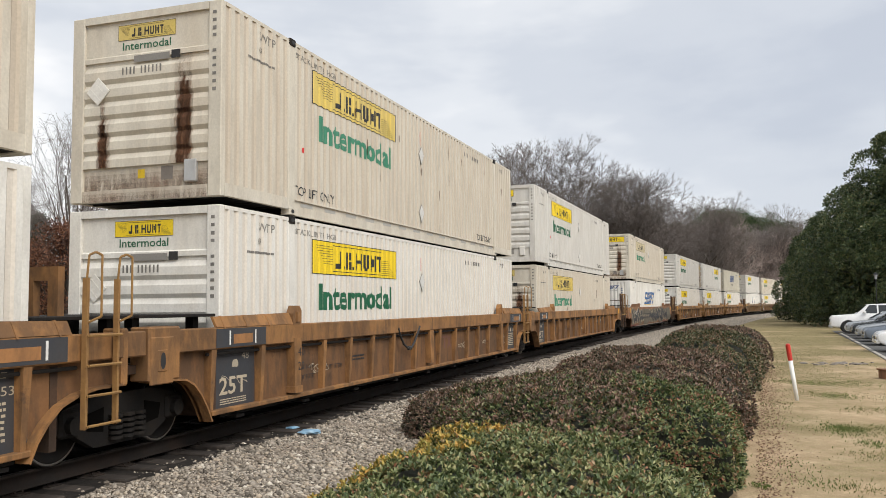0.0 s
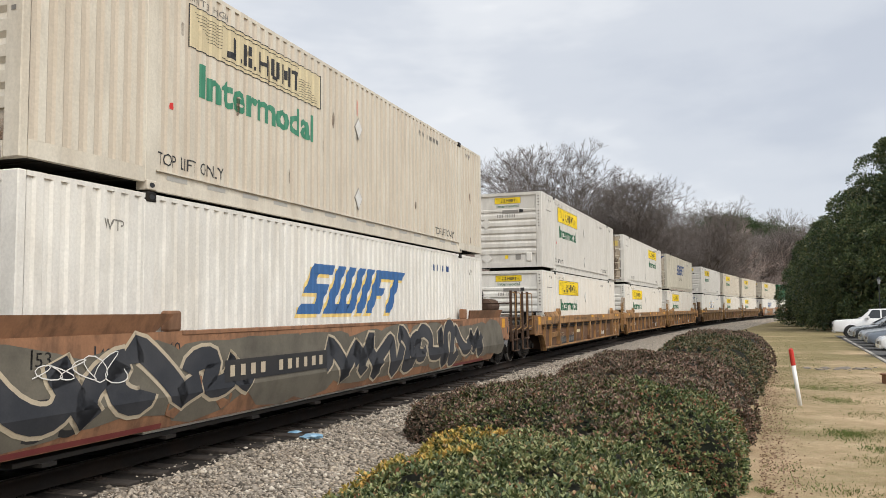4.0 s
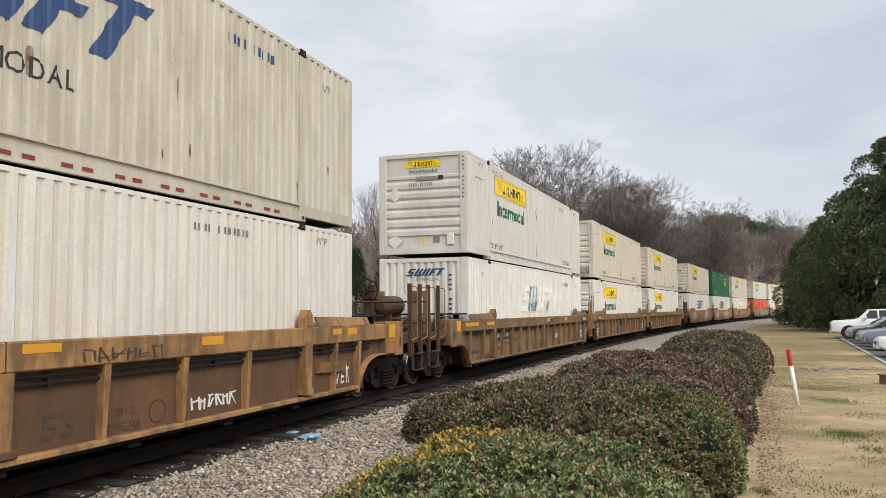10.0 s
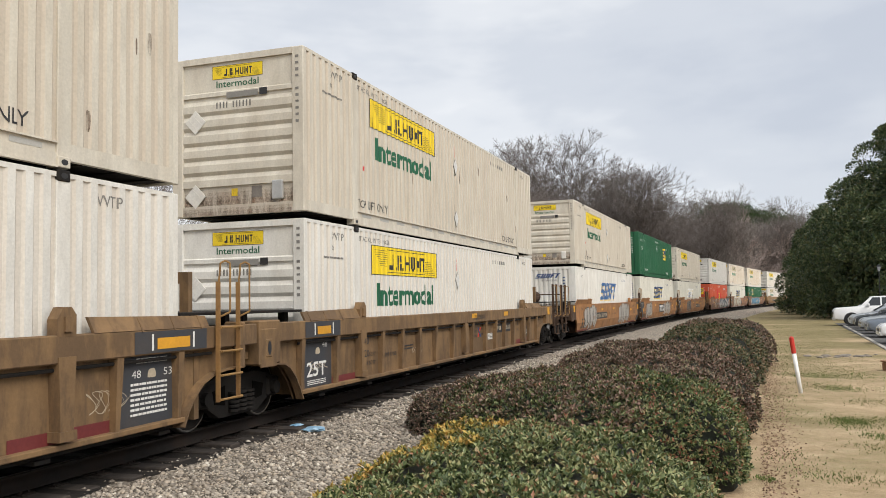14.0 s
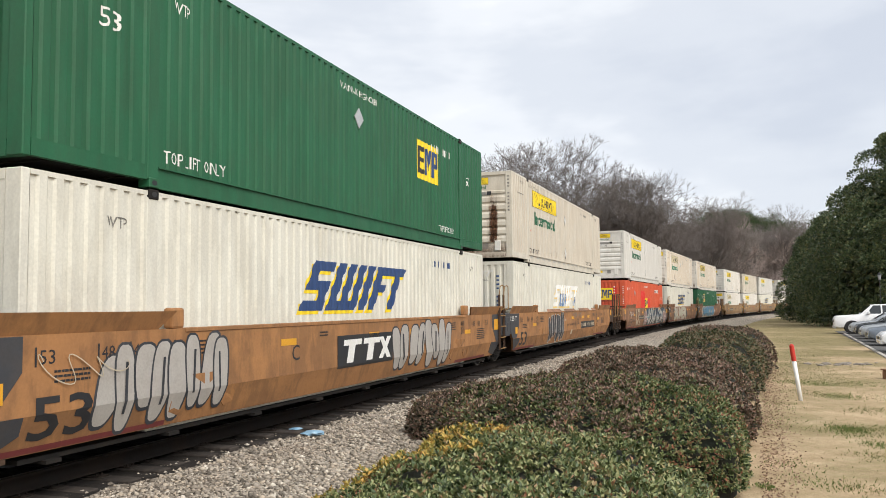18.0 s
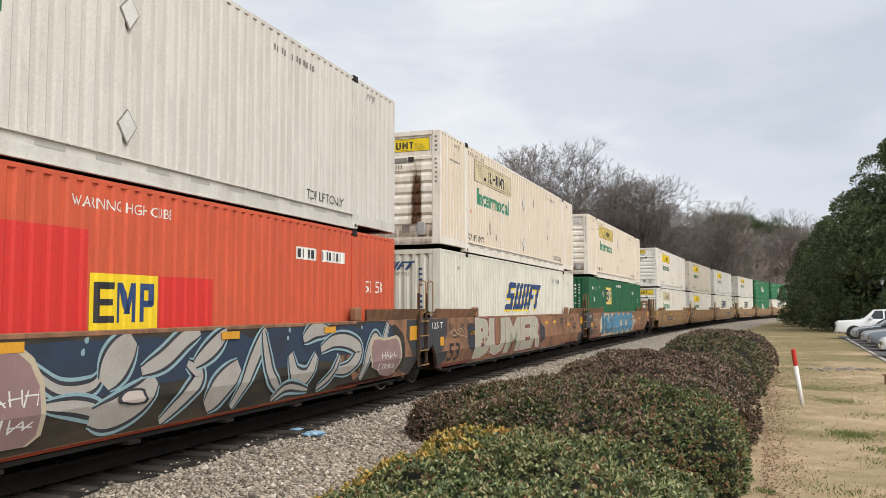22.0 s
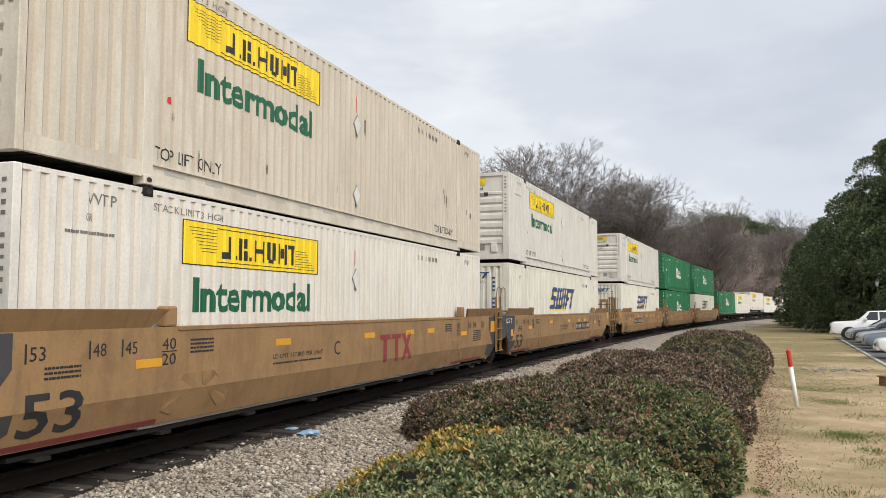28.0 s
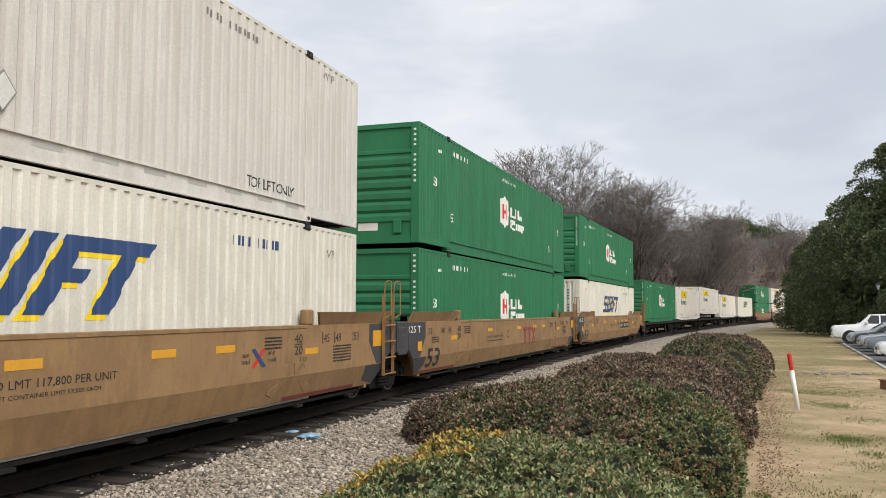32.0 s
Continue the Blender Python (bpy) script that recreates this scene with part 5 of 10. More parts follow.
def b_pocket(bm):
    """Raised lift pads pressed into the foot of a smooth side."""
    for u, w in ((2.5, -1), (3.1, 1), (13.05, -1), (13.65, 1)):
        x = U(u)
        o = [(x - 0.25 * w, 0.98), (x + 0.0 * w, 0.98), (x + 0.38 * w, 0.68), (x + 0.38 * w, 0.56), (x + 0.2 * w, 0.5), (x - 0.25 * w, 0.84)]
        slab(bm, o, -OUT - 0.012, -OUT + 0.03, lambda a, y, z: (a, y + max(0.78 - z, 0) * 0.32, z))


def b_flange(sign, near):
    """A guide plate that leans out over the end of the well's side."""
    def build(bm):
        x = U if near else (lambda u: -U(u))
        lean = lambda a, y, z: (a, y + sign * (z - 1.55) * 0.45, z)
        slab(bm, [(x(-1.1), 1.55), (x(1.85), 1.55), (x(2.08), 1.76), (x(-1.06), 1.77)], sign * (OUT - 0.05), sign * (OUT - 0.012), lean)
    return build


def b_guide_block(sign, near):
    def build(bm):
        x = U if near else (lambda u: -U(u))
        a, b = sorted((x(2.1), x(2.34)))
        softbox(bm, a, b, min(sign * (OUT - 0.14), sign * OUT), max(sign * (OUT - 0.14), sign * OUT), 1.55, 1.8, 0.03, 2)
    return build


def b_well_floor(bm):
    box(bm, U(0.0), -U(0.0), -1.3, 1.3, 0.3, 0.345)
    for i in range(9):
        x = U(0.4 + i * 1.92)
        box(bm, x - 0.1, x + 0.1, -1.36, 1.36, 0.26, 0.3)


def b_end_frame(near):
    """Sill, bulkhead and sloped end of the well, above the bogie."""
    def build(bm):
        x = (lambda u: u - HALF) if near else (lambda u: HALF - u)
        def bx(u0, u1, y0, y1, z0, z1):
            a, b = sorted((x(u0), x(u1)))
            box(bm, a, b, y0, y1, z0, z1)
        bx(-1.6, -0.25, -1.3, 1.3, 1.02, 1.12)
        bx(-0.3, -0.2, -1.36, 1.36, 0.35, 1.2)
        bx(-2.2, -0.3, -0.35, 0.35, 0.72, 1.1)
    return build


def b_crossover(near):
    def build(bm):
        x = (lambda u: u - HALF) if near else (lambda u: HALF - u)
        a, b = sorted((x(-1.62), x(-0.06)))
        softbox(bm, a, b, -1.25, 1.25, 1.66, 1.7, 0.006)
        for u in (-1.5, -0.3):
            for y in (-1.0, 1.0):
                a, b = sorted((x(u), x(u + 0.12)))
                box(bm, a, b, y - 0.06, y + 0.06, 1.11, 1.66)
    return build


def b_cross_rail(near):
    def build(bm):
        x = (lambda u: u - HALF) if near else (lambda u: HALF - u)
        for z in (1.5, 1.98):
            tube(bm, (x(-3.35), -1.4, z), (x(-3.35), 1.4, z), 0.02)
        tube(bm, (x(-2.7), -1.4, 1.62), (x(-1.7), -1.36, 1.62), 0.018)
        tube(bm, (x(-3.45), -1.42, 1.12), (x(-2.2), -0.4, 1.0), 0.022)
    return build


def b_post_iron(bm):
    pipe(bm, [(0.03, -0.03, 2.3), (0.1, -0.1, 2.3), (0.14, -0.12, 2.25), (0.14, -0.12, 1.2), (0.03, -0.03, 1.14)], 0.014)


def b_end_box(near, sy, reach):
    """The dark or tan box that closes a side over the bogie."""
    def build(bm):
        x = (lambda u: u - HALF) if near else (lambda u: HALF - u)
        a, b = sorted((sy * (OUT + 0.004), sy * 1.2))
        p, q = sorted((x(-1.135), x(-reach)))
        softbox(bm, p, q, a, b, 0.92, 1.56, 0.02)
        if reach > 1.6:
            # jacking pad: a proud frame with a slotted plate on the outer end
            p, q = sorted((x(-reach + 0.02), x(-reach + 0.44)))
            c, d = sorted((sy * (OUT + 0.02), sy * (OUT - 0.02)))
            softbox(bm, p, q, c, d, 0.88, 1.44, 0.012)
            c, d = sorted((sy * (OUT + 0.03), sy * (OUT - 0.03)))
            softbox(bm, min(x(-reach + 0.12), x(-reach + 0.32)), max(x(-reach + 0.12), x(-reach + 0.32)), c, d, 1.02, 1.3, 0.02)
    return build


def b_slot(near, reach):
    """The dark oval slot in a jacking pad."""
    def build(bm):
        x = (lambda u: u - HALF) if near else (lambda u: HALF - u)
        n = 14
        bm.faces.new([bm.verts.new((x(-reach + 0.22) + 0.05 * math.cos(6.2832 * i / n), -OUT - 0.0325, 1.16 + 0.1 * math.sin(6.2832 * i / n))) for i in range(n)])
    return build


NEAR_ARCH = [(-1.62, 0.9), (-1.25, 0.9), (-1.0, 0.88), (-0.84, 0.81), (-0.68, 0.66), (-0.55, 0.48), (-0.45, 0.3)]
FAR_ARCH = [(-1.2, 0.93), (-0.75, 0.92), (-0.5, 0.88), (-0.25, 0.79), (-0.07, 0.64), (0.06, 0.48), (0.15, 0.3)]


def b_arch(near):
    """The curved flange that edges the web over the wheels."""
    def build(bm):
        x = (lambda u: u - HALF) if near else (lambda u: HALF - u)
        arch = NEAR_ARCH if near else FAR_ARCH
        inner = []
        for i, (u, z) in enumerate(arch):
            (u0, z0), (u1, z1) = arch[max(i - 1, 0)], arch[min(i + 1, len(arch) - 1)]
            k = 0.024 / math.hypot(z1 - z0, u1 - u0)
            inner.append((x(u - (z1 - z0) * k), z + (u1 - u0) * k))
        slab(bm, [(x(u), z) for u, z in arch] + inner[::-1], -OUT + 0.0, -OUT + 0.2)
    return build


def b_wheel_house(near):
    """The dark inner plate behind the arch."""
    def build(bm):
        x = (lambda u: u - HALF) if near else (lambda u: HALF - u)
        box(bm, *sorted((x(-2.4), x(0.0))), -1.15, 1.15, 0.98, 1.02)
    return build


def b_hose(bm):
    pts = [(U(5.98), 1.33), (U(6.06), 1.2), (U(6.28), 0.99), (U(6.5), 0.9), (U(6.7), 0.9), (U(6.9), 1.02), (U(7.1), 1.22), (U(7.2), 1.34)]
    pipe(bm, [(a, -OUT + 0.0, z) for a, z in pts], 0.024, 8)
    softbox(bm, U(6.52), U(6.68), -OUT - 0.03, -OUT + 0.03, 0.86, 0.94, 0.015)


def b_flap(bm):
    """Folded plates bolted along the top of a side."""
    for a, b in ((3.9, 5.9), (6.7, 8.55), (9.6, 11.7), (12.5, 13.25)):
        slab(bm, [(U(a - 0.14), 1.535), (U(b + 0.14), 1.535), (U(b), 1.64), (U(a), 1.64)], -OUT - 0.03, -OUT - 0.005, lambda x, y, z: (x, y + (z - 1.535) * 0.7, z))


def b_portal(near):
    """A walkway bracket: an upright loop of plate across the end."""
    def build(bm):
        x = (lambda u: u - HALF) if near else (lambda u: HALF - u)
        o = [(0, 1.12), (0.14, 1.12), (0.14, 2.1), (0.34, 2.1), (0.34, 1.12), (0.48, 1.12), (0.48, 2.26), (0, 2.26)]
        slab(bm, o, x(-0.95), x(-1.05), lambda a, y, z: (y, a, z))
    return build


def b_ladder_rail(bm):
    box(bm, -0.04, 0.04, -0.012, 0.012, 0.54, 2.1)
    box(bm, -0.04, -0.028, -0.05, -0.012, 0.54, 2.1)


def b_grab_iron(bm):
    pipe(bm, [(-0.02, -0.02, 2.05), (-0.02, -0.05, 2.34), (0.02, -0.1, 2.37), (0.08, -0.13, 2.34), (0.08, -0.13, 1.7), (0.02, -0.02, 1.64)], 0.013)


def b_rung(bm):
    pipe(bm, [(-0.25, 0.0, 0), (-0.25, -0.06, 0), (0.25, -0.06, 0), (0.25, 0.0, 0)], 0.016)


DECK = {"tread_plate": (-3.35, -1.5, -1.3, 1.3, 1.2, 1.25), "end_sill": (-3.4, -3.3, -1.36, 1.36, 1.0, 1.26), "centre_sill": (-3.3, -1.5, -0.3, 0.3, 0.78, 1.2),
        "near_sill": (-3.38, -1.6, -1.38, -1.3, 1.08, 1.24), "far_sill": (-3.38, -1.6, 1.3, 1.38, 1.08, 1.24)}


def b_deck(near, which):
    """One member of the end platform of a coupled car."""
    def build(bm):
        u0, u1, y0, y1, z0, z1 = DECK[which]
        a, b = sorted(((u0 - HALF, u1 - HALF) if near else (HALF - u0, HALF - u1)))
        softbox(bm, a, b, y0, y1, z0, z1, 0.008)
    return build


def b_coupler(near):
    def build(bm):
        x = (lambda u: u - HALF) if near else (lambda u: HALF - u)
        a, b = sorted((x(-3.3), x(-3.62)))
        softbox(bm, a, b, -0.11, 0.11, 0.76, 0.98, 0.02)
        a, b = sorted((x(-3.5), x(-3.72)))
        softbox(bm, a, b, -0.16, 0.2, 0.7, 1.04, 0.05, 2)
        pipe(bm, [(x(-3.3), 0.4, 0.85), (x(-3.45), 0.42, 0.62), (x(-3.65), 0.3, 0.5)], 0.025)
    return build


def b_grab_post(bm):
    box(bm, -0.05, 0.05, -0.03, 0.03, 0.98, 2.36)
    box(bm, -0.05, 0.05, -0.035, 0.035, 0.8, 1.02)
    box(bm, -0.065, -0.05, -0.05, 0.03, 0.9, 2.36)


def b_step(bm):
    for x in (-0.28, 0.28):
        box(bm, x - 0.03, x + 0.03, -0.02, 0.02, 0.5, 1.1)
    pipe(bm, [(-0.3, 0, 0.52), (-0.3, -0.06, 0.5), (0.3, -0.06, 0.5), (0.3, 0, 0.52)], 0.016)
    pipe(bm, [(-0.3, 0, 0.86), (-0.3, -0.06, 0.85), (0.3, -0.06, 0.85), (0.3, 0, 0.86)], 0.016)


def b_hand_rail(near):
    def build(bm):
        x = (lambda u: u - HALF) if near else (lambda u: HALF - u)
        pipe(bm, [(x(-1.5), -1.3, 1.3), (x(-1.75), -1.36, 1.42), (x(-2.2), -1.38, 1.48), (x(-2.7), -1.38, 1.42), (x(-2.9), -1.38, 1.25)], 0.022)
    return build


def b_brake_wheel(bm):
    n = 20
    ring = [(0.0, 0.28 * math.cos(6.2832 * i / n), 0.28 * math.sin(6.2832 * i / n)) for i in range(n + 1)]
    pipe(bm, ring, 0.017)
    for i in range(6):
        a = 6.2832 * i / 6
        tube(bm, (0.04, 0, 0), (0, 0.28 * math.cos(a), 0.28 * math.sin(a)), 0.013)
    tube(bm, (-0.02, 0, 0), (0.1, 0, 0), 0.045, n=8)


def b_brake_stand(bm):
    softbox(bm, 0.03, 0.25, -0.16, 0.16, -0.2, 0.16, 0.03, 2)
    box(bm, 0.06, 0.2, -0.1, 0.1, -1.02, -0.2)


def b_tank(bm):
    tube(bm, (-0.45, 0, 0), (0.45, 0, 0), 0.24, n=16)
    tube(bm, (0.45, 0, 0), (0.54, 0, 0), 0.24, 0.12, n=16)
    tube(bm, (-0.45, 0, 0), (-0.54, 0, 0), 0.24, 0.12, n=16)
    for x in (-0.3, 0.3):
        box(bm, x - 0.03, x + 0.03, -0.2, 0.2, -0.68, -0.2)


# the ribbed type
def b_chord(sign):
    def build(bm):
        a, b = sorted((sign * OUT, sign * (OUT - 0.1)))
        softbox(bm, U(-1.55), -U(-1.55), a, b, 1.23, 1.52, 0.015)
    return build


def b_foot(sign):
    def build(bm):
        a, b = sorted((sign * (OUT - 0.02), sign * (OUT - 0.2)))
        softbox(bm, U(-0.42), -U(0.12), a, b, 0.37, 0.43, 0.008)
    return build


def b_web(sign):
    def build(bm):
        near = [(U(u), z) for u, z in NEAR_ARCH[1:]]
        far = [(-U(u), z) for u, z in FAR_ARCH]
        slab(bm, [(U(-1.25), 1.23), (-U(-1.2), 1.23)] + far + [(-U(0.16), 0.4), (U(-0.44), 0.4)] + near[::-1], sign * (OUT - 0.13), sign * (OUT - 0.17))
    return build


def b_rib(bm):
    slab(bm, [(-0.035, 0.43), (0.035, 0.43), (0.055, 1.23), (-0.055, 1.23)], -OUT + 0.01, -OUT + 0.13, lambda x, y, z: (x, y + (1.23 - z) * 0.05 * (y < -OUT + 0.1), z))


def b_post(bm):
    slab(bm, [(-0.09, 0.56), (0.09, 0.56), (0.12, 1.3), (-0.12, 1.3)], -OUT - 0.012, -OUT + 0.13)
    box(bm, -0.12, 0.12, -OUT - 0.03, -OUT + 0.13, 0.46, 0.56)


def b_cover(sign, near):
    """A plate folded in over the top of the chord at each end of the well."""
    def build(bm):
        x = (lambda u: u - HALF) if near else (lambda u: HALF - u)
        lean = lambda a, y, z: (a, y - sign * (z - 1.52) * 0.5, z)
        slab(bm, [(x(-0.36), 1.52), (x(1.74), 1.52), (x(1.74), 1.69), (x(-0.36), 1.66)], sign * OUT, sign * (OUT - 0.04), lean)
        for u in (-0.2, 0.35, 0.95):
            slab(bm, [(x(u), 1.5), (x(u + 0.025), 1.5), (x(u + 0.025), 1.67), (x(u), 1.67)], sign * (OUT + 0.008), sign * (OUT - 0.02), lean)
    return build


def b_stop(bm):
    slab(bm, [(-0.13, 1.5), (0.13, 1.5), (0.13, 1.72), (0.06, 1.8), (-0.05, 1.8), (-0.13, 1.68)], -OUT + 0.0, -OUT + 0.13)
    box(bm, -0.05, 0.05, -OUT - 0.03, -OUT + 0.0, 1.55, 1.7)


def b_side_pipe(bm):
    pipe(bm, [(U(-0.5), -OUT + 0.07, 1.17), (-U(-0.5), -OUT + 0.07, 1.17)], 0.022)


def b_low_pipe(bm):
    pipe(bm, [(U(-0.5), -OUT + 0.09, 1.09), (-U(-0.5), -OUT + 0.09, 1.09)], 0.02)
    for u in (0.0, 2.6, 5.4, 8.6, 11.5, 14.6):
        box(bm, U(u), U(u + 0.05), -OUT + 0.06, -OUT + 0.13, 1.06, 1.2)


def b_chord_seam(bm):
    box(bm, U(8.008), U(8.022), -OUT - 0.004, -OUT + 0.05, 1.232, 1.524)


def b_middle_post(bm):
    slab(bm, [(-0.1, 0.5), (0.09, 0.5), (0.11, 1.23), (-0.14, 1.23)], -OUT + 0.004, -OUT + 0.13)


def b_jack_pad(bm):
    softbox(bm, -0.2, 0.16, -OUT - 0.015, -OUT + 0.13, 0.44, 0.52, 0.01)
    box(bm, -0.22, -0.14, -OUT + 0.02, -OUT + 0.13, 0.52, 0.62)


def b_bracket_box(near):
    def build(bm):
        x = (lambda u: U(u)) if near else (lambda u: -U(u))
        slab(bm, [(x(0.6), 0.72), (x(1.66), 0.76), (x(1.66), 0.93), (x(0.6), 0.89)], -OUT + 0.02, -OUT + 0.13, lambda a, y, z: (a, y + (0.93 - z) * 0.3 * (y < -OUT + 0.1), z))
    return build


def number_panel(u0, u1, z0, z1, face, parent, car, dark=True):
    if dark:
        p = hang("number_panel", art(("panel", u0, u1, z0, face), M["black"], [(quad_2d(), u0, u1, z0, z1, 0.004)], wavy=False, face=face), parent, "black number panel")
        hang("number_marking", art(("nbars", u0, u1, z0, face, car == "plain"), M["ashgrey" if car == "plain" else "spraycream"], [(glyphs_2d(11, 4, 5), u0 + 0.12, u1 - 0.02, z0 + 0.07, z1 - 0.07, 0.008)], wavy=False, face=face), p, "white number bars")


def car_words(ob, style, letter, seed, face, ends=("joint", "joint")):
    """Figures, stickers and worn writing on a car's side."""
    ink = M["ink"]
    smooth = style in ("tan", "orange", "redbrown", "graffiti")
    if smooth:
        jobs = []
        for u, w in ((0.0, "53"), (0.85, "48"), (1.35, "45"), (14.35, "45"), (14.8, "48"), (15.55, "53")):
            jobs += [(words_2d(w), u + 0.06, u + 0.26, 1.26, 1.4, 0.004), (quad_2d(), u, u + 0.025, 1.24, 1.43, 0.004)]
        for u in (2.05, 13.4):
            jobs += [(words_2d("40"), u, u + 0.26, 1.28, 1.42, 0.004), (quad_2d(), u, u + 0.28, 1.255, 1.268, 0.004), (words_2d("20"), u, u + 0.26, 1.1, 1.24, 0.004)]
        turned = style == "tan" and ends[1] == "couple"
        at_u = {"A": 6.62, "B": 9.05, "C": 5.0}[letter] if style == "orange" else 8.82 if turned else 6.62
        jobs += [(words_2d(letter), at_u, at_u + 0.23, 0.98, 1.22, 0.004)]
        if letter == "C" and style == "orange":
            jobs += [(bars_2d(2, 6, 4), 5.9, 6.2, 1.3, 1.4, 0.004)]
        elif letter == "C":
            jobs += [(words_2d("LD LMT 117,800 PER UNIT"), 4.6, 6.2, 1.02, 1.1, 0.004), (bars_2d(1, 14, 4), 4.6, 6.2, 0.93, 0.98, 0.004)]
        else:
            if style == "orange":
                jobs += [(words_2d("LD LMT 116,700 PER UNIT"), 7.0 if letter == "B" else 7.5, 8.4 if letter == "B" else 8.8, 0.96, 1.05, 0.004)]
            else:
                jobs += [(words_2d("LD LMT 117,800 PER UNIT"), 6.4 if turned else 7.7, 7.9 if turned else 9.4, 1.03, 1.13, 0.004), (words_2d("53 FT CONTAINER LIMIT 57,500 EACH"), 6.4 if turned else 7.7, 7.7 if turned else 9.15, 0.94, 0.99, 0.004)]
            jobs += [(words_2d("110"), 13.6, 13.8, 0.98, 1.06, 0.004)]
        for u, n in ((0.25, 3), (2.6, 4), (12.5, 4), (14.75, 6)):
            jobs.append((bars_2d(n, 9, n), u, u + (0.5 if n < 6 else 0.75), 1.2 - 0.05 * n if n == 6 or n == 3 else 1.4 - 0.05 * n, 1.2 if n == 6 or n == 3 else 1.4, 0.004))
        hang("marking", art(("marking", letter, style == "orange", turned), ink, jobs, wavy=False, face=face), ob, "small black stencilled figures")
        hang("large_number", art("large_53", ink, [(words_2d("53", 0.015), -0.02, 0.8, 0.52, 0.95, 0.005)], wavy=False, face=face), ob, "large black figures")
        low = M["deepred"]
        hang("warning_strip", art("warning_strip", low, [(quad_2d(), -0.6, 2.1, 0.41, 0.47, 0.004), (quad_2d(), 13.2, 15.8, 0.41, 0.47, 0.004)], wavy=False, face=face), ob, "dark red strip along the foot")
        for u in (1.82, 4.9, 8.1, 10.2, 11.5, 13.98):
            hang("yellow_sticker", shape("sticker", lambda bm: softbox(bm, -0.23, 0.23, -0.003, 0.0, -0.05, 0.05, 0.001), M["yellow"]), ob, "", Matrix.Translation((U(u), -face - 0.001, 1.14 if u in (1.82, 13.98) else 1.27)))
        if style == "tan":
            a, b = (8.2, 9.2) if letter == "C" else (8.9, 9.4)
            if letter == "C":
                hang("brand_mark", art("ttx", M["logored"], [(blocks_2d([(0, 0.3, 0.82, 1), (0.1, 0.2, 0, 0.82), (0.34, 0.64, 0.82, 1), (0.44, 0.54, 0, 0.82)]), 8.6, 10.3, 0.72, 1.26, 0.004),
                     (blocks_2d([(0.66, 0.76, 0, 1)], 0.22), 8.6, 10.3, 0.72, 1.26, 0.004), (blocks_2d([(0.9, 1.0, 0, 1)], -0.24), 8.6, 10.3, 0.72, 1.26, 0.0045)], wavy=False, face=face), ob, "dark red block mark")
            elif turned:
                number_panel(9.45, 12.55, 0.88, 1.17, face, ob, style)
            else:
                number_panel(3.3, 6.2, 0.84, 1.14, face, ob, style)
                slogan = hang("slogan", art("tan_slogan", ink, [(words_2d("next"), 11.9, 12.1, 1.13, 1.19, 0.004), (words_2d("load"), 11.9, 12.1, 1.04, 1.11, 0.004), (words_2d("any"), 12.6, 12.8, 1.13, 1.19, 0.004), (words_2d("road"), 12.6, 12.83, 1.04, 1.11, 0.004)], wavy=False, face=face), ob, "small black slogan")
                hang("red_stroke", art("tan_red", M["brightred"], [(blocks_2d([(0.0, 0.26, 0, 1)], 0.74), 12.15, 12.54, 0.98, 1.24, 0.004)], wavy=False, face=face), slogan, "red stroke of a crossed mark")
                hang("blue_stroke", art("tan_blue", M["blue"], [(blocks_2d([(0.74, 1.0, 0, 1)], -0.74), 12.15, 12.54, 0.98, 1.24, 0.008)], wavy=False, face=face), slogan, "blue stroke of a crossed mark")
    else:
        jobs = [(words_2d("40"), 1.8, 2.0, 1.02, 1.15, 0.016), (words_2d("20"), 1.8, 2.0, 0.8, 0.93, 0.016)]
        if style != "plain":
            hang("post_lettering", art("post_lettering", ink, jobs, wavy=False, face=OUT), ob, "black figures on the post")
        web = OUT - 0.13
        if style == "ochre" and letter != "C":
            slogan = hang("slogan", art("slogan", ink, [(words_2d("next"), 8.98, 9.24, 0.95, 1.03, 0.005), (words_2d("load"), 8.98, 9.24, 0.83, 0.92, 0.005), (words_2d("any"), 9.66, 9.9, 0.97, 1.05, 0.005), (words_2d("road"), 9.64, 9.92, 0.85, 0.94, 0.005)], wavy=False, face=web), ob, "small black slanted slogan")
            hang("red_stroke", art("slogan_red", M["brightred"], [(blocks_2d([(0.0, 0.26, 0, 1)], 0.74), 9.28, 9.62, 0.82, 1.08, 0.005)], wavy=False, face=web), slogan, "red stroke of a crossed mark")
            hang("blue_stroke", art("slogan_blue", M["blue"], [(blocks_2d([(0.74, 1.0, 0, 1)], -0.74), 9.28, 9.62, 0.82, 1.08, 0.009)], wavy=False, face=web), slogan, "blue stroke of a crossed mark")
            label = hang("data_table", art("data_table", M["chalk"], [(quad_2d(), 10.25, 10.72, 0.71, 0.88, 0.004)], wavy=False, face=web), ob, "white printed table")
            hang("small_print", art("data_print", M["faint"], [(bars_2d(4, 8, 9), 10.27, 10.7, 0.72, 0.87, 0.007)], wavy=False, face=web), label)
            hang("number_marking", art("chord_number", ink, [(glyphs_2d(13, 4, 21), 8.65, 9.6, 1.3, 1.42, 0.004)], wavy=False, face=OUT), ob, "black number bars on the chord")
            for u in (8.42, 11.55):
                hang("yellow_sticker", art(("ochre_yellow", u), M["yellow"], [(quad_2d(), u, u + 0.45, 1.34, 1.46, 0.004)], wavy=False, face=OUT), ob)
            hang("large_number", art("ochre_53", ink, [(words_2d("53", 0.012), 14.36, 14.78, 0.6, 0.94, 0.005)], wavy=False, face=web), ob, "large black figures")
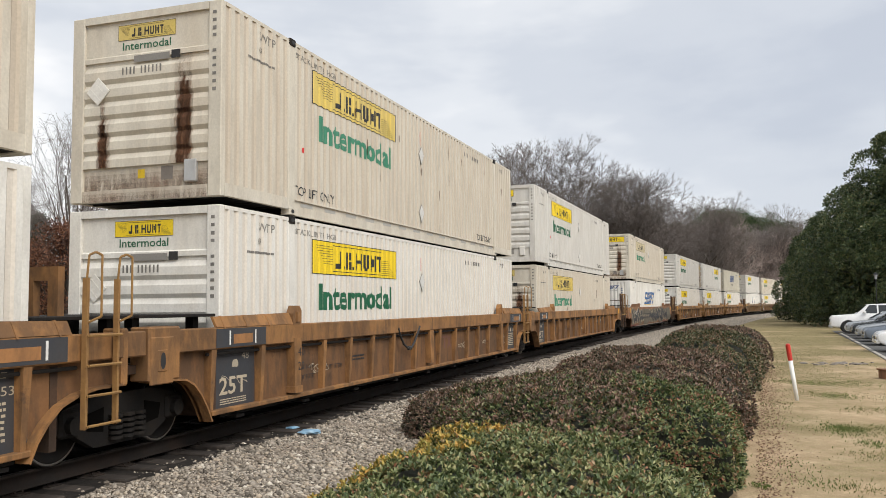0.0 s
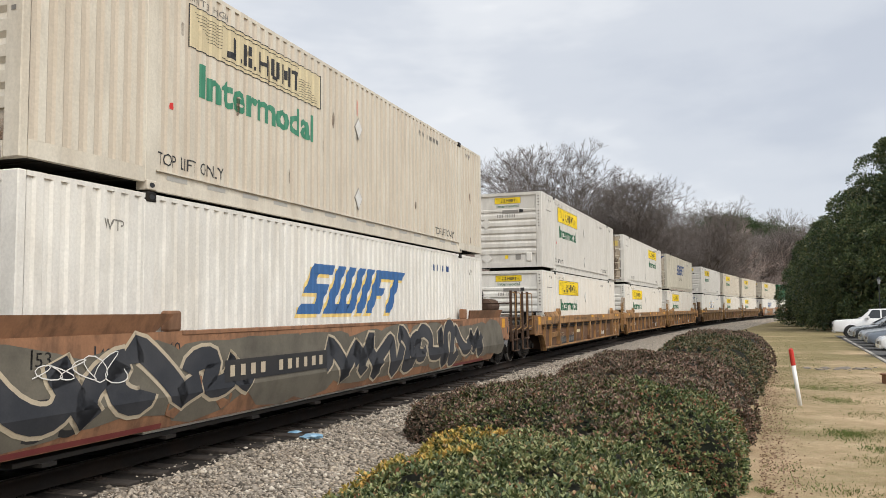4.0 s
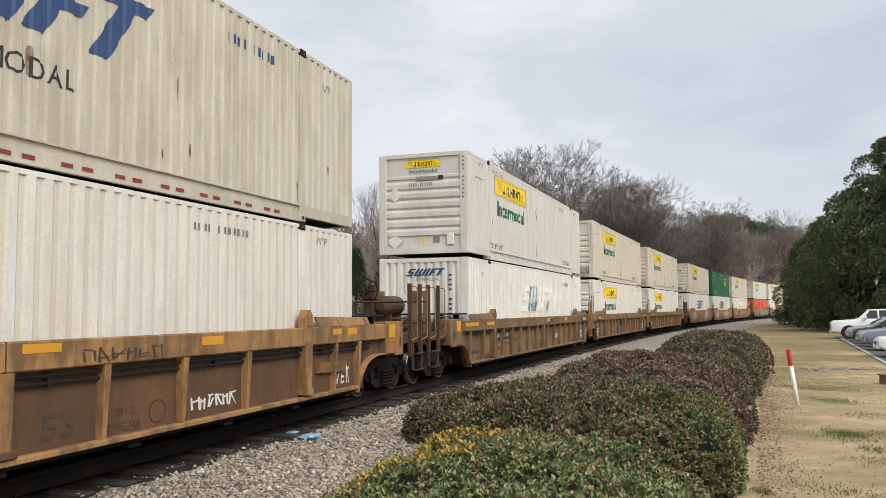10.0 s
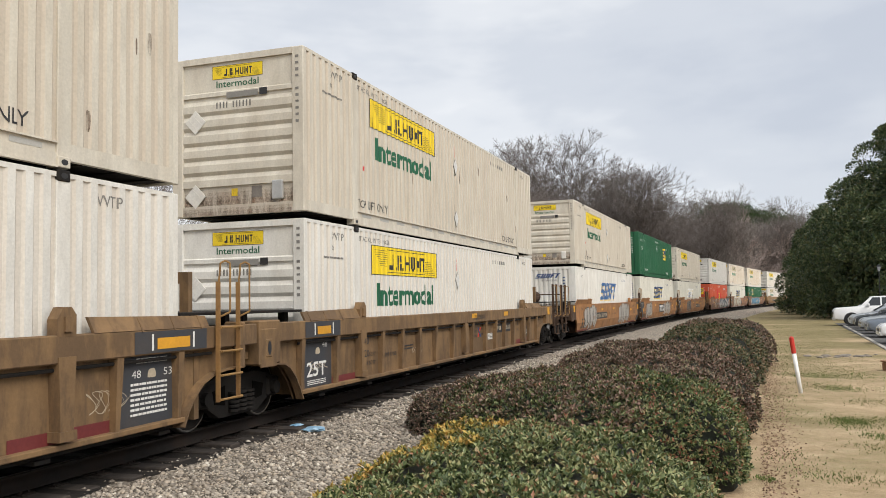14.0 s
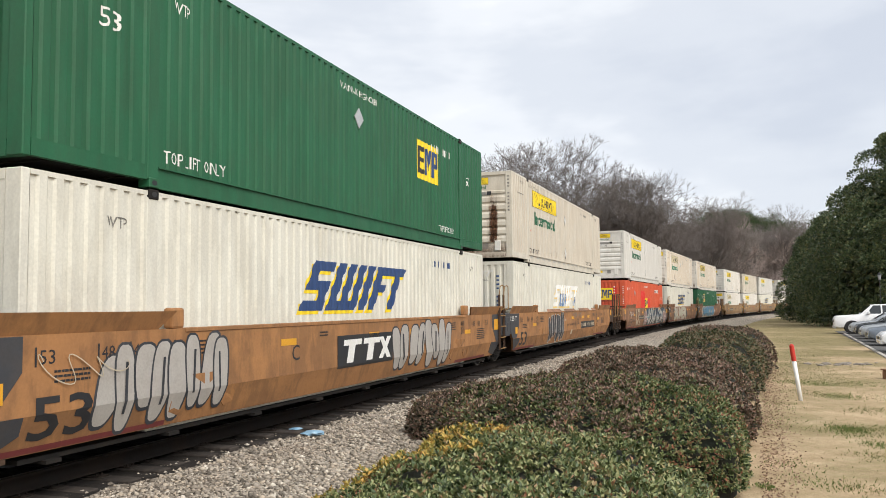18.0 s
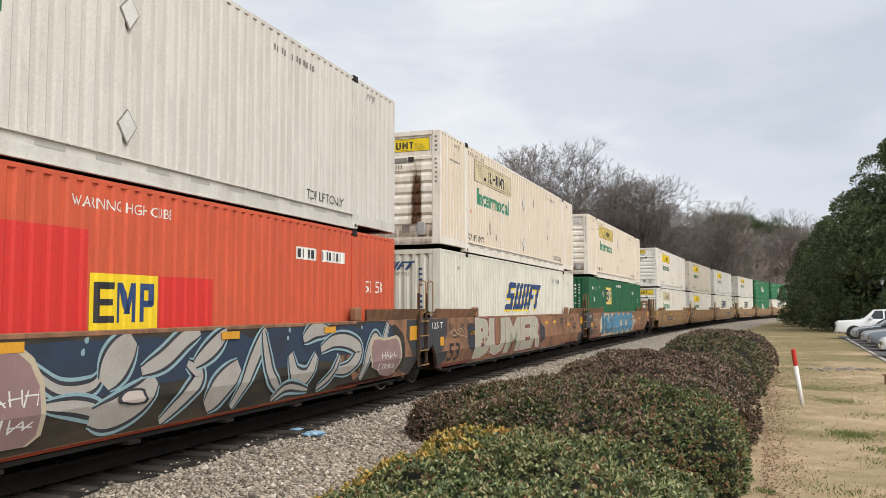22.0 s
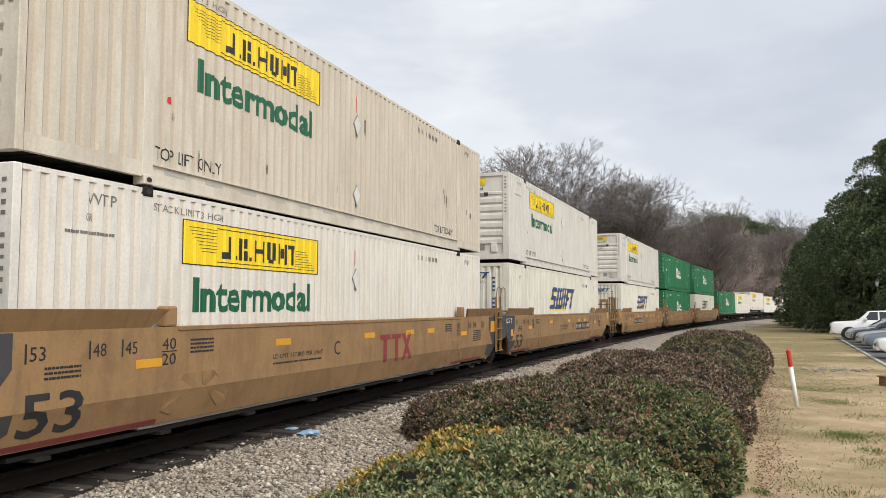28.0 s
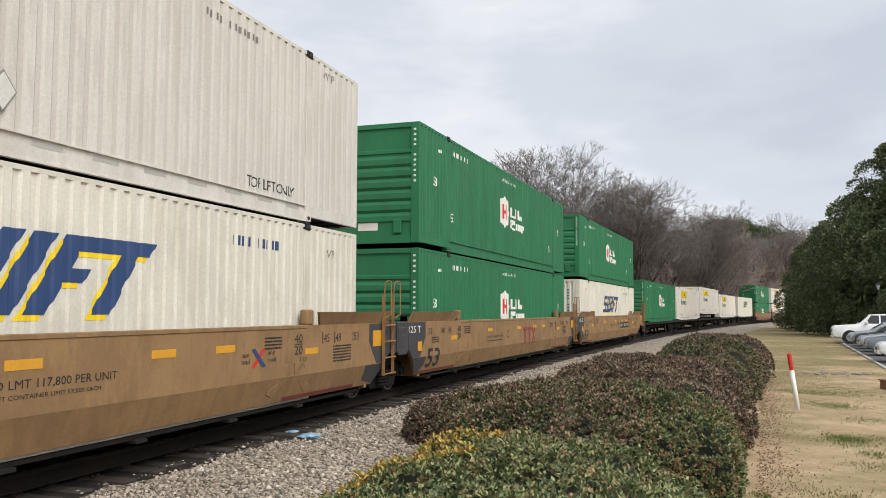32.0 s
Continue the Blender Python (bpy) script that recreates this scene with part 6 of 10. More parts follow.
        if style in ("brown_black", "ochre"):
            for how, (u, w, c0, c1) in zip(ends, ((-0.4, 1.15, -0.38, 0.86), (14.86, 1.22, 15.05, 16.45))):
                if how == "couple":
                    continue
                q = hang("black_panel", art(("black_panel", u), M["slate"], [(quad_2d(), u, u + w, 0.42, 1.225, 0.005)], wavy=False, face=web), ob, "slate panel with white figures")
                jobs = [(words_2d("125T", 0.015), u + 0.14, u + 0.95, 0.6, 0.84, 0.009), (words_2d("48"), u + 0.82, u + 1.0, 1.06, 1.16, 0.009), (bars_2d(3, 12, 2), u + 0.3, u + 0.95, 0.46, 0.55, 0.009), (bars_2d(1, 8, 5), u + 0.2, u + 0.6, 1.14, 1.17, 0.009)] if u < 5 else \
                    [(words_2d("48"), u + 0.3, u + 0.46, 0.97, 1.06, 0.009), (words_2d("53"), u + 0.88, u + 1.04, 0.97, 1.06, 0.009), (bars_2d(2, 9, 6), u + 0.38, u + 0.95, 1.12, 1.2, 0.009), (bars_2d(7, 9, 8), u + 0.28, u + 0.95, 0.52, 0.92, 0.009)]
                hang("panel_lettering", art(("panel_lettering", u), M["spraycream" if style == "brown_black" else "chalk"], jobs, wavy=False, face=web), q, "white figures")
                hang("round_seal", art(("round_seal", u), M["spraycream"], [(bubble_2d(3, 1.0, 14), u + 0.58, u + 0.74, 0.94, 1.08, 0.008)], wavy=False, face=web), q, "round pale seal")
                hang("chord_band", art(("chord_band", u), M["slate"], [(quad_2d(), c0, c1, 1.25, 1.5, 0.004)], wavy=False, face=OUT), ob, "slate band on the chord")
                hang("chord_tick", art(("chord_tick", u), M["chalk"], [(quad_2d(), c0 + 0.3, c0 + 0.335, 1.28, 1.47, 0.007), (quad_2d(), c1 - 0.3, c1 - 0.265, 1.28, 1.47, 0.007)], wavy=False, face=OUT), ob)
                hang("orange_sticker", art(("orange_band", u), M["yellow" if style == "ochre" else "orange"], [(quad_2d(), c0 + 0.4, c1 - 0.36, 1.29, 1.42, 0.008)], wavy=False, face=OUT), ob, "orange band between white ticks")
            if ends[0] == "couple":
                number_panel(2.12, 3.8, 0.9, 1.16, web, ob, style)
                hang("web_figures", art("couple_near", ink, [(words_2d("48"), 0.34, 0.52, 1.0, 1.12, 0.006), (words_2d("45"), 1.1, 1.28, 1.02, 1.14, 0.006), (bars_2d(2, 6, 5), 0.0, 0.5, 0.6, 0.7, 0.006)], wavy=False, face=web), ob, "black figures on the web")
                [hang("orange_sticker", art(("couple_band", a), M["yellow"], [(quad_2d(), a, b, 1.36, 1.45, 0.006)], wavy=False, face=OUT), ob, "orange strip on the chord") for a, b in ((-0.9, 0.2), (1.0, 1.7))]
            if ends[1] == "couple":
                number_panel(11.0, 12.7, 0.86, 1.12, web, ob, style)
                hang("web_figures", art("couple_far", ink, [(words_2d("53", 0.012), 14.42, 14.78, 0.66, 1.0, 0.006), (words_2d("20"), 13.5, 13.7, 0.98, 1.1, 0.006), (words_2d("40"), 13.5, 13.7, 0.82, 0.94, 0.006)], wavy=False, face=web), ob, "black figures on the web")
            if style == "ochre":
                hang("warning_strip", art("ochre_strip", M["deepred"], [(quad_2d(), 0.76, 1.86, 0.43, 0.54, 0.006), (quad_2d(), 13.4, 14.8, 0.43, 0.56, 0.006)], wavy=False, face=web), ob, "dark red strip along the foot")
                if letter == "C":
                    hang("brand_mark", art("ttx_ochre", M["logored"], [(blocks_2d([(0, 0.36, 0.78, 1), (0.1, 0.22, 0, 0.78), (0.38, 0.72, 0.78, 1), (0.5, 0.62, 0, 0.78)]), 8.3, 10.7, 0.58, 1.14, 0.006), (blocks_2d([(0.7, 0.78, 0, 1)], 0.2), 8.3, 10.7, 0.58, 1.14, 0.0065), (blocks_2d([(0.9, 0.98, 0, 1)], -0.2), 8.3, 10.7, 0.58, 1.14, 0.007)], wavy=False, face=web), ob, "faded dark red block mark")
        else:
            hang("chord_lettering", art("chord_lettering", ink, [(words_2d("53"), -0.5, -0.34, 1.25, 1.35, 0.004), (words_2d("48"), 0.3, 0.46, 1.25, 1.35, 0.004), (words_2d("45"), 0.74, 0.9, 1.25, 1.35, 0.004),
                 (words_2d("40/20"), 1.3, 1.66, 1.25, 1.33, 0.004), (words_2d("52,900 LBS MAX GROSS WT FOR 20 FT CONTAINER"), 4.36, 7.1, 1.33, 1.42, 0.004), (bars_2d(2, 9, 4), 2.0, 2.7, 1.42, 1.48, 0.004), (ring_2d(0.06), 3.62, 3.76, 1.34, 1.46, 0.004)],
                 wavy=False, face=OUT), ob, "black stencilled figures on the chord")
            def spray(name, key, mat, jobs, where, label):
                return hang(name, art((name, key, letter), M[mat], jobs, wavy=False, face=where), ob, label)
            for u in (-0.27, 0.51, 1.03, 1.7):
                hang("chord_band", art(("plain_band", u), M["ink"], [(quad_2d(), u - 0.02, u + 0.02, 1.235, 1.51, 0.004)], wavy=False, face=OUT), ob, "narrow black band across the chord")
            if letter == "C":
                for a, b in ((3.8, 4.9), (5.04, 6.32)):
                    panel = spray("mark_panel", a, "faintink", [(quad_2d(), a, b, 0.43, 0.83, 0.004)], web, "dull dark painted panel")
                    strokes = [(0.22, 0.95, 0.7, 0.88), (0.48, 0.7, 0.14, 0.7)] if a < 5 else [(0.0, 0.28, 0.7, 0.88), (0.0, 0.1, 0.14, 0.7)]
                    hang("brand_mark", art(("dark_mark", a), M["web"], [(blocks_2d(strokes, 0.06), a, b, 0.43, 0.83, 0.007)] + ([(blocks_2d([(0.5, 0.66, 0.14, 0.88)], 0.2), a, b, 0.43, 0.83, 0.0075), (blocks_2d([(0.66, 0.82, 0.14, 0.88)], -0.2), a, b, 0.43, 0.83, 0.008)] if a > 5 else []), wavy=False, face=web), panel, "worn brown block mark")
                spray("large_number", 0, "faintink", [(words_2d("53", 0.01), 2.48, 2.95, 0.44, 0.7, 0.005)], web, "worn black figures")
                spray("unit_letter", 0, "ink", [(words_2d("C"), 1.74, 1.88, 0.86, 1.04, 0.016)], OUT, "black stencilled letter")
                spray("label_plate", 0, "chord", [(quad_2d(), 6.6, 7.35, 0.76, 0.87, 0.004)], web, "pale tan label")
                spray("white_tag", 1, "chalk", [(tag_2d(5, 6, 0.05), 2.15, 3.05, 0.74, 0.95, 0.006)], web, "white sprayed tag")
                spray("white_tag", 2, "chalk", [(tag_2d(8, 5, 0.06), 11.05, 12.15, 0.5, 0.84, 0.006)], web, "white sprayed tag")
                spray("white_tag", 3, "chalk", [(tag_2d(9, 4, 0.06), 3.68, 4.3, 1.25, 1.46, 0.006)], OUT, "white sprayed tag on the chord")
                spray("dark_tag", 4, "faintink", [(tag_2d(12, 5, 0.035), 2.1, 3.05, 1.25, 1.45, 0.004)], OUT, "thin dark sprayed tag on the chord")
                spray("dark_tag", 5, "faintink", [(tag_2d(14, 3, 0.03), 8.2, 9.2, 0.5, 0.86, 0.004)], web, "thin dark sprayed tag")
                spray("white_tag", 6, "chalk", [(tag_2d(15, 4, 0.06), -0.95, -0.45, 0.7, 0.95, 0.006)], web, "white sprayed tag")
            else:
                number_panel(2.35, 3.44, 0.43, 0.72, web, ob, style)
                number_panel(3.64, 4.9, 0.43, 0.72, web, ob, style)
                spray("large_number", 0, "faintink", [(words_2d("53", 0.01), 8.6, 9.05, 0.52, 0.78, 0.005)], web, "worn black figures")
                spray("unit_letter", 0, "ink", [(words_2d(letter), 1.74, 1.88, 0.86, 1.04, 0.016)], OUT, "black stencilled letter")
                spray("label_plate", 0, "signcream", [(quad_2d(), 5.46, 6.19, 0.8, 0.92, 0.004)], web, "pale yellow label")
                spray("stencil_lettering", 0, "faintink", [(words_2d("LD LMT PER UNIT"), 5.24, 6.26, 0.45, 0.53, 0.005), (words_2d("L 201-2"), 9.55, 10.0, 0.64, 0.72, 0.005), (words_2d("RWG33A"), 9.55, 10.1, 0.46, 0.57, 0.005)], web, "worn black stencilled lettering")
                spray("worn_ring", 0, "faintink", [(ring_2d(0.05), 10.24, 10.56, 0.48, 0.76, 0.005)], web, "worn dark ring")
                spray("white_tag", 1, "chalk", [(tag_2d(21, 6, 0.07), 11.05, 12.1, 0.52, 0.72, 0.006)], web, "white sprayed tag")
                spray("white_tag", 2, "chalk", [(tag_2d(22, 3, 0.07), 15.25, 15.85, 0.5, 0.85, 0.006)], web, "white sprayed tag")
                spray("white_tag", 3, "faint", [(tag_2d(23, 2, 0.03), 6.75, 7.15, 0.5, 0.9, 0.006)], web, "faint pale sprayed tag")
                spray("dark_tag", 4, "faintink", [(tag_2d(24, 6, 0.05), 8.95, 10.3, 1.25, 1.42, 0.004)], OUT, "dark sprayed tag on the chord")
                spray("orange_sticker", 5, "orange", [(quad_2d(), 4.3, 4.76, 1.44, 1.5, 0.005)], OUT, "dull orange strip on the chord")
            for u, w, z0, z1 in ((-0.12, 0.46, 1.38, 1.48), (8.2, 0.5, 1.4, 1.49), (11.1, 0.48, 1.36, 1.47), (14.9, 0.36, 1.38, 1.48), (15.5, 0.4, 1.36, 1.48)):
                hang("yellow_sticker", art(("chord_yellow", u), M["yellow"], [(quad_2d(), u, u + w, z0, z1, 0.004)], wavy=False, face=OUT), ob)
        if style != "plain":
            hang("web_lettering", art(("web_lettering", style), ink, [(words_2d("LD LMT 117200"), 2.92, 3.62, 0.72, 0.8, 0.005), (bars_2d(2, 7, 3), 3.95, 4.6, 0.78, 0.9, 0.005), (words_2d("IL 53' 1-3/4\""), 2.0, 2.6, 0.78, 0.86, 0.005), (words_2d("IW 8' 9-7/8\""), 2.0, 2.6, 0.62, 0.7, 0.005)], wavy=False, face=web), ob)
        if style == "brown_black" and letter == "C":
            hang("brand_mark", art("ttx_old", M["oldmark"], [(blocks_2d([(0, 0.3, 0.82, 1), (0.1, 0.2, 0, 0.82), (0.34, 0.64, 0.82, 1), (0.44, 0.54, 0, 0.82)]), 8.76, 9.72, 0.76, 1.06, 0.005), (blocks_2d([(0.66, 0.76, 0, 1)], 0.22), 8.76, 9.72, 0.76, 1.06, 0.0055), (blocks_2d([(0.9, 1.0, 0, 1)], -0.24), 8.76, 9.72, 0.76, 1.06, 0.006)], wavy=False, face=web), ob, "faded red block mark")


def graffiti(ob, what, face):
    """Sprayed shapes on a smooth side."""
    def tag(name, mat, jobs, label):
        return hang(name, art((name, what), M[mat], jobs, wavy=False, face=face), ob, label)
    r = random.Random(what)
    if what == "bumer":
        tag("spray_shadow", "spraydark", [(bubble_2d(4, 1.0, 22), 1.3, 3.2, 0.6, 1.5, 0.004), (bubble_2d(9, 1.0, 22), 7.9, 10.0, 0.5, 1.45, 0.0045)], "dark sprayed cloud")
        tag("spray_outline", "sprayred", [(words_2d("BUMER", 0.085), 2.0, 9.72, 0.41, 1.54, 0.007)], "dull red sides of large sprayed letters")
        tag("spray_rim", "spraypink", [(words_2d("BUMER", 0.06), 1.99, 9.4, 0.45, 1.53, 0.0095)], "pale rim of large sprayed letters")
        tag("spray_fill", "spraysage", [(words_2d("BUMER", 0.035), 2.05, 9.34, 0.49, 1.49, 0.012)], "pale grey-green faces of large sprayed letters")
    elif what == "boogy":
        tag("spray_ground", "spraycream", [(quad_2d(), 2.2, 10.9, 0.42, 1.53, 0.004)] + [(bubble_2d(60 + i, 1.0, 18), 1.4 + i * 8.6, 3.2 + i * 8.6, 0.42, 1.53, 0.0045) for i in range(2)], "cream sprayed ground")
        tag("spray_outline", "spraydark", [*[(bubble_2d(300 + i, 0.8, 24), 1.7 + i * 0.86, 2.95 + i * 0.86, 0.41 + 0.03 * (i % 2), 1.55, 0.0085 + 0.0002 * i) for i in range(4)], (words_2d("BOOG", 0.11), 5.35, 11.3, 0.41, 1.55, 0.0085)], "dark outline of large sprayed letters")
        tag("spray_fill", "sprayblue", [*[(bubble_2d(300 + i, 0.8, 24), 1.77 + i * 0.86, 2.88 + i * 0.86, 0.46 + 0.03 * (i % 2), 1.5, 0.0115 + 0.0002 * i) for i in range(4)], (words_2d("BOOG", 0.075), 5.45, 11.2, 0.45, 1.51, 0.0115)], "light blue fill of large sprayed letters")
        tag("spray_core", "spraydark", [(blocks_2d([(0.3, 0.42, 0, 1), (0.42, 0.7, 0.86, 1)], 0.12 * (-1) ** i), 1.95 + i * 0.86, 2.6 + i * 0.86, 0.62, 1.2, 0.0135) for i in range(4)], "thin dark strokes inside the shapes")
        tag("number_marking", "chalk", [(glyphs_2d(6, -1, 3), 11.45, 12.6, 0.9, 1.1, 0.006)], "white number bars")
    elif what == "wild":
        tag("spray_ground", "sprayumber", [(quad_2d(), 5.9, 15.3, 0.415, 1.54, 0.004)] + [(bubble_2d(70 + i, 1.0, 18), 5.2 + i * 9.4, 6.9 + i * 9.4, 0.43, 1.53, 0.0045) for i in (0, 1)], "dark sprayed ground")
        tag("spray_upper", "spraynavy", [(bubble_2d(40 + i, 1.0, 20), 5.8 + i * 1.3, 8.0 + i * 1.3, 0.85, 1.53, 0.0055 + 0.0002 * i) for i in range(7)], "navy sprayed cloud")
        strokes = [((6.3, 1.3), (6.75, 1.0), (7.2, 0.98), (7.4, 1.12), 0.09), ((6.6, 0.84), (7.0, 0.8), (7.3, 0.72), (7.5, 0.6), 0.13), ((7.4, 0.98), (7.6, 1.22), (7.85, 1.46), 0.4),
                   ((7.24, 0.66), (7.6, 0.66), (8.0, 0.78), (8.25, 0.98), 0.34), ((8.0, 1.08), (8.4, 1.2), (8.8, 1.42), (9.1, 1.5), 0.2), ((8.46, 0.45), (8.85, 0.72), (9.1, 0.95), (8.85, 1.12), 0.17),
                   ((9.0, 1.1), (9.4, 1.3), (9.7, 1.49), 0.2), ((9.35, 0.52), (9.55, 0.72), (10.0, 1.02), 0.38), ((9.95, 0.46), (10.3, 0.98), (10.55, 1.3), (10.68, 1.49), 0.2),
                   ((10.62, 1.46), (10.72, 1.1), (10.85, 0.82), (11.2, 0.56), 0.15), ((11.4, 1.1), (11.56, 0.78), (11.95, 0.72), (12.25, 1.04), 0.24), ((11.8, 1.3), (12.2, 1.44), (12.7, 1.42), 0.22),
                   ((11.0, 0.44), (11.4, 0.6), (12.1, 0.5), 0.08), ((12.4, 1.12), (12.9, 1.24), (13.5, 1.2), (13.9, 1.02), (13.5, 0.76), (12.9, 0.74), 0.22), ((12.4, 0.48), (12.8, 0.66), (13.1, 0.98), 0.09),
                   ((14.1, 0.5), (14.3, 0.95), (14.6, 1.22), (14.95, 1.08), (15.25, 1.48), 0.2)]
        for name, mat, grow, lift, label in (("spray_outline", "spraycyan", 0.17, 0.0, "pale cyan outlines of sprayed forms"), ("spray_edge", "spraydark", 0.09, 0.0003, "black edges of sprayed forms"), ("spray_fill", "spraysilver", 0.0, 0.0006, "silver fill of sprayed forms")):
            tag(name, mat, [(brush_2d(q[:-1], q[-1] + grow), 0, 1, 0, 1, 0.007 + 0.001 * k + lift) for k, q in enumerate(strokes)], label)
        tag("spray_core", "spraydark", [(bubble_2d(12, 1.0, 16), 7.6, 8.15, 0.7, 0.92, 0.0245)], "dark edge of a pink lozenge")
        tag("spray_lozenge", "spraypink", [(bubble_2d(12, 1.0, 16), 7.66, 8.09, 0.73, 0.89, 0.0255)], "pink lozenge")
        tag("spray_dots", "spraycyan", [(bubble_2d(k, 1.0, 10), u, u + 0.07, z, z + 0.08, 0.0075) for k, (u, z) in enumerate(((7.05, 1.3), (7.1, 1.42), (6.95, 0.9), (9.3, 0.62), (11.3, 1.3), (11.35, 1.42), (13.0, 0.95), (14.0, 1.4)))], "pale cyan dots")
        tag("spray_rim", "spraycream", [(bubble_2d(95, 1.0, 18), 5.24, 6.78, 0.41, 1.42, 0.0265), (bubble_2d(96, 1.0, 18), 14.35, 16.06, 0.42, 1.36, 0.0265)], "cream rims of pink patches")
        tag("spray_pink", "sprayrose", [(bubble_2d(95, 1.0, 18), 5.3, 6.7, 0.42, 1.36, 0.028), (bubble_2d(96, 1.0, 18), 14.43, 15.98, 0.43, 1.3, 0.028)], "dull pink sprayed patches")
        tag("white_tag", "chalk", [(tag_2d(31, 4, 0.05), 5.75, 6.5, 0.86, 1.04, 0.0295), (tag_2d(32, 4, 0.05), 5.75, 6.5, 0.62, 0.78, 0.0295), (tag_2d(33, 4, 0.05), 14.9, 15.7, 0.8, 0.95, 0.0295), (tag_2d(34, 5, 0.05), 14.8, 15.7, 0.6, 0.74, 0.0295)], "thin white strokes on the patches")
        for u, w in ((5.7, 0.6), (9.55, 0.42), (12.5, 0.42)):
            hang("yellow_sticker", art(("wild_yellow", u), M["yellow"], [(quad_2d(), u, u + w, 1.38, 1.48, 0.031)], wavy=False, face=face), ob)
        tag("pale_tag", "spraycream", [(tag_2d(35, 8, 0.05), 2.3, 4.2, 0.5, 0.7, 0.005)], "pale sprayed tag")
        tag("dark_tag", "spraydark", [(tag_2d(36, 4, 0.05), 0.95, 1.9, 0.98, 1.18, 0.005), (tag_2d(37, 5, 0.05), 0.95, 2.0, 0.72, 0.92, 0.005)], "dark sprayed tag")
        tag("spray_cream", "spraycream", [(blocks_2d([(0.0, 0.3, 0.0, 0.2), (0.0, 0.08, 0, 1), (0.35, 0.43, 0, 1), (0.35, 0.6, 0.8, 1), (0.7, 0.8, 0, 1)]), 2.4, 4.2, 0.62, 1.5, 0.004)], "cream sprayed strokes")
        number_panel(3.4, 6.0, 0.86, 1.08, face + 0.004, ob, "redbrown")
    elif what == "camo":
        tag("spray_ground", "sprayolive", [(bubble_2d(i + 50, 1.0, 18), -1.2 + i * 1.5, 1.3 + i * 1.5, 0.42, 1.53, 0.004 + 0.0003 * i) for i in range(12)], "grey-olive sprayed ground")
        forms = [(220 + i, -1.0 + i * 1.15, 0.6 + i * 1.15, 0.0003 * i) for i in range(14) if not 3 < i < 6]
        tag("spray_edge", "spraycream", [(scribble_2d(k, 1 + k % 2, 0.18, 1.4), a, b, 0.44, 1.5, 0.008 + l) for k, a, b, l in forms], "cream edges of sprayed forms")
        tag("spray_fill", "spraydark", [(scribble_2d(k, 1 + k % 2, 0.135, 1.4), a, b, 0.44, 1.5, 0.0125 + l) for k, a, b, l in forms], "dark grey fill of sprayed forms")
        number_panel(3.25, 6.2, 0.85, 1.14, face + 0.012, ob, "graffiti")
    elif what.startswith("throw"):
        dark = what == "throw_dark"
        u0, u1 = {"throw_a": (9.64, 13.15), "throw_b": (8.95, 12.67), "throw_c": (0.81, 3.3), "throw_d": (0.55, 3.35), "throw_dark": (3.8, 6.4)}[what]
        q = random.Random(what + "x")
        # swollen upright strokes in pairs, one pair to a letter
        n = 8
        w = (u1 - u0) / n
        jobs = []
        for i in range(n):
            foot, head = q.uniform(0.43, 0.58) + (0.1 if i % 3 == 2 else 0), q.uniform(1.38, 1.52) - (0.12 if i == 0 else 0)
            a = u0 + i * w - w * q.uniform(0.05, 0.3)
            jobs.append((capsule_2d(q.uniform(-0.25, 0.45), q.uniform(0.55, 0.85)), max(a, u0), min(a + w * q.uniform(1.35, 1.7), u1), foot, head, 0.004 + 0.0012 * i))
        outline = [(c, a - 0.045, b + 0.045, z0 - 0.04, z1 + 0.03, k) for c, a, b, z0, z1, k in jobs]
        tag("spray_outline", "spraysilver" if dark else "spraydark", outline, "pale outline of sprayed letters" if dark else "black outline of sprayed letters")
        tag("spray_fill", "spraydark" if dark else "spraysilver", [(c, a, b, z0, z1, k + 0.0006) for c, a, b, z0, z1, k in jobs], "black swollen sprayed letters" if dark else "silver swollen sprayed letters")
        top = 0.004 + 0.0012 * n
        tag("spray_strokes", "spraysilver" if dark else "spraydark", [(blocks_2d([(0.44, 0.54, 0.2, 0.8)], q.uniform(-0.2, 0.3)), a, b, z0, z1, top) for c, a, b, z0, z1, k in jobs[1::2]], "thin strokes inside the letters")
        if what == "throw_c":
            panel = tag("mark_panel", "black", [(quad_2d(), 6.55, 9.0, 0.74, 1.3, 0.004)], "black painted panel")
            hang("brand_mark", art("ttx_white", M["chalk"], [(blocks_2d([(0.04, 0.34, 0.68, 0.86), (0.13, 0.24, 0.14, 0.68), (0.38, 0.68, 0.68, 0.86), (0.47, 0.58, 0.14, 0.68)], 0.08), 6.55, 9.0, 0.74, 1.3, 0.007),
                 (blocks_2d([(0.68, 0.76, 0.14, 0.86)], 0.24), 6.55, 9.0, 0.74, 1.3, 0.0075), (blocks_2d([(0.9, 0.98, 0.14, 0.86)], -0.2), 6.55, 9.0, 0.74, 1.3, 0.008)], wavy=False, face=face), panel, "white block mark")
        if what == "throw_d":
            number_panel(3.3, 6.2, 0.84, 1.14, face, ob, "orange")
        if what == "throw_dark":
            number_panel(9.75, 12.9, 0.8, 1.08, face, ob, "orange")
            tag("sprayed_words", "faint", [(words_2d("DEATH IS"), 8.25, 9.95, 1.27, 1.47, 0.004)], "thin grey sprayed capitals")
            tag("plate_ring", "ink", [(ring_2d(0.06), 8.5, 8.78, 0.86, 1.1, 0.004), (bars_2d(3, 3, 2), 8.56, 8.72, 0.91, 1.05, 0.004)], "black ring with small print")
            tag("tape_patch", "spraycream", [(quad_2d(), 7.72, 7.98, 0.62, 0.8, 0.004)], "pale tape patch")
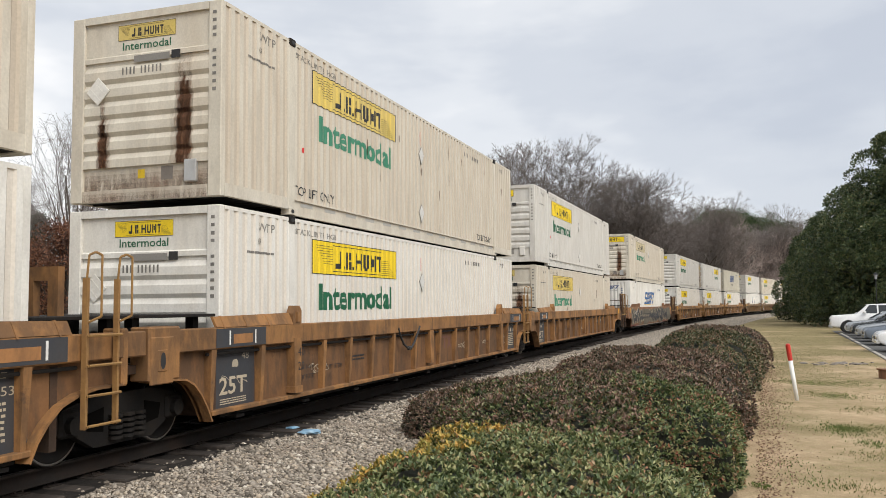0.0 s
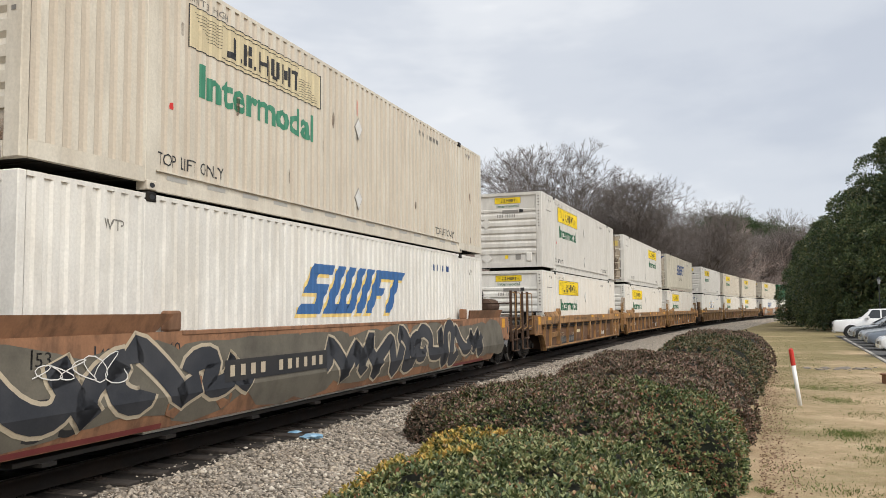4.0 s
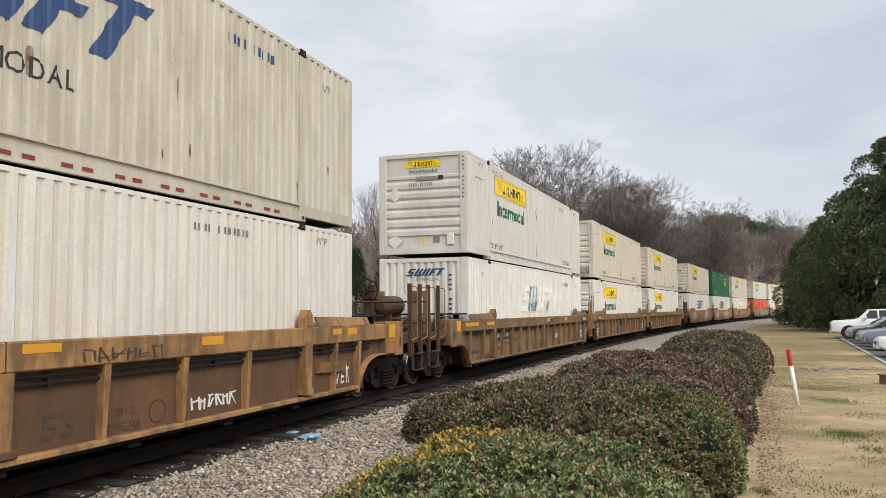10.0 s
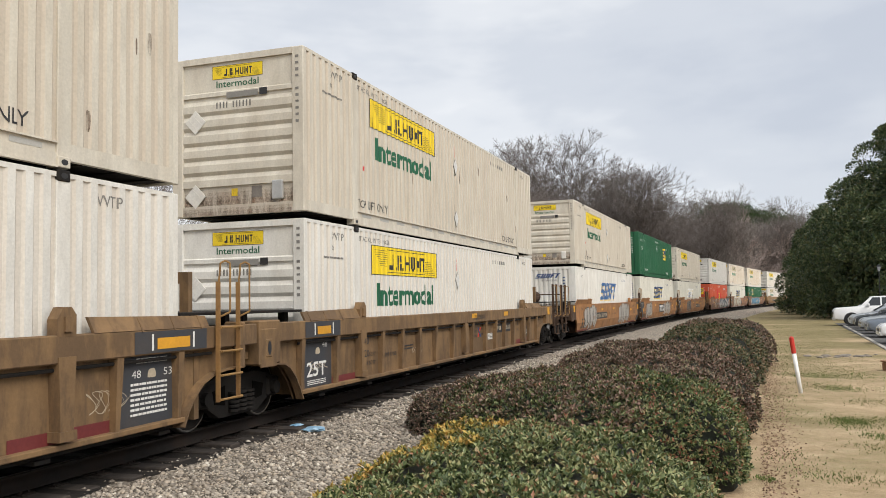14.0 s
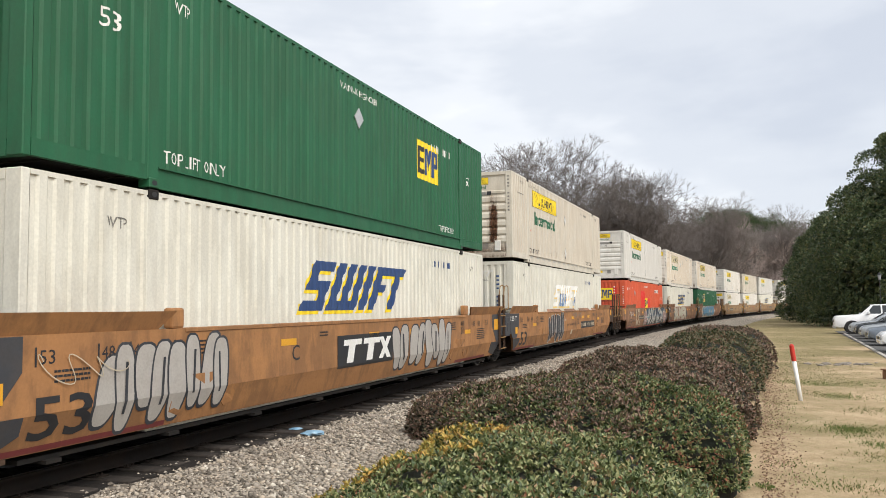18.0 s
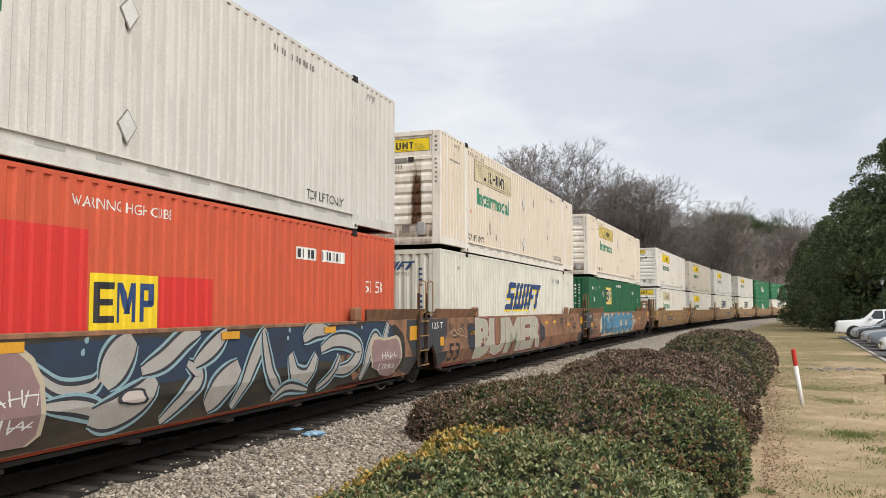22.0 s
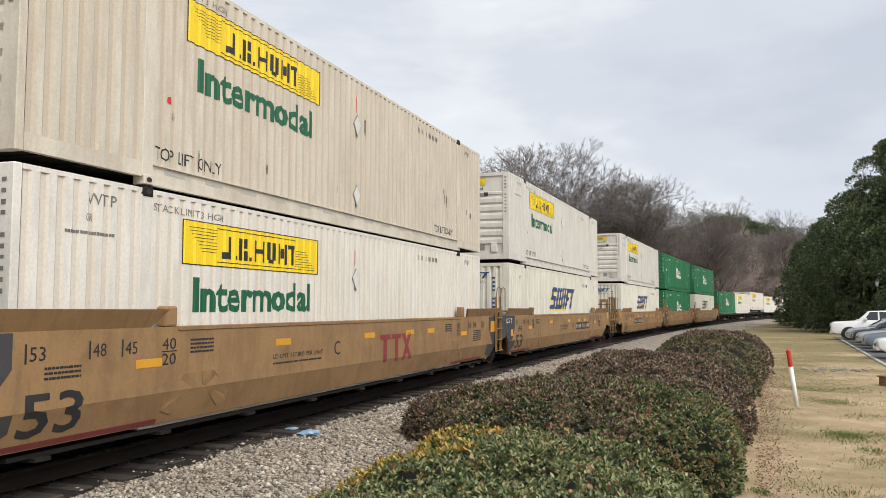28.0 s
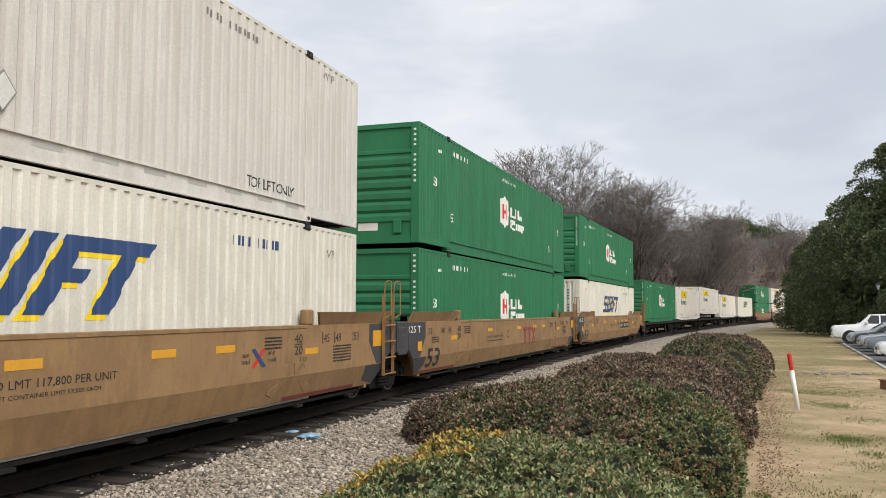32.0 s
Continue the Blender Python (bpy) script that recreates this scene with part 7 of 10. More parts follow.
            tag("question_strokes", "spraycream", [(scribble_2d(31, 1, 0.03, 0.5), 6.5, 6.85, 1.05, 1.45, 0.004)], "thin pale sprayed strokes")


CAR_PAINT = {"tan": "tan", "orange": "orange", "redbrown": "redbrown", "graffiti": "redbrown", "brown_black": "brown", "plain": "brown", "ochre": "ochre"}
CAR_LABEL = {"tan": "smooth-sided tan well car unit, clean paint", "orange": "smooth-sided orange-tan well car unit with sprayed marks", "redbrown": "smooth-sided red-brown well car unit with large graffiti",
             "graffiti": "smooth-sided well car covered in dark and cream graffiti", "brown_black": "rusty ribbed well car unit with slate end panels", "plain": "rusty brown ribbed well car unit with deep chord",
             "ochre": "dusty ochre ribbed well car unit with slate panels"}


def car_end(ob, near, how, style, seed):
    """What stands on one end: a ladder over a shared bogie, or a platform with posts, steps and coupler."""
    paint = M[CAR_PAINT[style]]
    sx = 1 if near else -1
    x = (lambda u: u - HALF) if near else (lambda u: HALF - u)
    worn = M["endrust" if style != "tan" else "tanworn"]
    hang("end_frame", shape(("end_frame", near), b_end_frame(near), worn if how == "couple" or style in ("brown_black", "redbrown", "graffiti", "orange") else paint), ob)
    hang("wheel_house", shape(("wheel_house", near), b_wheel_house(near), M["iron"]), ob, "dark plate over the wheels")
    hang("crossover_plate", shape(("crossover", near), b_crossover(near), M["iron"]), ob, "thin dark walkway plate")
    smooth = style in ("tan", "orange", "redbrown", "graffiti")
    if how == "joint":
        for sy in (-1, 1):
            reach = 1.72 if near else 1.5 if smooth else 1.24
            hang("end_box", shape(("end_box", near, sy, reach), b_end_box(near, sy, reach), M["slate"] if smooth else paint), ob)
        if near and not smooth:
            hang("pad_slot", shape(("pad_slot", near, 1.72), b_slot(near, 1.72), M["black"]), ob, "dark oval slot")
        if smooth and near:
            hang("box_figures", art("box_125", M["chalk"], [(words_2d("125 T"), -1.15, -0.45, 1.32, 1.46, 0.01)], wavy=False, face=OUT), ob, "white figures")
        if smooth:
            o = [(x(-1.14), 0.985), (x(-1.14), 1.54), (x(-0.15), 1.54), (x(-0.15), 1.2), (x(-0.5), 0.79), (x(-0.94), 0.79)]
            hang("corner_panel", shape(("corner_panel", near), lambda bm: slab(bm, o, -OUT - 0.006, -OUT + 0.002), M["slate"]), ob, "slate corner panel")
            lo = [(x(-0.93), 0.777), (x(-0.12), 0.777), (x(-0.12), 0.6), (x(-0.5), 0.41)] if near else [(x(-0.93), 0.777), (x(0.0), 0.777), (x(0.0), 0.5), (x(-0.5), 0.41)]
            hang("corner_panel", shape(("low_corner", near), lambda bm: slab(bm, lo, -OUT - 0.006, -OUT + 0.002, lambda a, y, z: (a, y + (0.78 - z) * 0.32, z)), M["slate"]), ob, "slate corner panel")
            if not near:
                hang("yellow_sticker", shape("big_end_sticker", lambda bm: softbox(bm, -0.3, 0.3, -0.003, 0.0, -0.15, 0.15, 0.001), M["yellow"]), ob, "", Matrix.Translation((x(-0.6), -OUT - 0.008, 1.26)))
            for z in (1.02,) if near else ():
                hang("yellow_sticker", shape("end_sticker", lambda bm: softbox(bm, -0.13, 0.13, -0.003, 0.0, -0.1, 0.1, 0.001), M["yellow"]), ob, "", Matrix.Translation((x(-0.5) if near else x(-0.42), -OUT - 0.008, z)))
        if not near:
            ladder = thing_part("ladder", ob)
            lx = x(-0.98) if smooth else x(-0.74)
            ladder_paint = M["endrust"] if smooth and style != "tan" else M["laddertan"]
            for d in (-0.24, 0.24):
                hang("rail", shape("ladder_rail", b_ladder_rail, ladder_paint), ladder, "", Matrix.Translation((lx + d, -1.52, 0)))
                hang("grab_iron", shape("grab_iron", b_grab_iron, M["grabyellow"]), ladder, "worn yellow grab iron", Matrix.Translation((lx + d, -1.52, 0)))
            for z in (0.57, 0.88, 1.19, 1.5):
                hang("rung", shape("rung", b_rung, M["grabyellow"]), ladder, "worn yellow rung", Matrix.Translation((lx, -1.52, z)))
            for y in (-0.75, 0.35):
                hang("portal", shape(("portal", near), b_portal(near), paint), ob, "upright walkway bracket", Matrix.Translation((0, y, 0)))
    else:
        for sy in (-1, 1):
            hang("end_box", shape(("end_box", near, sy, 2.06), b_end_box(near, sy, 2.06), worn if style == "orange" else paint), ob)
        hang("pad_slot", shape(("pad_slot", near, 2.06), b_slot(near, 2.06), M["black"]), ob, "dark oval slot")
        if style in ("tan", "ochre"):
            for y in (-0.9, 0.3):
                hang("portal", shape(("portal", near), b_portal(near), paint), ob, "upright walkway bracket", Matrix.Translation((-1.0 * sx, y, 0)))
        for which in DECK:
            hang(which, shape((which, near), b_deck(near, which), worn), ob)
        hang("coupler", shape(("coupler", near), b_coupler(near), M["iron"]), ob, "dark cast coupler")
        hang("hand_rail", shape(("hand_rail", near), b_hand_rail(near), worn), ob)
        hang("cross_rail", shape(("cross_rail", near), b_cross_rail(near), worn), ob, "pipe rails across the platform")
        for u, y, a in ((-3.34, -1.4, 0), (-2.7, -1.4, 0), (-3.34, 1.4, 180), (-2.3, 1.4, 180)):
            post = hang("grab_post", shape("grab_post", b_grab_post, worn), ob, "upright flat post", Matrix.Translation((x(u), y, 0)) @ Matrix.Rotation(radians(a), 4, "Z"))
            hang("grab_iron", shape("post_iron", b_post_iron, M["grabyellow"]), post, "worn yellow grab iron")
        hang("step", shape("step", b_step, worn), ob, "hanging side step", Matrix.Translation((x(-3.1), -1.42, 0)))
        hang("yellow_sticker", shape("couple_sticker", lambda bm: softbox(bm, -0.17, 0.17, -0.003, 0.0, -0.13, 0.13, 0.001), M["yellow"]), ob, "", Matrix.Translation((x(-1.46), -OUT - 0.006, 1.38)))
        stand = hang("brake_stand", shape("brake_stand", b_brake_stand, worn), ob, "brake housing", Matrix.Translation((x(-2.9), 0.35 if near else 0.5, 2.25)))
        hang("brake_wheel", shape("brake_wheel", b_brake_wheel, M["iron"]), stand, "spoked hand brake wheel")
        hang("air_tank", shape("air_tank", b_tank, worn), ob, "rusty air tank", Matrix.Translation((x(-2.15), 0.1, 1.9)))


def thing_part(name, parent):
    """An empty part that gathers its own pieces."""
    ob = new(name)
    ob.parent = parent
    return ob


def well_unit(s0, style, near, far, letter, seed, tags=()):
    paint = M[CAR_PAINT[style]]
    smooth = style in ("tan", "orange", "redbrown", "graffiti")
    ob = thing("well_car", CAR_LABEL[style], "rail car", "well cars of the train")
    if smooth:
        for sg in (-1, 1):
            hang("side_plate", shape(("smooth_side", sg), b_smooth_side(sg), paint), ob)
            hang("lower_side_plate", shape(("lower_side", sg), b_lower_side(sg), paint), ob)
            hang("top_rail", shape(("top_rail", sg), b_top_rail(sg), paint), ob)
            for end in (True, False):
                hang("guide_block", shape(("guide_block", sg, end), b_guide_block(sg, end), paint), ob)
                hang("guide_flange", shape(("flange", sg, end), b_flange(sg, end), paint), ob, "leaning guide plate")
        hang("lift_pad", shape("pocket", b_pocket, paint), ob)
        if style == "orange" and letter == "B":
            hang("top_flap", shape("top_flap", b_flap, M["redbrown"]), ob, "folded rusty plates along the top")
    else:
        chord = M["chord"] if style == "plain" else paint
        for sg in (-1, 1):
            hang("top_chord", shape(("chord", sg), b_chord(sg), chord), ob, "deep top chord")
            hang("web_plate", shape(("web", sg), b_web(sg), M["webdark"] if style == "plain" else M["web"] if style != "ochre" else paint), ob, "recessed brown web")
            hang("bottom_chord", shape(("foot", sg), b_foot(sg), chord), ob)
            for end in (True, False):
                hang("cover_plate", shape(("cover", sg, end), b_cover(sg, end), chord), ob, "folded cover plate")
        for end in (True, False):
            hang("arch_flange", shape(("arch", end), b_arch(end), chord), ob, "curved flange over the wheels")
        if letter == "C":
            hang("hose", shape("hose", b_hose, M["black"]), ob, "black rubber hose hung in a loop", Matrix.Translation((3.6, -0.0, -0.12)) if style == "plain" else None)
        hang("side_pipe", shape("side_pipe", b_side_pipe, M["iron"]), ob, "pipe under the chord")
        if style == "plain":
            hang("side_pipe", shape("low_side_pipe", b_low_pipe, M["iron"]), ob, "second pipe under the chord")
            for end in (True, False):
                hang("bracket_box", shape(("bracket_box", end), b_bracket_box(end), chord), ob, "tapered step box between the ribs")
        hang("chord_seam", shape("chord_seam", b_chord_seam, M["faintink"]), ob, "dark seam in the middle of the chord")
        hang("middle_post", shape("middle_post", b_middle_post, chord), ob, "wide post under the chord's seam", Matrix.Translation((U(8.02), 0, 0)))
        if style == "plain":
            hang("jack_pad", shape("jack_pad", b_jack_pad, M["webdark"]), ob, "dark pad at the foot of the post", Matrix.Translation((U(8.02), 0, 0)))
        for u in (-0.39, 0.53, 3.5, 4.97, 6.42, 9.4, 10.8, 12.28, 15.1, 16.08) if style == "plain" else (-0.4, 0.83, 2.78, 3.8, 4.78, 5.83, 7.06, 8.64, 9.82, 10.84, 11.8, 12.82, 14.84, 15.95):
            hang("rib", shape("rib", b_rib, chord), ob, "", Matrix.Translation((U(u), 0, 0)))
        for u in (1.8, 14.02):
            hang("post", shape("post", b_post, chord), ob, "wide post", Matrix.Translation((U(u), 0, 0)))
            hang("stop_block", shape("stop", b_stop, chord), ob, "", Matrix.Translation((U(u), 0, 0)))
    hang("floor_frame", shape("well_floor", b_well_floor, M["iron"]), ob, "dark well floor")
    car_words(ob, style, letter, seed, OUT, (near, far))
    for what in tags:
        graffiti(ob, what, OUT)
    if style != "tan":
        q = random.Random(seed * 5 + 2)
        web = OUT - 0.13 if not smooth else OUT
        for k, (u, w, z, h) in enumerate(((-0.1, 1.5, 0.95, 0.5), (2.4, 1.5, 0.6, 0.35), (4.4, 1.3, 1.05, 0.35), (7.2, 1.2, 0.7, 0.4), (10.2, 1.6, 0.9, 0.5), (12.3, 1.5, 0.6, 0.5), (14.4, 1.3, 0.95, 0.45))):
            if q.random() < (0.8 if smooth else 0.45) and not (u > 1.5 and bool(tags)):
                w, h = (w, h) if smooth else (0.75, 0.3)
                z = z if smooth else 0.62
                hang("scribble", art(("scribble", seed, k), M["spraycream" if q.random() < 0.6 else "chalk"], [(scribble_2d(seed * 9 + k, q.randint(3, 6), 0.012, w / h), u, u + w, z, z + h, 0.022 if smooth else 0.008)], wavy=False, face=web), ob, "thin pale sprayed squiggle")
    car_end(ob, True, near, style, seed)
    car_end(ob, False, far, style, seed + 1)
    return rolls(ob, s0, 8.9, 0.0)


# ---- bogies ----
WHEEL = 0.42


def b_side_frame(bm):
    o = [(-1.12, 0.36), (-1.12, 0.58), (-0.8, 0.66), (-0.45, 0.72), (0.45, 0.72), (0.8, 0.66), (1.12, 0.58), (1.12, 0.36), (0.86, 0.34), (0.5, 0.14), (-0.5, 0.14), (-0.86, 0.34)]
    slab(bm, o, -0.06, 0.06)


def b_frame_window(bm, s=1):
    if s:
        slab(bm, [(s * 0.36, 0.3), (s * 0.62, 0.34), (s * 0.66, 0.52), (s * 0.36, 0.58)], -0.068, -0.05)


def b_springs(bm):
    for x in (-0.2, 0.0, 0.2):
        for k in range(5):
            tube(bm, (x, -0.1, 0.2 + k * 0.062), (x, -0.1, 0.235 + k * 0.062), 0.085, n=10)


def b_bearing(bm):
    softbox(bm, -0.15, 0.15, -0.1, 0.08, -0.13, 0.17, 0.03)
    tube(bm, (0, -0.17, 0), (0, -0.05, 0), 0.1, n=12)


def b_wheel(bm):
    n = 28
    prof = [(0.0, 0.04), (0.0, 0.14), (0.04, 0.17), (0.05, 0.3), (0.0, 0.345), (0.0, WHEEL - 0.012), (0.012, WHEEL), (0.1, WHEEL + 0.006), (0.135, WHEEL + 0.028), (0.14, WHEEL - 0.02), (0.12, 0.33), (0.08, 0.3), (0.08, 0.16), (0.14, 0.13), (0.14, 0.04)]
    rings = []
    for y, r in prof:
        rings.append([bm.verts.new((r * math.cos(6.28319 * i / n), y, r * math.sin(6.28319 * i / n))) for i in range(n)])
    for a, b in zip(rings, rings[1:]):
        for i in range(n):
            j = (i + 1) % n
            bm.faces.new((a[i], a[j], b[j], b[i]))


def b_tread(bm):
    n = 36
    for y, r, y2, r2 in ((-0.001, WHEEL - 0.03, -0.001, WHEEL - 0.01), (-0.001, WHEEL - 0.01, 0.012, WHEEL + 0.002), (0.012, WHEEL + 0.002, 0.1, WHEEL + 0.008)):
        a = [bm.verts.new((r * math.cos(6.28319 * i / n), y, r * math.sin(6.28319 * i / n))) for i in range(n)]
        b = [bm.verts.new((r2 * math.cos(6.28319 * i / n), y2, r2 * math.sin(6.28319 * i / n))) for i in range(n)]
        for i in range(n):
            j = (i + 1) % n
            bm.faces.new((a[i], a[j], b[j], b[i]))


def b_axle(bm):
    tube(bm, (0, -0.95, 0), (0, 0.95, 0), 0.08, n=10)


def b_bolster(bm):
    softbox(bm, -0.22, 0.22, -0.95, 0.95, 0.42, 0.62, 0.03)
    softbox(bm, -0.16, 0.16, -0.2, 0.2, 0.62, 0.76, 0.03)


def bogie(s0):
    ob = thing("bogie", "black cast rail bogie with grimy frames and bright wheel rims", "rail bogie", "bogies of the train")
    hang("bolster", shape("bolster", b_bolster, M["iron"]), ob)
    for sy in (-1, 1):
        f = hang("side_frame", shape("side_frame", b_side_frame, M["iron"]), ob, "", Matrix.Translation((0, sy * 1.0, 0)) @ Matrix.Rotation(radians(0 if sy < 0 else 180), 4, "Z"))
        hang("spring_nest", shape("springs", b_springs, M["iron"]), f, "nest of coil springs")
        # black plates on the solid frame stand in for its shaded openings
        for s in (-1, 1):
            hang("frame_opening", shape(("frame_window", s), lambda bm, s=s: b_frame_window(bm, s), M["void"]), f)
        for x in (-0.9, 0.9):
            hang("bearing", shape("bearing", b_bearing, M["iron"]), f, "", Matrix.Translation((x, 0, WHEEL + 0.02)))
    for x in (-0.9, 0.9):
        ax = hang("wheelset", shape("axle", b_axle, M["iron"]), ob, "", Matrix.Translation((x, 0, WHEEL)))
        for sy in (-1, 1):
            turned = Matrix.Translation((0, sy * 0.85, 0)) @ Matrix.Rotation(radians(0 if sy < 0 else 180), 4, "Z")
            hang("wheel", shape("wheel", b_wheel, M["iron"], True), ax, "", turned)
            hang("wheel_rim", shape("tread", b_tread, M["tread"], True), ax, "bright worn wheel rim", turned)
    return rolls(ob, s0, 0.9, RAIL_TOP)


# ---- the train: start of each unit along the line, its car and its boxes from the foot up ----
LOW, HIGH = 0.354, 3.245
TRAIN = [
    # start, car, near end, far end, letter, graffiti, lower (kind, paint, end), upper
    (-7.0, "brown_black", "couple", "joint", "A", (), ("jb", "white", "louvre"), ("jb", "cream", "louvre")),
    (12.51, "brown_black", "joint", "joint", "C", (), ("jb", "white", "louvre"), ("jb_faded", "cream", "louvre")),
    (32.01, "brown_black", "joint", "couple", "B", (), ("jb_faded", "cream", "louvre"), ("jb", "grey", "louvre")),
    (55.20, "graffiti", "couple", "couple", "A", ("camo",), ("swift_gold", "white", "upright"), ("jb_old", "cream", "louvre")),
    (78.89, "plain", "couple", "joint", "B", (), ("jb", "white", "louvre"), ("jb", "grey", "louvre")),
    (98.53, "plain", "joint", "joint", "C", (), ("jb", "white", "louvre"), ("jb", "grey", "door")),
    (117.78, "plain", "joint", "couple", "A", (), ("jb", "white", "louvre"), ("swift", "beige", "door")),
    (141.21, "ochre", "couple", "joint", "B", (), ("swift_sky", "white", "upright"), ("jb", "grey", "louvre")),
    (160.65, "ochre", "joint", "joint", "C", (), ("jb", "white", "louvre"), ("jb", "cream", "louvre")),
    (180.18, "ochre", "joint", "couple", "A", (), ("jb", "white", "louvre"), ("jb", "cream", "louvre")),
    (203.96, "orange", "couple", "joint", "A", ("throw_a", "throw_d"), ("swift_gold", "white", "upright"), ("jb", "cream", "louvre")),
    (223.42, "orange", "joint", "joint", "C", ("throw_c", "throw_b"), ("swift_navy", "ivory", "upright"), ("emp_green", "green", "upright")),
    (242.90, "orange", "joint", "couple", "B", ("throw_dark",), ("swift_white", "ivory", "upright"), ("jb", "cream", "louvre")),
    (266.60, "redbrown", "couple", "joint", "B", ("wild",), ("emp", "red", "upright"), ("jb", "grey", "louvre")),
    (285.64, "redbrown", "joint", "joint", "C", ("bumer",), ("swift_navy", "ivory", "upright"), ("jb_old", "rusty", "louvre")),
    (305.23, "redbrown", "joint", "couple", "A", ("boogy",), ("emp_low", "green", "upright"), ("jb_worn", "rusty", "louvre")),
    (328.95, "tan", "couple", "joint", "B", (), ("jb_old", "white", "louvre"), ("jb", "white", "louvre")),
    (348.19, "tan", "joint", "joint", "C", (), ("jb", "white", "louvre"), ("jb", "cream", "louvre")),
    (367.53, "tan", "joint", "couple", "A", (), ("swift_navy", "ivory", "upright"), ("jb", "grey", "louvre")),
    (390.88, "tan", "couple", "joint", "A", (), ("swift_navy", "ivory", "upright"), ("jb", "grey", "louvre")),
    (410.41, "tan", "joint", "joint", "C", (), ("hub", "hubgreen", "louvre"), ("hub", "hubgreen", "louvre")),
    (429.90, "tan", "joint", "couple", "B", (), ("swift_navy", "ivory", "upright"), ("hub", "hubgreen", "louvre")),
    (540.8, "redbrown", "couple", "joint", "B", (), ("hub", "hubgreen", "louvre"), ("hub", "hubgreen", "louvre")),
    (560.2, "redbrown", "joint", "couple", "A", (), ("jb", "white", "louvre"), ("jb", "white", "louvre")),
]


def b_flat_deck(bm):
    softbox(bm, -8.4, 8.4, -1.3, 1.3, 0.86, 1.02, 0.02)
    box(bm, -8.2, 8.2, -0.35, 0.35, 0.5, 0.86)
    for i in range(9):
        x = -8 + i * 2
        box(bm, x - 0.06, x + 0.06, -1.3, 1.3, 0.7, 0.86)


def flat_car(s0):
    ob = thing("flat_car", "low dark flat car under a single container", "rail car", "flat cars of the train")
    hang("deck", shape("flat_deck", b_flat_deck, M["iron"]), ob)
    rolls(ob, s0, 6.5, 0.0)
    for d in (-6.6, 6.6):
        bogie(s0 + d)


def build_train():
    for i, (s0, car, near, far, letter, tags, low, top) in enumerate(TRAIN):
        mid = s0 + HALF
        well_unit(mid, car, near, far, letter, i, tags)
        container(mid, LOW, *low, i * 2, "in a well car")
        container(mid, HIGH, *top, i * 2 + 1, "stacked on top")
        bogie(s0 - 2.1 if near == "couple" else s0 - 1.64)
        if far == "couple":
            bogie(s0 + LONG + 2.1)
    for s0, kind, paint, front, z in ((450.6, "hub", "hubgreen", "louvre", 1.03), (467.6, "jb", "white", "louvre", 1.03), (484.2, "jb", "white", "louvre", 1.5), (501.2, "jb", "white", "louvre", 1.03), (520.2, "swift_navy", "ivory", "upright", 1.03)):
        flat_car(s0 + HALF)
        container(s0 + HALF, z, kind, paint, front, int(s0), "on a flat car")
        if z > 1.2:
            legs = thing("trailer_chassis", "dark chassis under a raised white box", "trailer", "", None, shape("chassis", b_chassis, M["iron"]))
            rolls(legs, s0 + HALF, 6.0, 1.02)


def b_chassis(bm):
    box(bm, -7.8, 7.8, -0.5, 0.5, 0.3, 0.5)
    for x in (5.0, 6.3):
        for y in (-1.0, 0.8):
            tube(bm, (x, y, 0.27), (x, y + 0.2, 0.27), 0.27, n=16)
    box(bm, -5.2, -5.0, -0.9, 0.9, 0.0, 0.3)

# ---- ground, track bed, rails ----
GROUND = -0.22


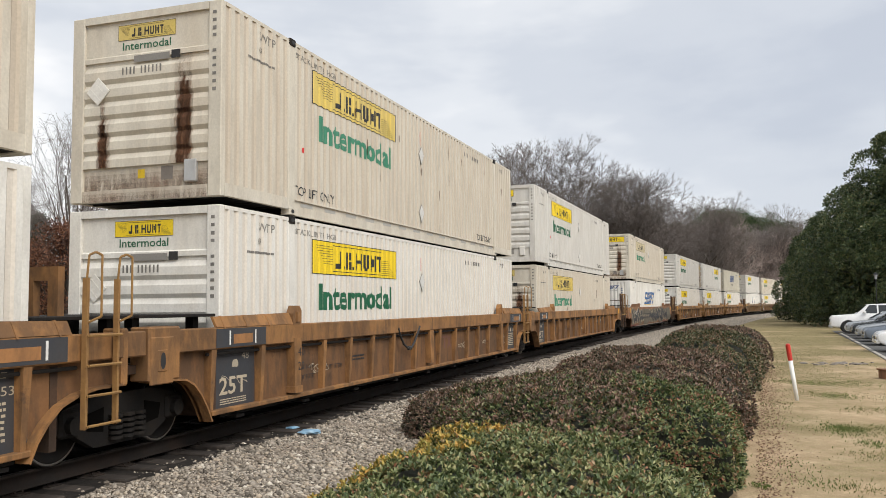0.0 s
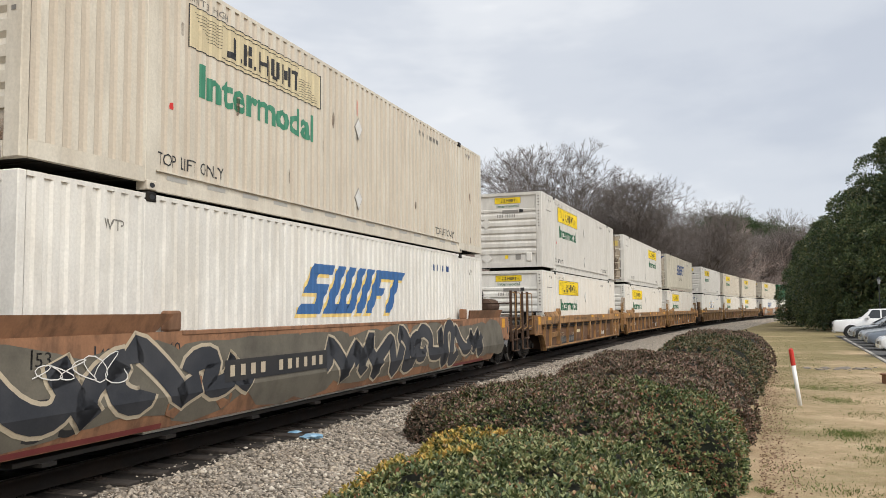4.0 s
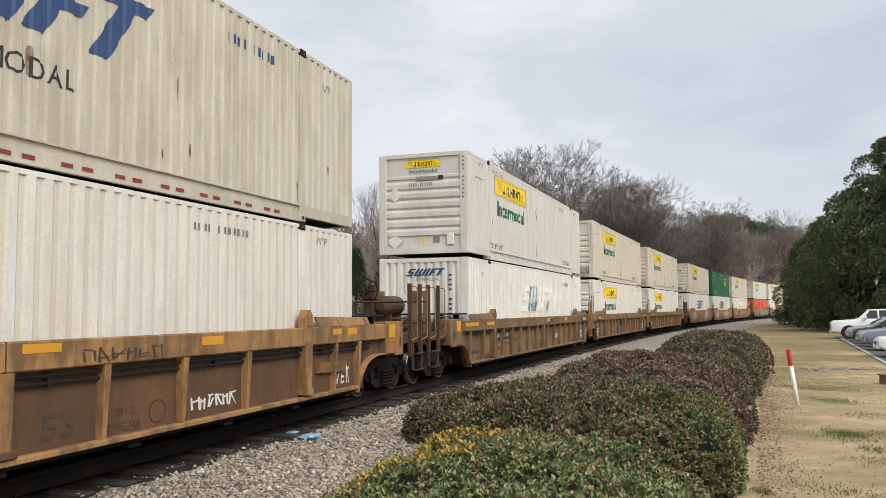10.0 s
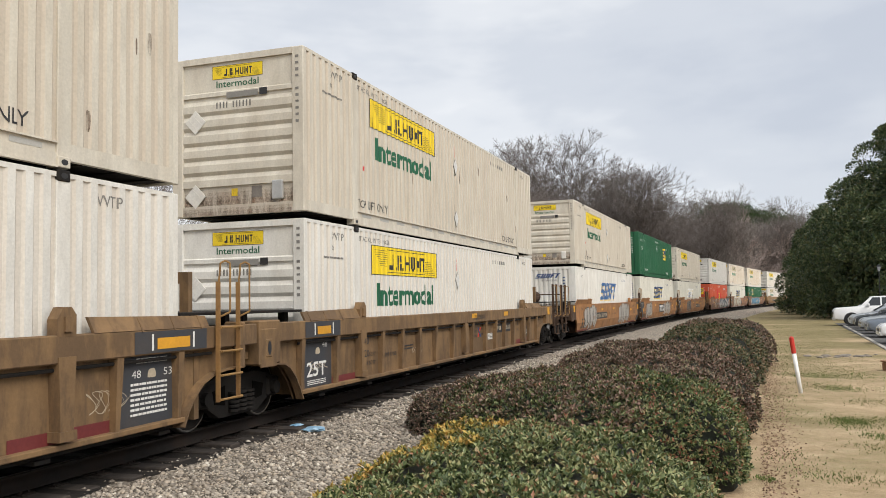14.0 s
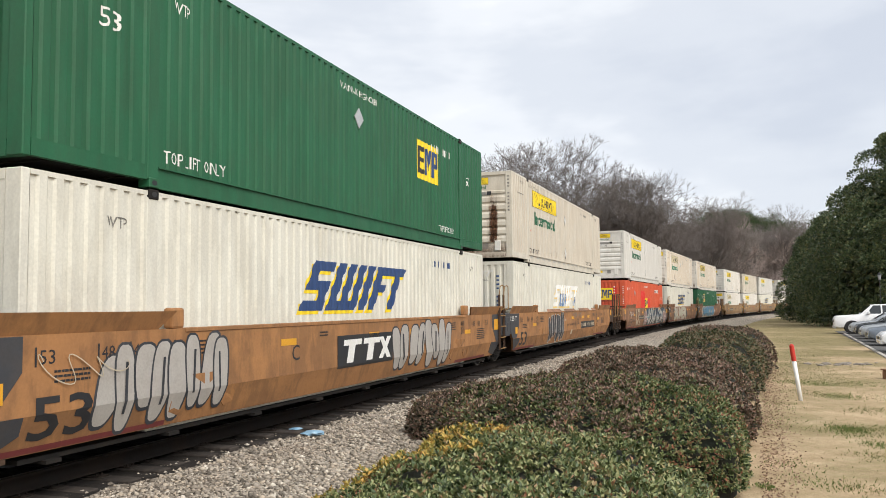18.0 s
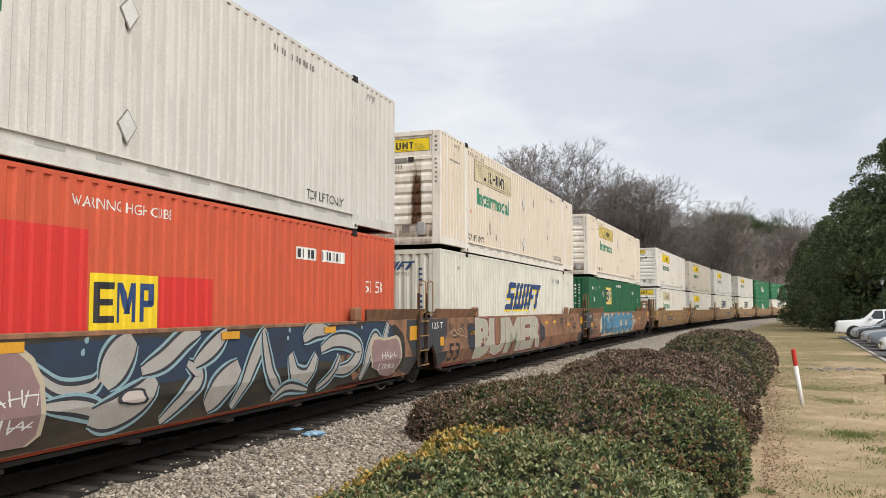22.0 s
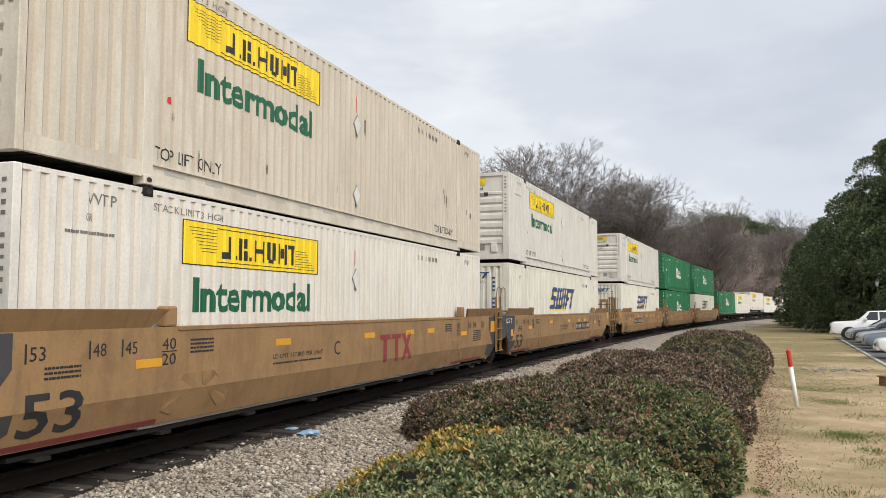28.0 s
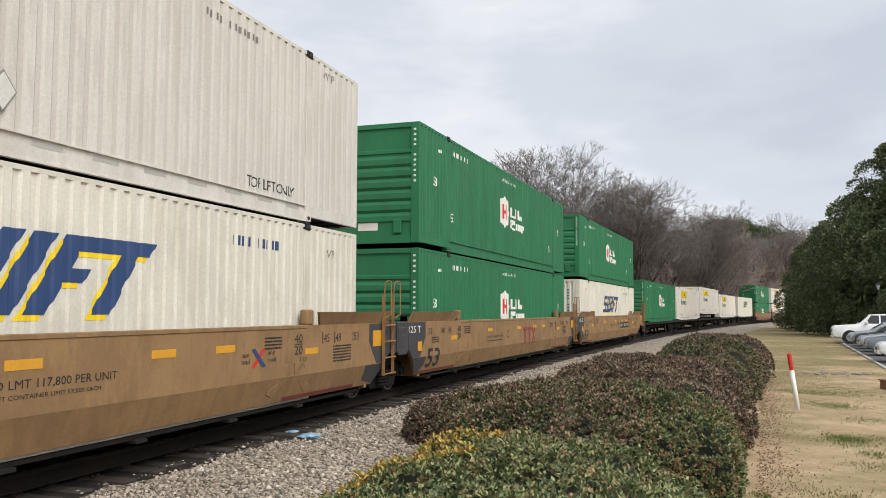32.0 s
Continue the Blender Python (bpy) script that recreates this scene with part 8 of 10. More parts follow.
def ground_material():
    m = bpy.data.materials.new("dry_lawn_and_bare_dirt")
    m.use_nodes = True
    t = m.node_tree
    t.nodes.clear()
    at = node(t, "ShaderNodeTexCoord")
    a = node(t, "ShaderNodeTexNoise", Vector=at.outputs["Object"], Scale=0.23, Detail=6.0, Roughness=0.62)
    b = node(t, "ShaderNodeTexNoise", Vector=at.outputs["Object"], Scale=1.9, Detail=6.0, Roughness=0.65)
    c = node(t, "ShaderNodeTexNoise", Vector=at.outputs["Object"], Scale=28.0, Detail=4.0, Roughness=0.7)
    d = node(t, "ShaderNodeTexNoise", Vector=at.outputs["Object"], Scale=7.0, Detail=5.0, Roughness=0.7)
    dirt = ramp(t, b.outputs[0], ((0.3, (0.37, 0.265, 0.16)), (0.55, (0.49, 0.365, 0.23)), (0.75, (0.58, 0.455, 0.3))))
    straw = ramp(t, d.outputs[0], ((0.35, (0.15, 0.125, 0.055)), (0.6, (0.235, 0.2, 0.095)), (0.8, (0.31, 0.25, 0.135))))
    both = node(t, "ShaderNodeMath", operation="MULTIPLY_ADD", i_0=d.outputs[0], i_1=0.35, i_2=a.outputs[0])
    place = node(t, "ShaderNodeSeparateXYZ", Vector=at.outputs["Object"])
    away = node(t, "ShaderNodeMapRange", Value=place.outputs[1])
    for k, v in ((1, 20.0), (2, 46.0), (3, -0.03), (4, 0.17)):
        away.inputs[k].default_value = v
    closer = node(t, "ShaderNodeMath", operation="ADD", i_0=both.outputs[0], i_1=away.outputs[0])
    mask = ramp(t, closer.outputs[0], ((0.60, 0.0), (0.80, 0.85)))
    col = mixed(t, mask, dirt, straw)
    litter = node(t, "ShaderNodeTexVoronoi", Vector=at.outputs["Object"], Scale=9.0)
    col = mixed(t, ramp(t, litter.outputs[0], ((0.05, 0.35), (0.11, 0.0))), col, (0.2, 0.125, 0.08))
    col = mixed(t, 0.8, col, ramp(t, c.outputs[0], ((0.3, 0.72), (0.7, 1.15))), "MULTIPLY")
    h = node(t, "ShaderNodeMath", operation="ADD", i_0=c.outputs[0], i_1=d.outputs[0])
    bmp = node(t, "ShaderNodeBump", Strength=0.5, Distance=0.03, Height=h.outputs[0])
    p = node(t, "ShaderNodeBsdfPrincipled", Base_Color=col, Roughness=0.95, Normal=bmp.outputs[0])
    p.inputs["Specular IOR Level"].default_value = 0.15
    o = node(t, "ShaderNodeOutputMaterial")
    t.links.new(p.outputs[0], o.inputs[0])
    return m


def stone_material(name, islands):
    m = bpy.data.materials.new(name)
    m.use_nodes = True
    t = m.node_tree
    t.nodes.clear()
    at = node(t, "ShaderNodeTexCoord")
    shades = ((0.0, (0.09, 0.078, 0.064)), (0.3, (0.265, 0.23, 0.188)), (0.6, (0.385, 0.34, 0.283)), (0.85, (0.45, 0.375, 0.29)), (1.0, (0.63, 0.575, 0.49)))
    fine = node(t, "ShaderNodeTexNoise", Vector=at.outputs["Object"], Scale=45.0, Detail=4.0, Roughness=0.7)
    broad = node(t, "ShaderNodeTexNoise", Vector=at.outputs["Object"], Scale=0.7, Detail=4.0, Roughness=0.6)
    if islands:
        geo = node(t, "ShaderNodeNewGeometry")
        col = ramp(t, geo.outputs["Random Per Island"], shades)
        height = fine.outputs[0]
    else:
        cells = node(t, "ShaderNodeTexVoronoi", Vector=at.outputs["Object"], Scale=19.0)
        tone = node(t, "ShaderNodeSeparateColor", i_0=cells.outputs["Color"])
        col = ramp(t, tone.outputs[0], shades)
        # colour darkened towards each stone's rim, painting the shade between stones
        gap = ramp(t, cells.outputs["Distance"], ((0.3, 1.0), (0.8, 0.6)))
        col = mixed(t, 1.0, col, gap, "MULTIPLY")
        height = gap
    col = mixed(t, 0.55, col, ramp(t, fine.outputs[0], ((0.3, 0.6), (0.7, 1.2))), "MULTIPLY")
    col = mixed(t, ramp(t, broad.outputs[0], ((0.5, 0.0), (0.75, 0.4))), col, (0.2, 0.15, 0.11))
    bmp = node(t, "ShaderNodeBump", Strength=0.6 if not islands else 0.3, Distance=0.04 if not islands else 0.01, Height=height)
    p = node(t, "ShaderNodeBsdfPrincipled", Base_Color=col, Roughness=0.9, Normal=bmp.outputs[0])
    p.inputs["Specular IOR Level"].default_value = 0.25
    o = node(t, "ShaderNodeOutputMaterial")
    t.links.new(p.outputs[0], o.inputs[0])
    return m


def raw_mesh(name, verts, loops, starts, totals, material, smooth=False):
    """A mesh straight from arrays."""
    me = bpy.data.meshes.new(name)
    me.vertices.add(len(verts))
    me.vertices.foreach_set("co", np.asarray(verts, np.float32).ravel())
    me.loops.add(len(loops))
    me.loops.foreach_set("vertex_index", np.asarray(loops, np.int32))
    me.polygons.add(len(starts))
    me.polygons.foreach_set("loop_start", np.asarray(starts, np.int32))
    me.polygons.foreach_set("loop_total", np.asarray(totals, np.int32))
    if smooth:
        me.polygons.foreach_set("use_smooth", np.ones(len(starts), bool))
    me.update(calc_edges=True)
    me.validate()
    for one in material if isinstance(material, (list, tuple)) else (material,):
        me.materials.append(one)
    return me


def quads_mesh(name, verts, quads, material, smooth=False):
    q = np.asarray(quads, np.int32)
    k = q.shape[1]
    return raw_mesh(name, verts, q.ravel(), np.arange(len(q)) * k, np.full(len(q), k), material, smooth)


def track_distance(x, y):
    """Signed distance right of the track and the way along it, for arrays of points."""
    sel = slice(700, None, 6)
    lx, ly, hd, ss = LINE_X[sel], LINE_Y[sel], HEAD[sel], S[sel]
    d2 = (x[:, None] - lx) ** 2 + (y[:, None] - ly) ** 2
    i = d2.argmin(1)
    off = (x - lx[i]) * np.cos(hd[i]) - (y - ly[i]) * np.sin(hd[i])
    return off, ss[i]


def build_ground():
    g = np.concatenate([[-3000, -1200, -500, -250], np.arange(-150, -40, 10), np.arange(-40, 60, 2.0), np.arange(60, 320, 8), [400, 600, 1200, 3000]])
    x, y = np.meshgrid(g, g, indexing="ij")
    x, y = x.ravel(), y.ravel()
    off, s = track_distance(x, y)
    rise = np.clip((-off - 30) / 90, 0, 1)
    rise = rise * rise * (3 - 2 * rise)
    z = GROUND + rise * 9.0 * np.clip((s - 50) / 60, 0, 1)
    n = len(g)
    i = np.arange(n * n).reshape(n, n)
    quads = np.stack([i[:-1, :-1], i[1:, :-1], i[1:, 1:], i[:-1, 1:]], -1).reshape(-1, 4)
    me = quads_mesh("ground", np.stack([x, y, z], 1), quads, ground_material(), True)
    thing("ground", "tan bare dirt with thin dry grass and fallen leaves", "ground", kind="structure", data=me)


def strip(name, s0, s1, step, section, material):
    """A strip along the track: section gives (side, z) pairs from left to right."""
    rows = []
    for s in np.arange(s0, s1, step):
        for o, z in section(s):
            px, py, _ = on_line(s, o)
            rows.append((px, py, z))
    k = len(section(0))
    n = len(rows) // k
    i = np.arange(n * k).reshape(n, k)
    quads = np.stack([i[:-1, :-1], i[:-1, 1:], i[1:, 1:], i[1:, :-1]], -1).reshape(-1, 4)
    return quads_mesh(name, np.array(rows), quads, material)


def build_track():
    bed = lambda s: [(-5.0, -0.27), (-3.2, -0.2), (-1.8, -0.17), (0, -0.17), (1.5, -0.17), (1.95, -0.165), (2.6, -0.18), (3.4, -0.19), (4.6, -0.2), (5.4 + 2.2 * min(max((s - 25) / 60, 0), 1), -0.24)]
    me = strip("ballast_bed", -60, 420, 2.0, bed, stone_material("packed_grey_ballast", False))
    thing("ballast_bed", "bed of crushed grey ballast along the track", "gravel", kind="structure", data=me)
    # oily ballast whose near-black colour also carries the shade beneath the train
    greasy = surface("oily_shaded_ballast", (0.022, 0.019, 0.017), (0.05, 0.042, 0.035), 9.0, 0.8, 0.95, 0, 0.9, 24, spots=(0.09, 0.075, 0.06), spread=0.66, spot_scale=14, spec=0.2)
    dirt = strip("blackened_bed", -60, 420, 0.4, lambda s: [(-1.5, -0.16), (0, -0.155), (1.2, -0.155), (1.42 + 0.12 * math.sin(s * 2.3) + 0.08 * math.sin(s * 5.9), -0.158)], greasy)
    thing("blackened_bed", "oily fine ballast by the rails, darkened further as shade under the train", "gravel", kind="structure", data=dirt)
    # loose stones where the camera sees them singly
    r = np.random.default_rng(4)
    n = 66000
    s = 4 + 34 * r.random(n) ** 1.35
    o = np.where(r.random(n) < 0.97, 1.42 + 3.5 * r.random(n) ** 0.9, r.uniform(1.1, 1.6, n))
    base = np.array([(1, 0, 0), (-1, 0, 0), (0, 1, 0), (0, -1, 0), (0, 0, 1), (0, 0, -1)], float)
    tri = np.array([(0, 2, 4), (2, 1, 4), (1, 3, 4), (3, 0, 4), (2, 0, 5), (1, 2, 5), (3, 1, 5), (0, 3, 5)])
    hx, hy = np.interp(s, S, LINE_X), np.interp(s, S, LINE_Y)
    hd = np.interp(s, S, HEAD)
    cx, cy = hx + o * np.cos(hd), hy - o * np.sin(hd)
    cz = np.interp(o, [-1.8, 0, 1.5, 1.95, 2.6, 3.4, 4.6, 5.4], [-0.17, -0.17, -0.17, -0.165, -0.18, -0.19, -0.2, -0.24])
    size = r.uniform(0.012, 0.03, n) + 0.018 * (r.random(n) > 0.85)
    v = base[None] * r.uniform(0.6, 1.35, (n, 6, 1)) + r.normal(0, 0.22, (n, 6, 3))
    v *= size[:, None, None]
    v[:, :, 2] *= 0.62
    v += np.stack([cx, cy, cz + size * 0.2], 1)[:, None]
    f = (tri[None] + (np.arange(n) * 6)[:, None, None]).reshape(-1, 3)
    thing("loose_stones", "loose angular grey ballast stones", "gravel", kind="stuff", data=quads_mesh("loose_stones", v.reshape(-1, 3), f, stone_material("loose_grey_stone", True)))
    # rails
    head = [(-0.07, -0.1), (0.07, -0.1), (0.07, -0.085), (0.012, -0.07), (0.012, 0.04), (0.037, 0.045), (0.037, 0.072), (0.028, 0.08), (-0.028, 0.08), (-0.037, 0.072), (-0.037, 0.045), (-0.012, 0.04), (-0.012, -0.07), (-0.07, -0.085), (-0.07, -0.1)]
    for side in (0.755, -0.755):
        me = strip("rail", -60, 420, 1.0, lambda s, side=side: [(side + a, z) for a, z in head], M["rail"])
        rail = thing("rail", "dark rusty steel rail with a worn head", "rail", "rails of the track", data=me)
        top = strip("rail_head", -60, 420, 1.0, lambda s, side=side: [(side - 0.026, 0.0815), (side + 0.02, 0.0815)], M["tread"])
        hang("rail_head", top, rail, "bright worn running band")
    # ties
    def b_tie(bm):
        softbox(bm, -0.115, 0.115, -1.36, 1.36, -0.26, -0.085, 0.014)
    tie = shape("tie", b_tie, M["tie"])
    def b_plate(bm):
        softbox(bm, -0.09, 0.09, -0.17, 0.17, -0.086, -0.07, 0.004)
        for y in (-0.1, 0.1):
            box(bm, -0.06, -0.04, y - 0.01, y + 0.01, -0.07, -0.05)
            box(bm, 0.04, 0.06, y - 0.01, y + 0.01, -0.07, -0.05)
    plate = shape("tie_plate", b_plate, M["rail"])
    r = random.Random(8)
    for k in range(150):
        s = -6 + k * 0.535
        x, y, h = on_line(s, r.uniform(-0.1, 0.16))
        ob = thing("railway_tie", "dark creosoted wooden tie half sunk in ballast", "tie", "ties of the track", Matrix.Translation((x, y, r.uniform(-0.062, -0.02))) @ Matrix.Rotation(1.5708 - h + r.uniform(-0.02, 0.02), 4, "Z"), tie)
        if k < 70:
            for o in (-0.755, 0.755):
                hang("tie_plate", plate, ob, "", Matrix.Translation((0, o, 0)))


# ---- leaves and hedges ----


def leaf_material(name, stops, rough=0.5, through_light=0.15):
    m = bpy.data.materials.new(name)
    m.use_nodes = True
    t = m.node_tree
    t.nodes.clear()
    geo = node(t, "ShaderNodeNewGeometry")
    at = node(t, "ShaderNodeTexCoord")
    patch = node(t, "ShaderNodeTexNoise", Vector=at.outputs["Object"], Scale=1.1, Detail=3.0, Roughness=0.6)
    tuft = node(t, "ShaderNodeTexNoise", Vector=at.outputs["Object"], Scale=9.0, Detail=1.0)
    mix_in = node(t, "ShaderNodeMath", operation="MULTIPLY_ADD", i_0=patch.outputs[0], i_1=0.7, i_2=-0.7)
    with_tuft = node(t, "ShaderNodeMath", operation="MULTIPLY_ADD", i_0=tuft.outputs[0], i_1=0.7, i_2=mix_in.outputs[0])
    both_in = node(t, "ShaderNodeMath", operation="ADD", i_0=geo.outputs["Random Per Island"], i_1=with_tuft.outputs[0])
    col = ramp(t, both_in.outputs[0], stops)
    p = node(t, "ShaderNodeBsdfPrincipled", Base_Color=col, Roughness=rough)
    p.inputs["Specular IOR Level"].default_value = 0.35
    tr = node(t, "ShaderNodeBsdfTranslucent", Color=col)
    mx = node(t, "ShaderNodeMixShader", i_0=through_light, i_1=p.outputs[0], i_2=tr.outputs[0])
    o = node(t, "ShaderNodeOutputMaterial")
    t.links.new(mx.outputs[0], o.inputs[0])
    return m


def leaves(name, at, out, length, width, material, r, stand=0.5, face=None):
    """Many small folded leaves at points, leaning along out. Each is two quads with a crease."""
    n = len(at)
    d = out + r.normal(0, stand, (n, 3))
    d /= np.linalg.norm(d, axis=1)[:, None]
    side = np.cross(d, r.normal(0, 1, (n, 3)) if face is None else face + r.normal(0, 0.35, (n, 3)))
    side /= np.linalg.norm(side, axis=1)[:, None] + 1e-9
    up = np.cross(side, d)
    ln = (length * r.uniform(0.65, 1.25, n))[:, None]
    w = (width * r.uniform(0.7, 1.2, n))[:, None]
    v = np.stack([at, at + d * ln * 0.5 + side * w * 0.5 + up * w * 0.25, at + d * ln, at + d * ln * 0.5 - side * w * 0.5 + up * w * 0.25], 1)
    f = (np.array([(0, 1, 2), (0, 2, 3)])[None] + (np.arange(n) * 4)[:, None, None]).reshape(-1, 3)
    return quads_mesh(name, v.reshape(-1, 3), f, material)


GREENS = ((0.0, (0.02, 0.034, 0.014)), (0.25, (0.06, 0.092, 0.032)), (0.5, (0.125, 0.165, 0.06)), (0.72, (0.25, 0.28, 0.12)), (0.87, (0.27, 0.21, 0.105)), (1.0, (0.31, 0.12, 0.075)))
FRESH = ((0.0, (0.035, 0.055, 0.02)), (0.25, (0.085, 0.12, 0.045)), (0.5, (0.17, 0.2, 0.08)), (0.72, (0.31, 0.33, 0.15)), (0.88, (0.34, 0.3, 0.14)), (1.0, (0.36, 0.17, 0.1)))
DEEP_GREENS = ((0.0, (0.024, 0.038, 0.017)), (0.3, (0.06, 0.08, 0.035)), (0.5, (0.11, 0.12, 0.055)), (0.7, (0.2, 0.17, 0.09)), (1.0, (0.27, 0.145, 0.1)))
MAROON = ((0.0, (0.032, 0.04, 0.02)), (0.3, (0.10, 0.08, 0.05)), (0.6, (0.2, 0.125, 0.095)), (0.85, (0.31, 0.185, 0.14)), (1.0, (0.24, 0.24, 0.12)))
GOLDEN = ((0.0, (0.15, 0.16, 0.045)), (0.5, (0.40, 0.32, 0.075)), (1.0, (0.62, 0.36, 0.1)))


def mound(u, v, a, b, h, p=0.78, e=0.72):
    """A point on a clipped, rounded hedge and its outward way: u round it, v from foot to crown."""
    cu, su = np.cos(u), np.sin(u)
    cv, sv = np.cos(v), np.sin(v)
    f = lambda c, k: np.sign(c) * np.abs(c) ** k
    x, y, z = a * f(cv, e) * f(cu, p), b * f(cv, e) * f(su, p), h * f(sv, e)
    bumps = 1 + 0.03 * np.sin(x * 3.1 + y * 1.7) + 0.028 * np.sin(y * 4.3 - x * 2.2) + 0.02 * np.sin(7 * x + 5 * y)
    x, y, z = x * bumps, y * bumps, z * bumps
    k = 2 / e - 1
    n = np.stack([np.sign(x) * np.abs(x / a) ** k / a, np.sign(y) * np.abs(y / b) ** k / b, np.abs(z / h) ** k / h + 0.05], 1)
    return np.stack([x, y, z], 1), n / (np.linalg.norm(n, axis=1)[:, None] + 1e-9)


def sprigs(name, at, out, size, material, r, per=7, wide=0.5):
    """Shoot tips on a clipped hedge: each a whorl of leaves round its outward way."""
    n = len(at)
    t = np.cross(out, r.normal(0, 1, (n, 3)))
    t /= np.linalg.norm(t, axis=1)[:, None] + 1e-9
    b = np.cross(out, t)
    turn_ = np.arange(per)[None] * 2.4 + r.uniform(0, 6.28, (n, 1)) + r.normal(0, 0.25, (n, per))
    lift = r.uniform(0.35, 1.5, (n, per))
    d = t[:, None] * np.cos(turn_)[..., None] + b[:, None] * np.sin(turn_)[..., None] + out[:, None] * lift[..., None]
    p = at[:, None] + d * size * 0.1 - out[:, None] * r.uniform(0, 0.5, (n, per, 1)) * size
    return leaves(name, p.reshape(-1, 3), d.reshape(-1, 3) / np.linalg.norm(d, axis=2).reshape(-1, 1), size, size * wide, material, r, 0.22, np.repeat(out, per, 0))


def hedge(x, y, a, b, h, count, material, label, seed, size=0.055, turned=0.33, extra=None, square=0.78, soft=0.52):
    r = np.random.default_rng(seed)
    ob = thing("hedge", label, "hedge", "clipped hedges beside the track", Matrix.Translation((x, y, GROUND)) @ Matrix.Rotation(-turned, 4, "Z"))
    g, k = 48, 18
    u, v = np.meshgrid(np.linspace(0, 2 * np.pi, g + 1)[:-1], np.linspace(0, np.pi / 2, k), indexing="ij")
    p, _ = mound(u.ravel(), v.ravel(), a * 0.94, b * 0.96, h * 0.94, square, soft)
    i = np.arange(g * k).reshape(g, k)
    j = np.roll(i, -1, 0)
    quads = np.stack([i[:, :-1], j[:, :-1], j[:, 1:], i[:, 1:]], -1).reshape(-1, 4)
    # near-black sheet under the leaves: shade between shoots, put in as colour
    core = surface("dark_hedge_shade", (0.012, 0.016, 0.009), (0.03, 0.022, 0.014), 6.0, 0.8, 0.95, 0, 0.6, 30) if "hedge_core" not in M else M["hedge_core"]
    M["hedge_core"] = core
    hang("interior", quads_mesh("interior", p, quads, core, True), ob, "dark inner sheet for the shade between the leaves")
    gu, gv = np.meshgrid(np.linspace(0, 2 * np.pi, 161), np.linspace(0.01, np.pi / 2, 81), indexing="ij")
    gp = mound(gu.ravel(), gv.ravel(), a, b, h, square, soft)[0].reshape(161, 81, 3)
    area = np.linalg.norm(np.cross(gp[1:, :-1] - gp[:-1, :-1], gp[:-1, 1:] - gp[:-1, :-1]), axis=2).ravel()
    shoots = count // 6
    cell = r.choice(len(area), shoots, p=area / area.sum())
    u = (cell // 80 + r.random(shoots)) * 2 * np.pi / 160
    v = 0.01 + (cell % 80 + r.random(shoots)) * (np.pi / 2 - 0.01) / 80
    p, n = mound(u, v, a, b, h, square, soft)
    # shallow hollows where the shears bit deeper, and stray shoots that stand proud
    dent = np.sin(p[:, 0] * 5.3 + 1.3 * np.sin(p[:, 1] * 3.1)) * np.sin(p[:, 1] * 4.7 + seed) * 0.022
    p = p + n * (dent - 0.05 * r.random(shoots) ** 1.6 + 0.045 * (r.random(shoots) > 0.94))[:, None]
    hang("foliage", sprigs("foliage", p, n * 0.8 + np.array((0, 0, 0.4)), size, material, r), ob, "dense small glossy leaves")
    if extra:
        mat2, test, share = extra
        keep = test(p) & (r.random(shoots) < share)
        hang("tip_foliage", sprigs("tip_foliage", p[keep] + n[keep] * 0.03, n[keep] + np.array((0, 0, 0.5)), size * 1.05, mat2, r), ob, "yellowing leaves at one corner")
    return ob


def build_hedges():
    green = leaf_material("hedge_leaf_green", GREENS, 0.42)
    fresh = leaf_material("hedge_leaf_fresh_green", FRESH, 0.4)
    wine = leaf_material("hedge_leaf_maroon", MAROON, 0.45)
    gold = leaf_material("hedge_leaf_golden", GOLDEN)
    deep = leaf_material("hedge_leaf_deep_green", DEEP_GREENS, 0.45)
    hedge(0.47, 5.5, 1.375, 2.45, 1.02, 66000, fresh, "low clipped green hedge with reddish tips and a yellowing corner", 21, 0.042, 0.2, (gold, lambda p: (p[:, 0] < -0.42 + 0.15 * np.sin(p[:, 1] * 5) - 0.5 * np.maximum(0.5 - p[:, 1], 0)) & (p[:, 1] > -0.4) & (p[:, 2] > 0.2), 0.65), 0.63, 0.68)
    hedge(1.81, 10.84, 1.87, 2.2, 1.0, 80000, green, "broad rounded green hedge mottled with red leaves", 22, 0.046, 0.2, (wine, lambda p: p[:, 0] < 0.6, 0.4), 0.67, 0.5)
    hedge(0.98, 13.1, 1.53, 1.2, 0.82, 22000, wine, "small brownish rounded hedge at the gravel's edge", 26, 0.048, 0.46, None, 0.55, 0.9)
    hedge(3.63, 15.3, 1.62, 4.86, 1.09, 74000, wine, "long rounded maroon-brown hedge in winter colour", 23, 0.056, 0.27, None, 0.62, 0.57)
    hedge(6.48, 20.8, 1.2, 4.3, 1.24, 34000, deep, "clipped dark green hedge behind the maroon one", 24, 0.065, 0.38, None, 0.52, 0.62)
    hedge(8.58, 26.6, 1.46, 4.3, 1.2, 22000, wine, "clipped reddish hedge at the end of the row", 25, 0.07, 0.315, None, 0.52, 0.53)


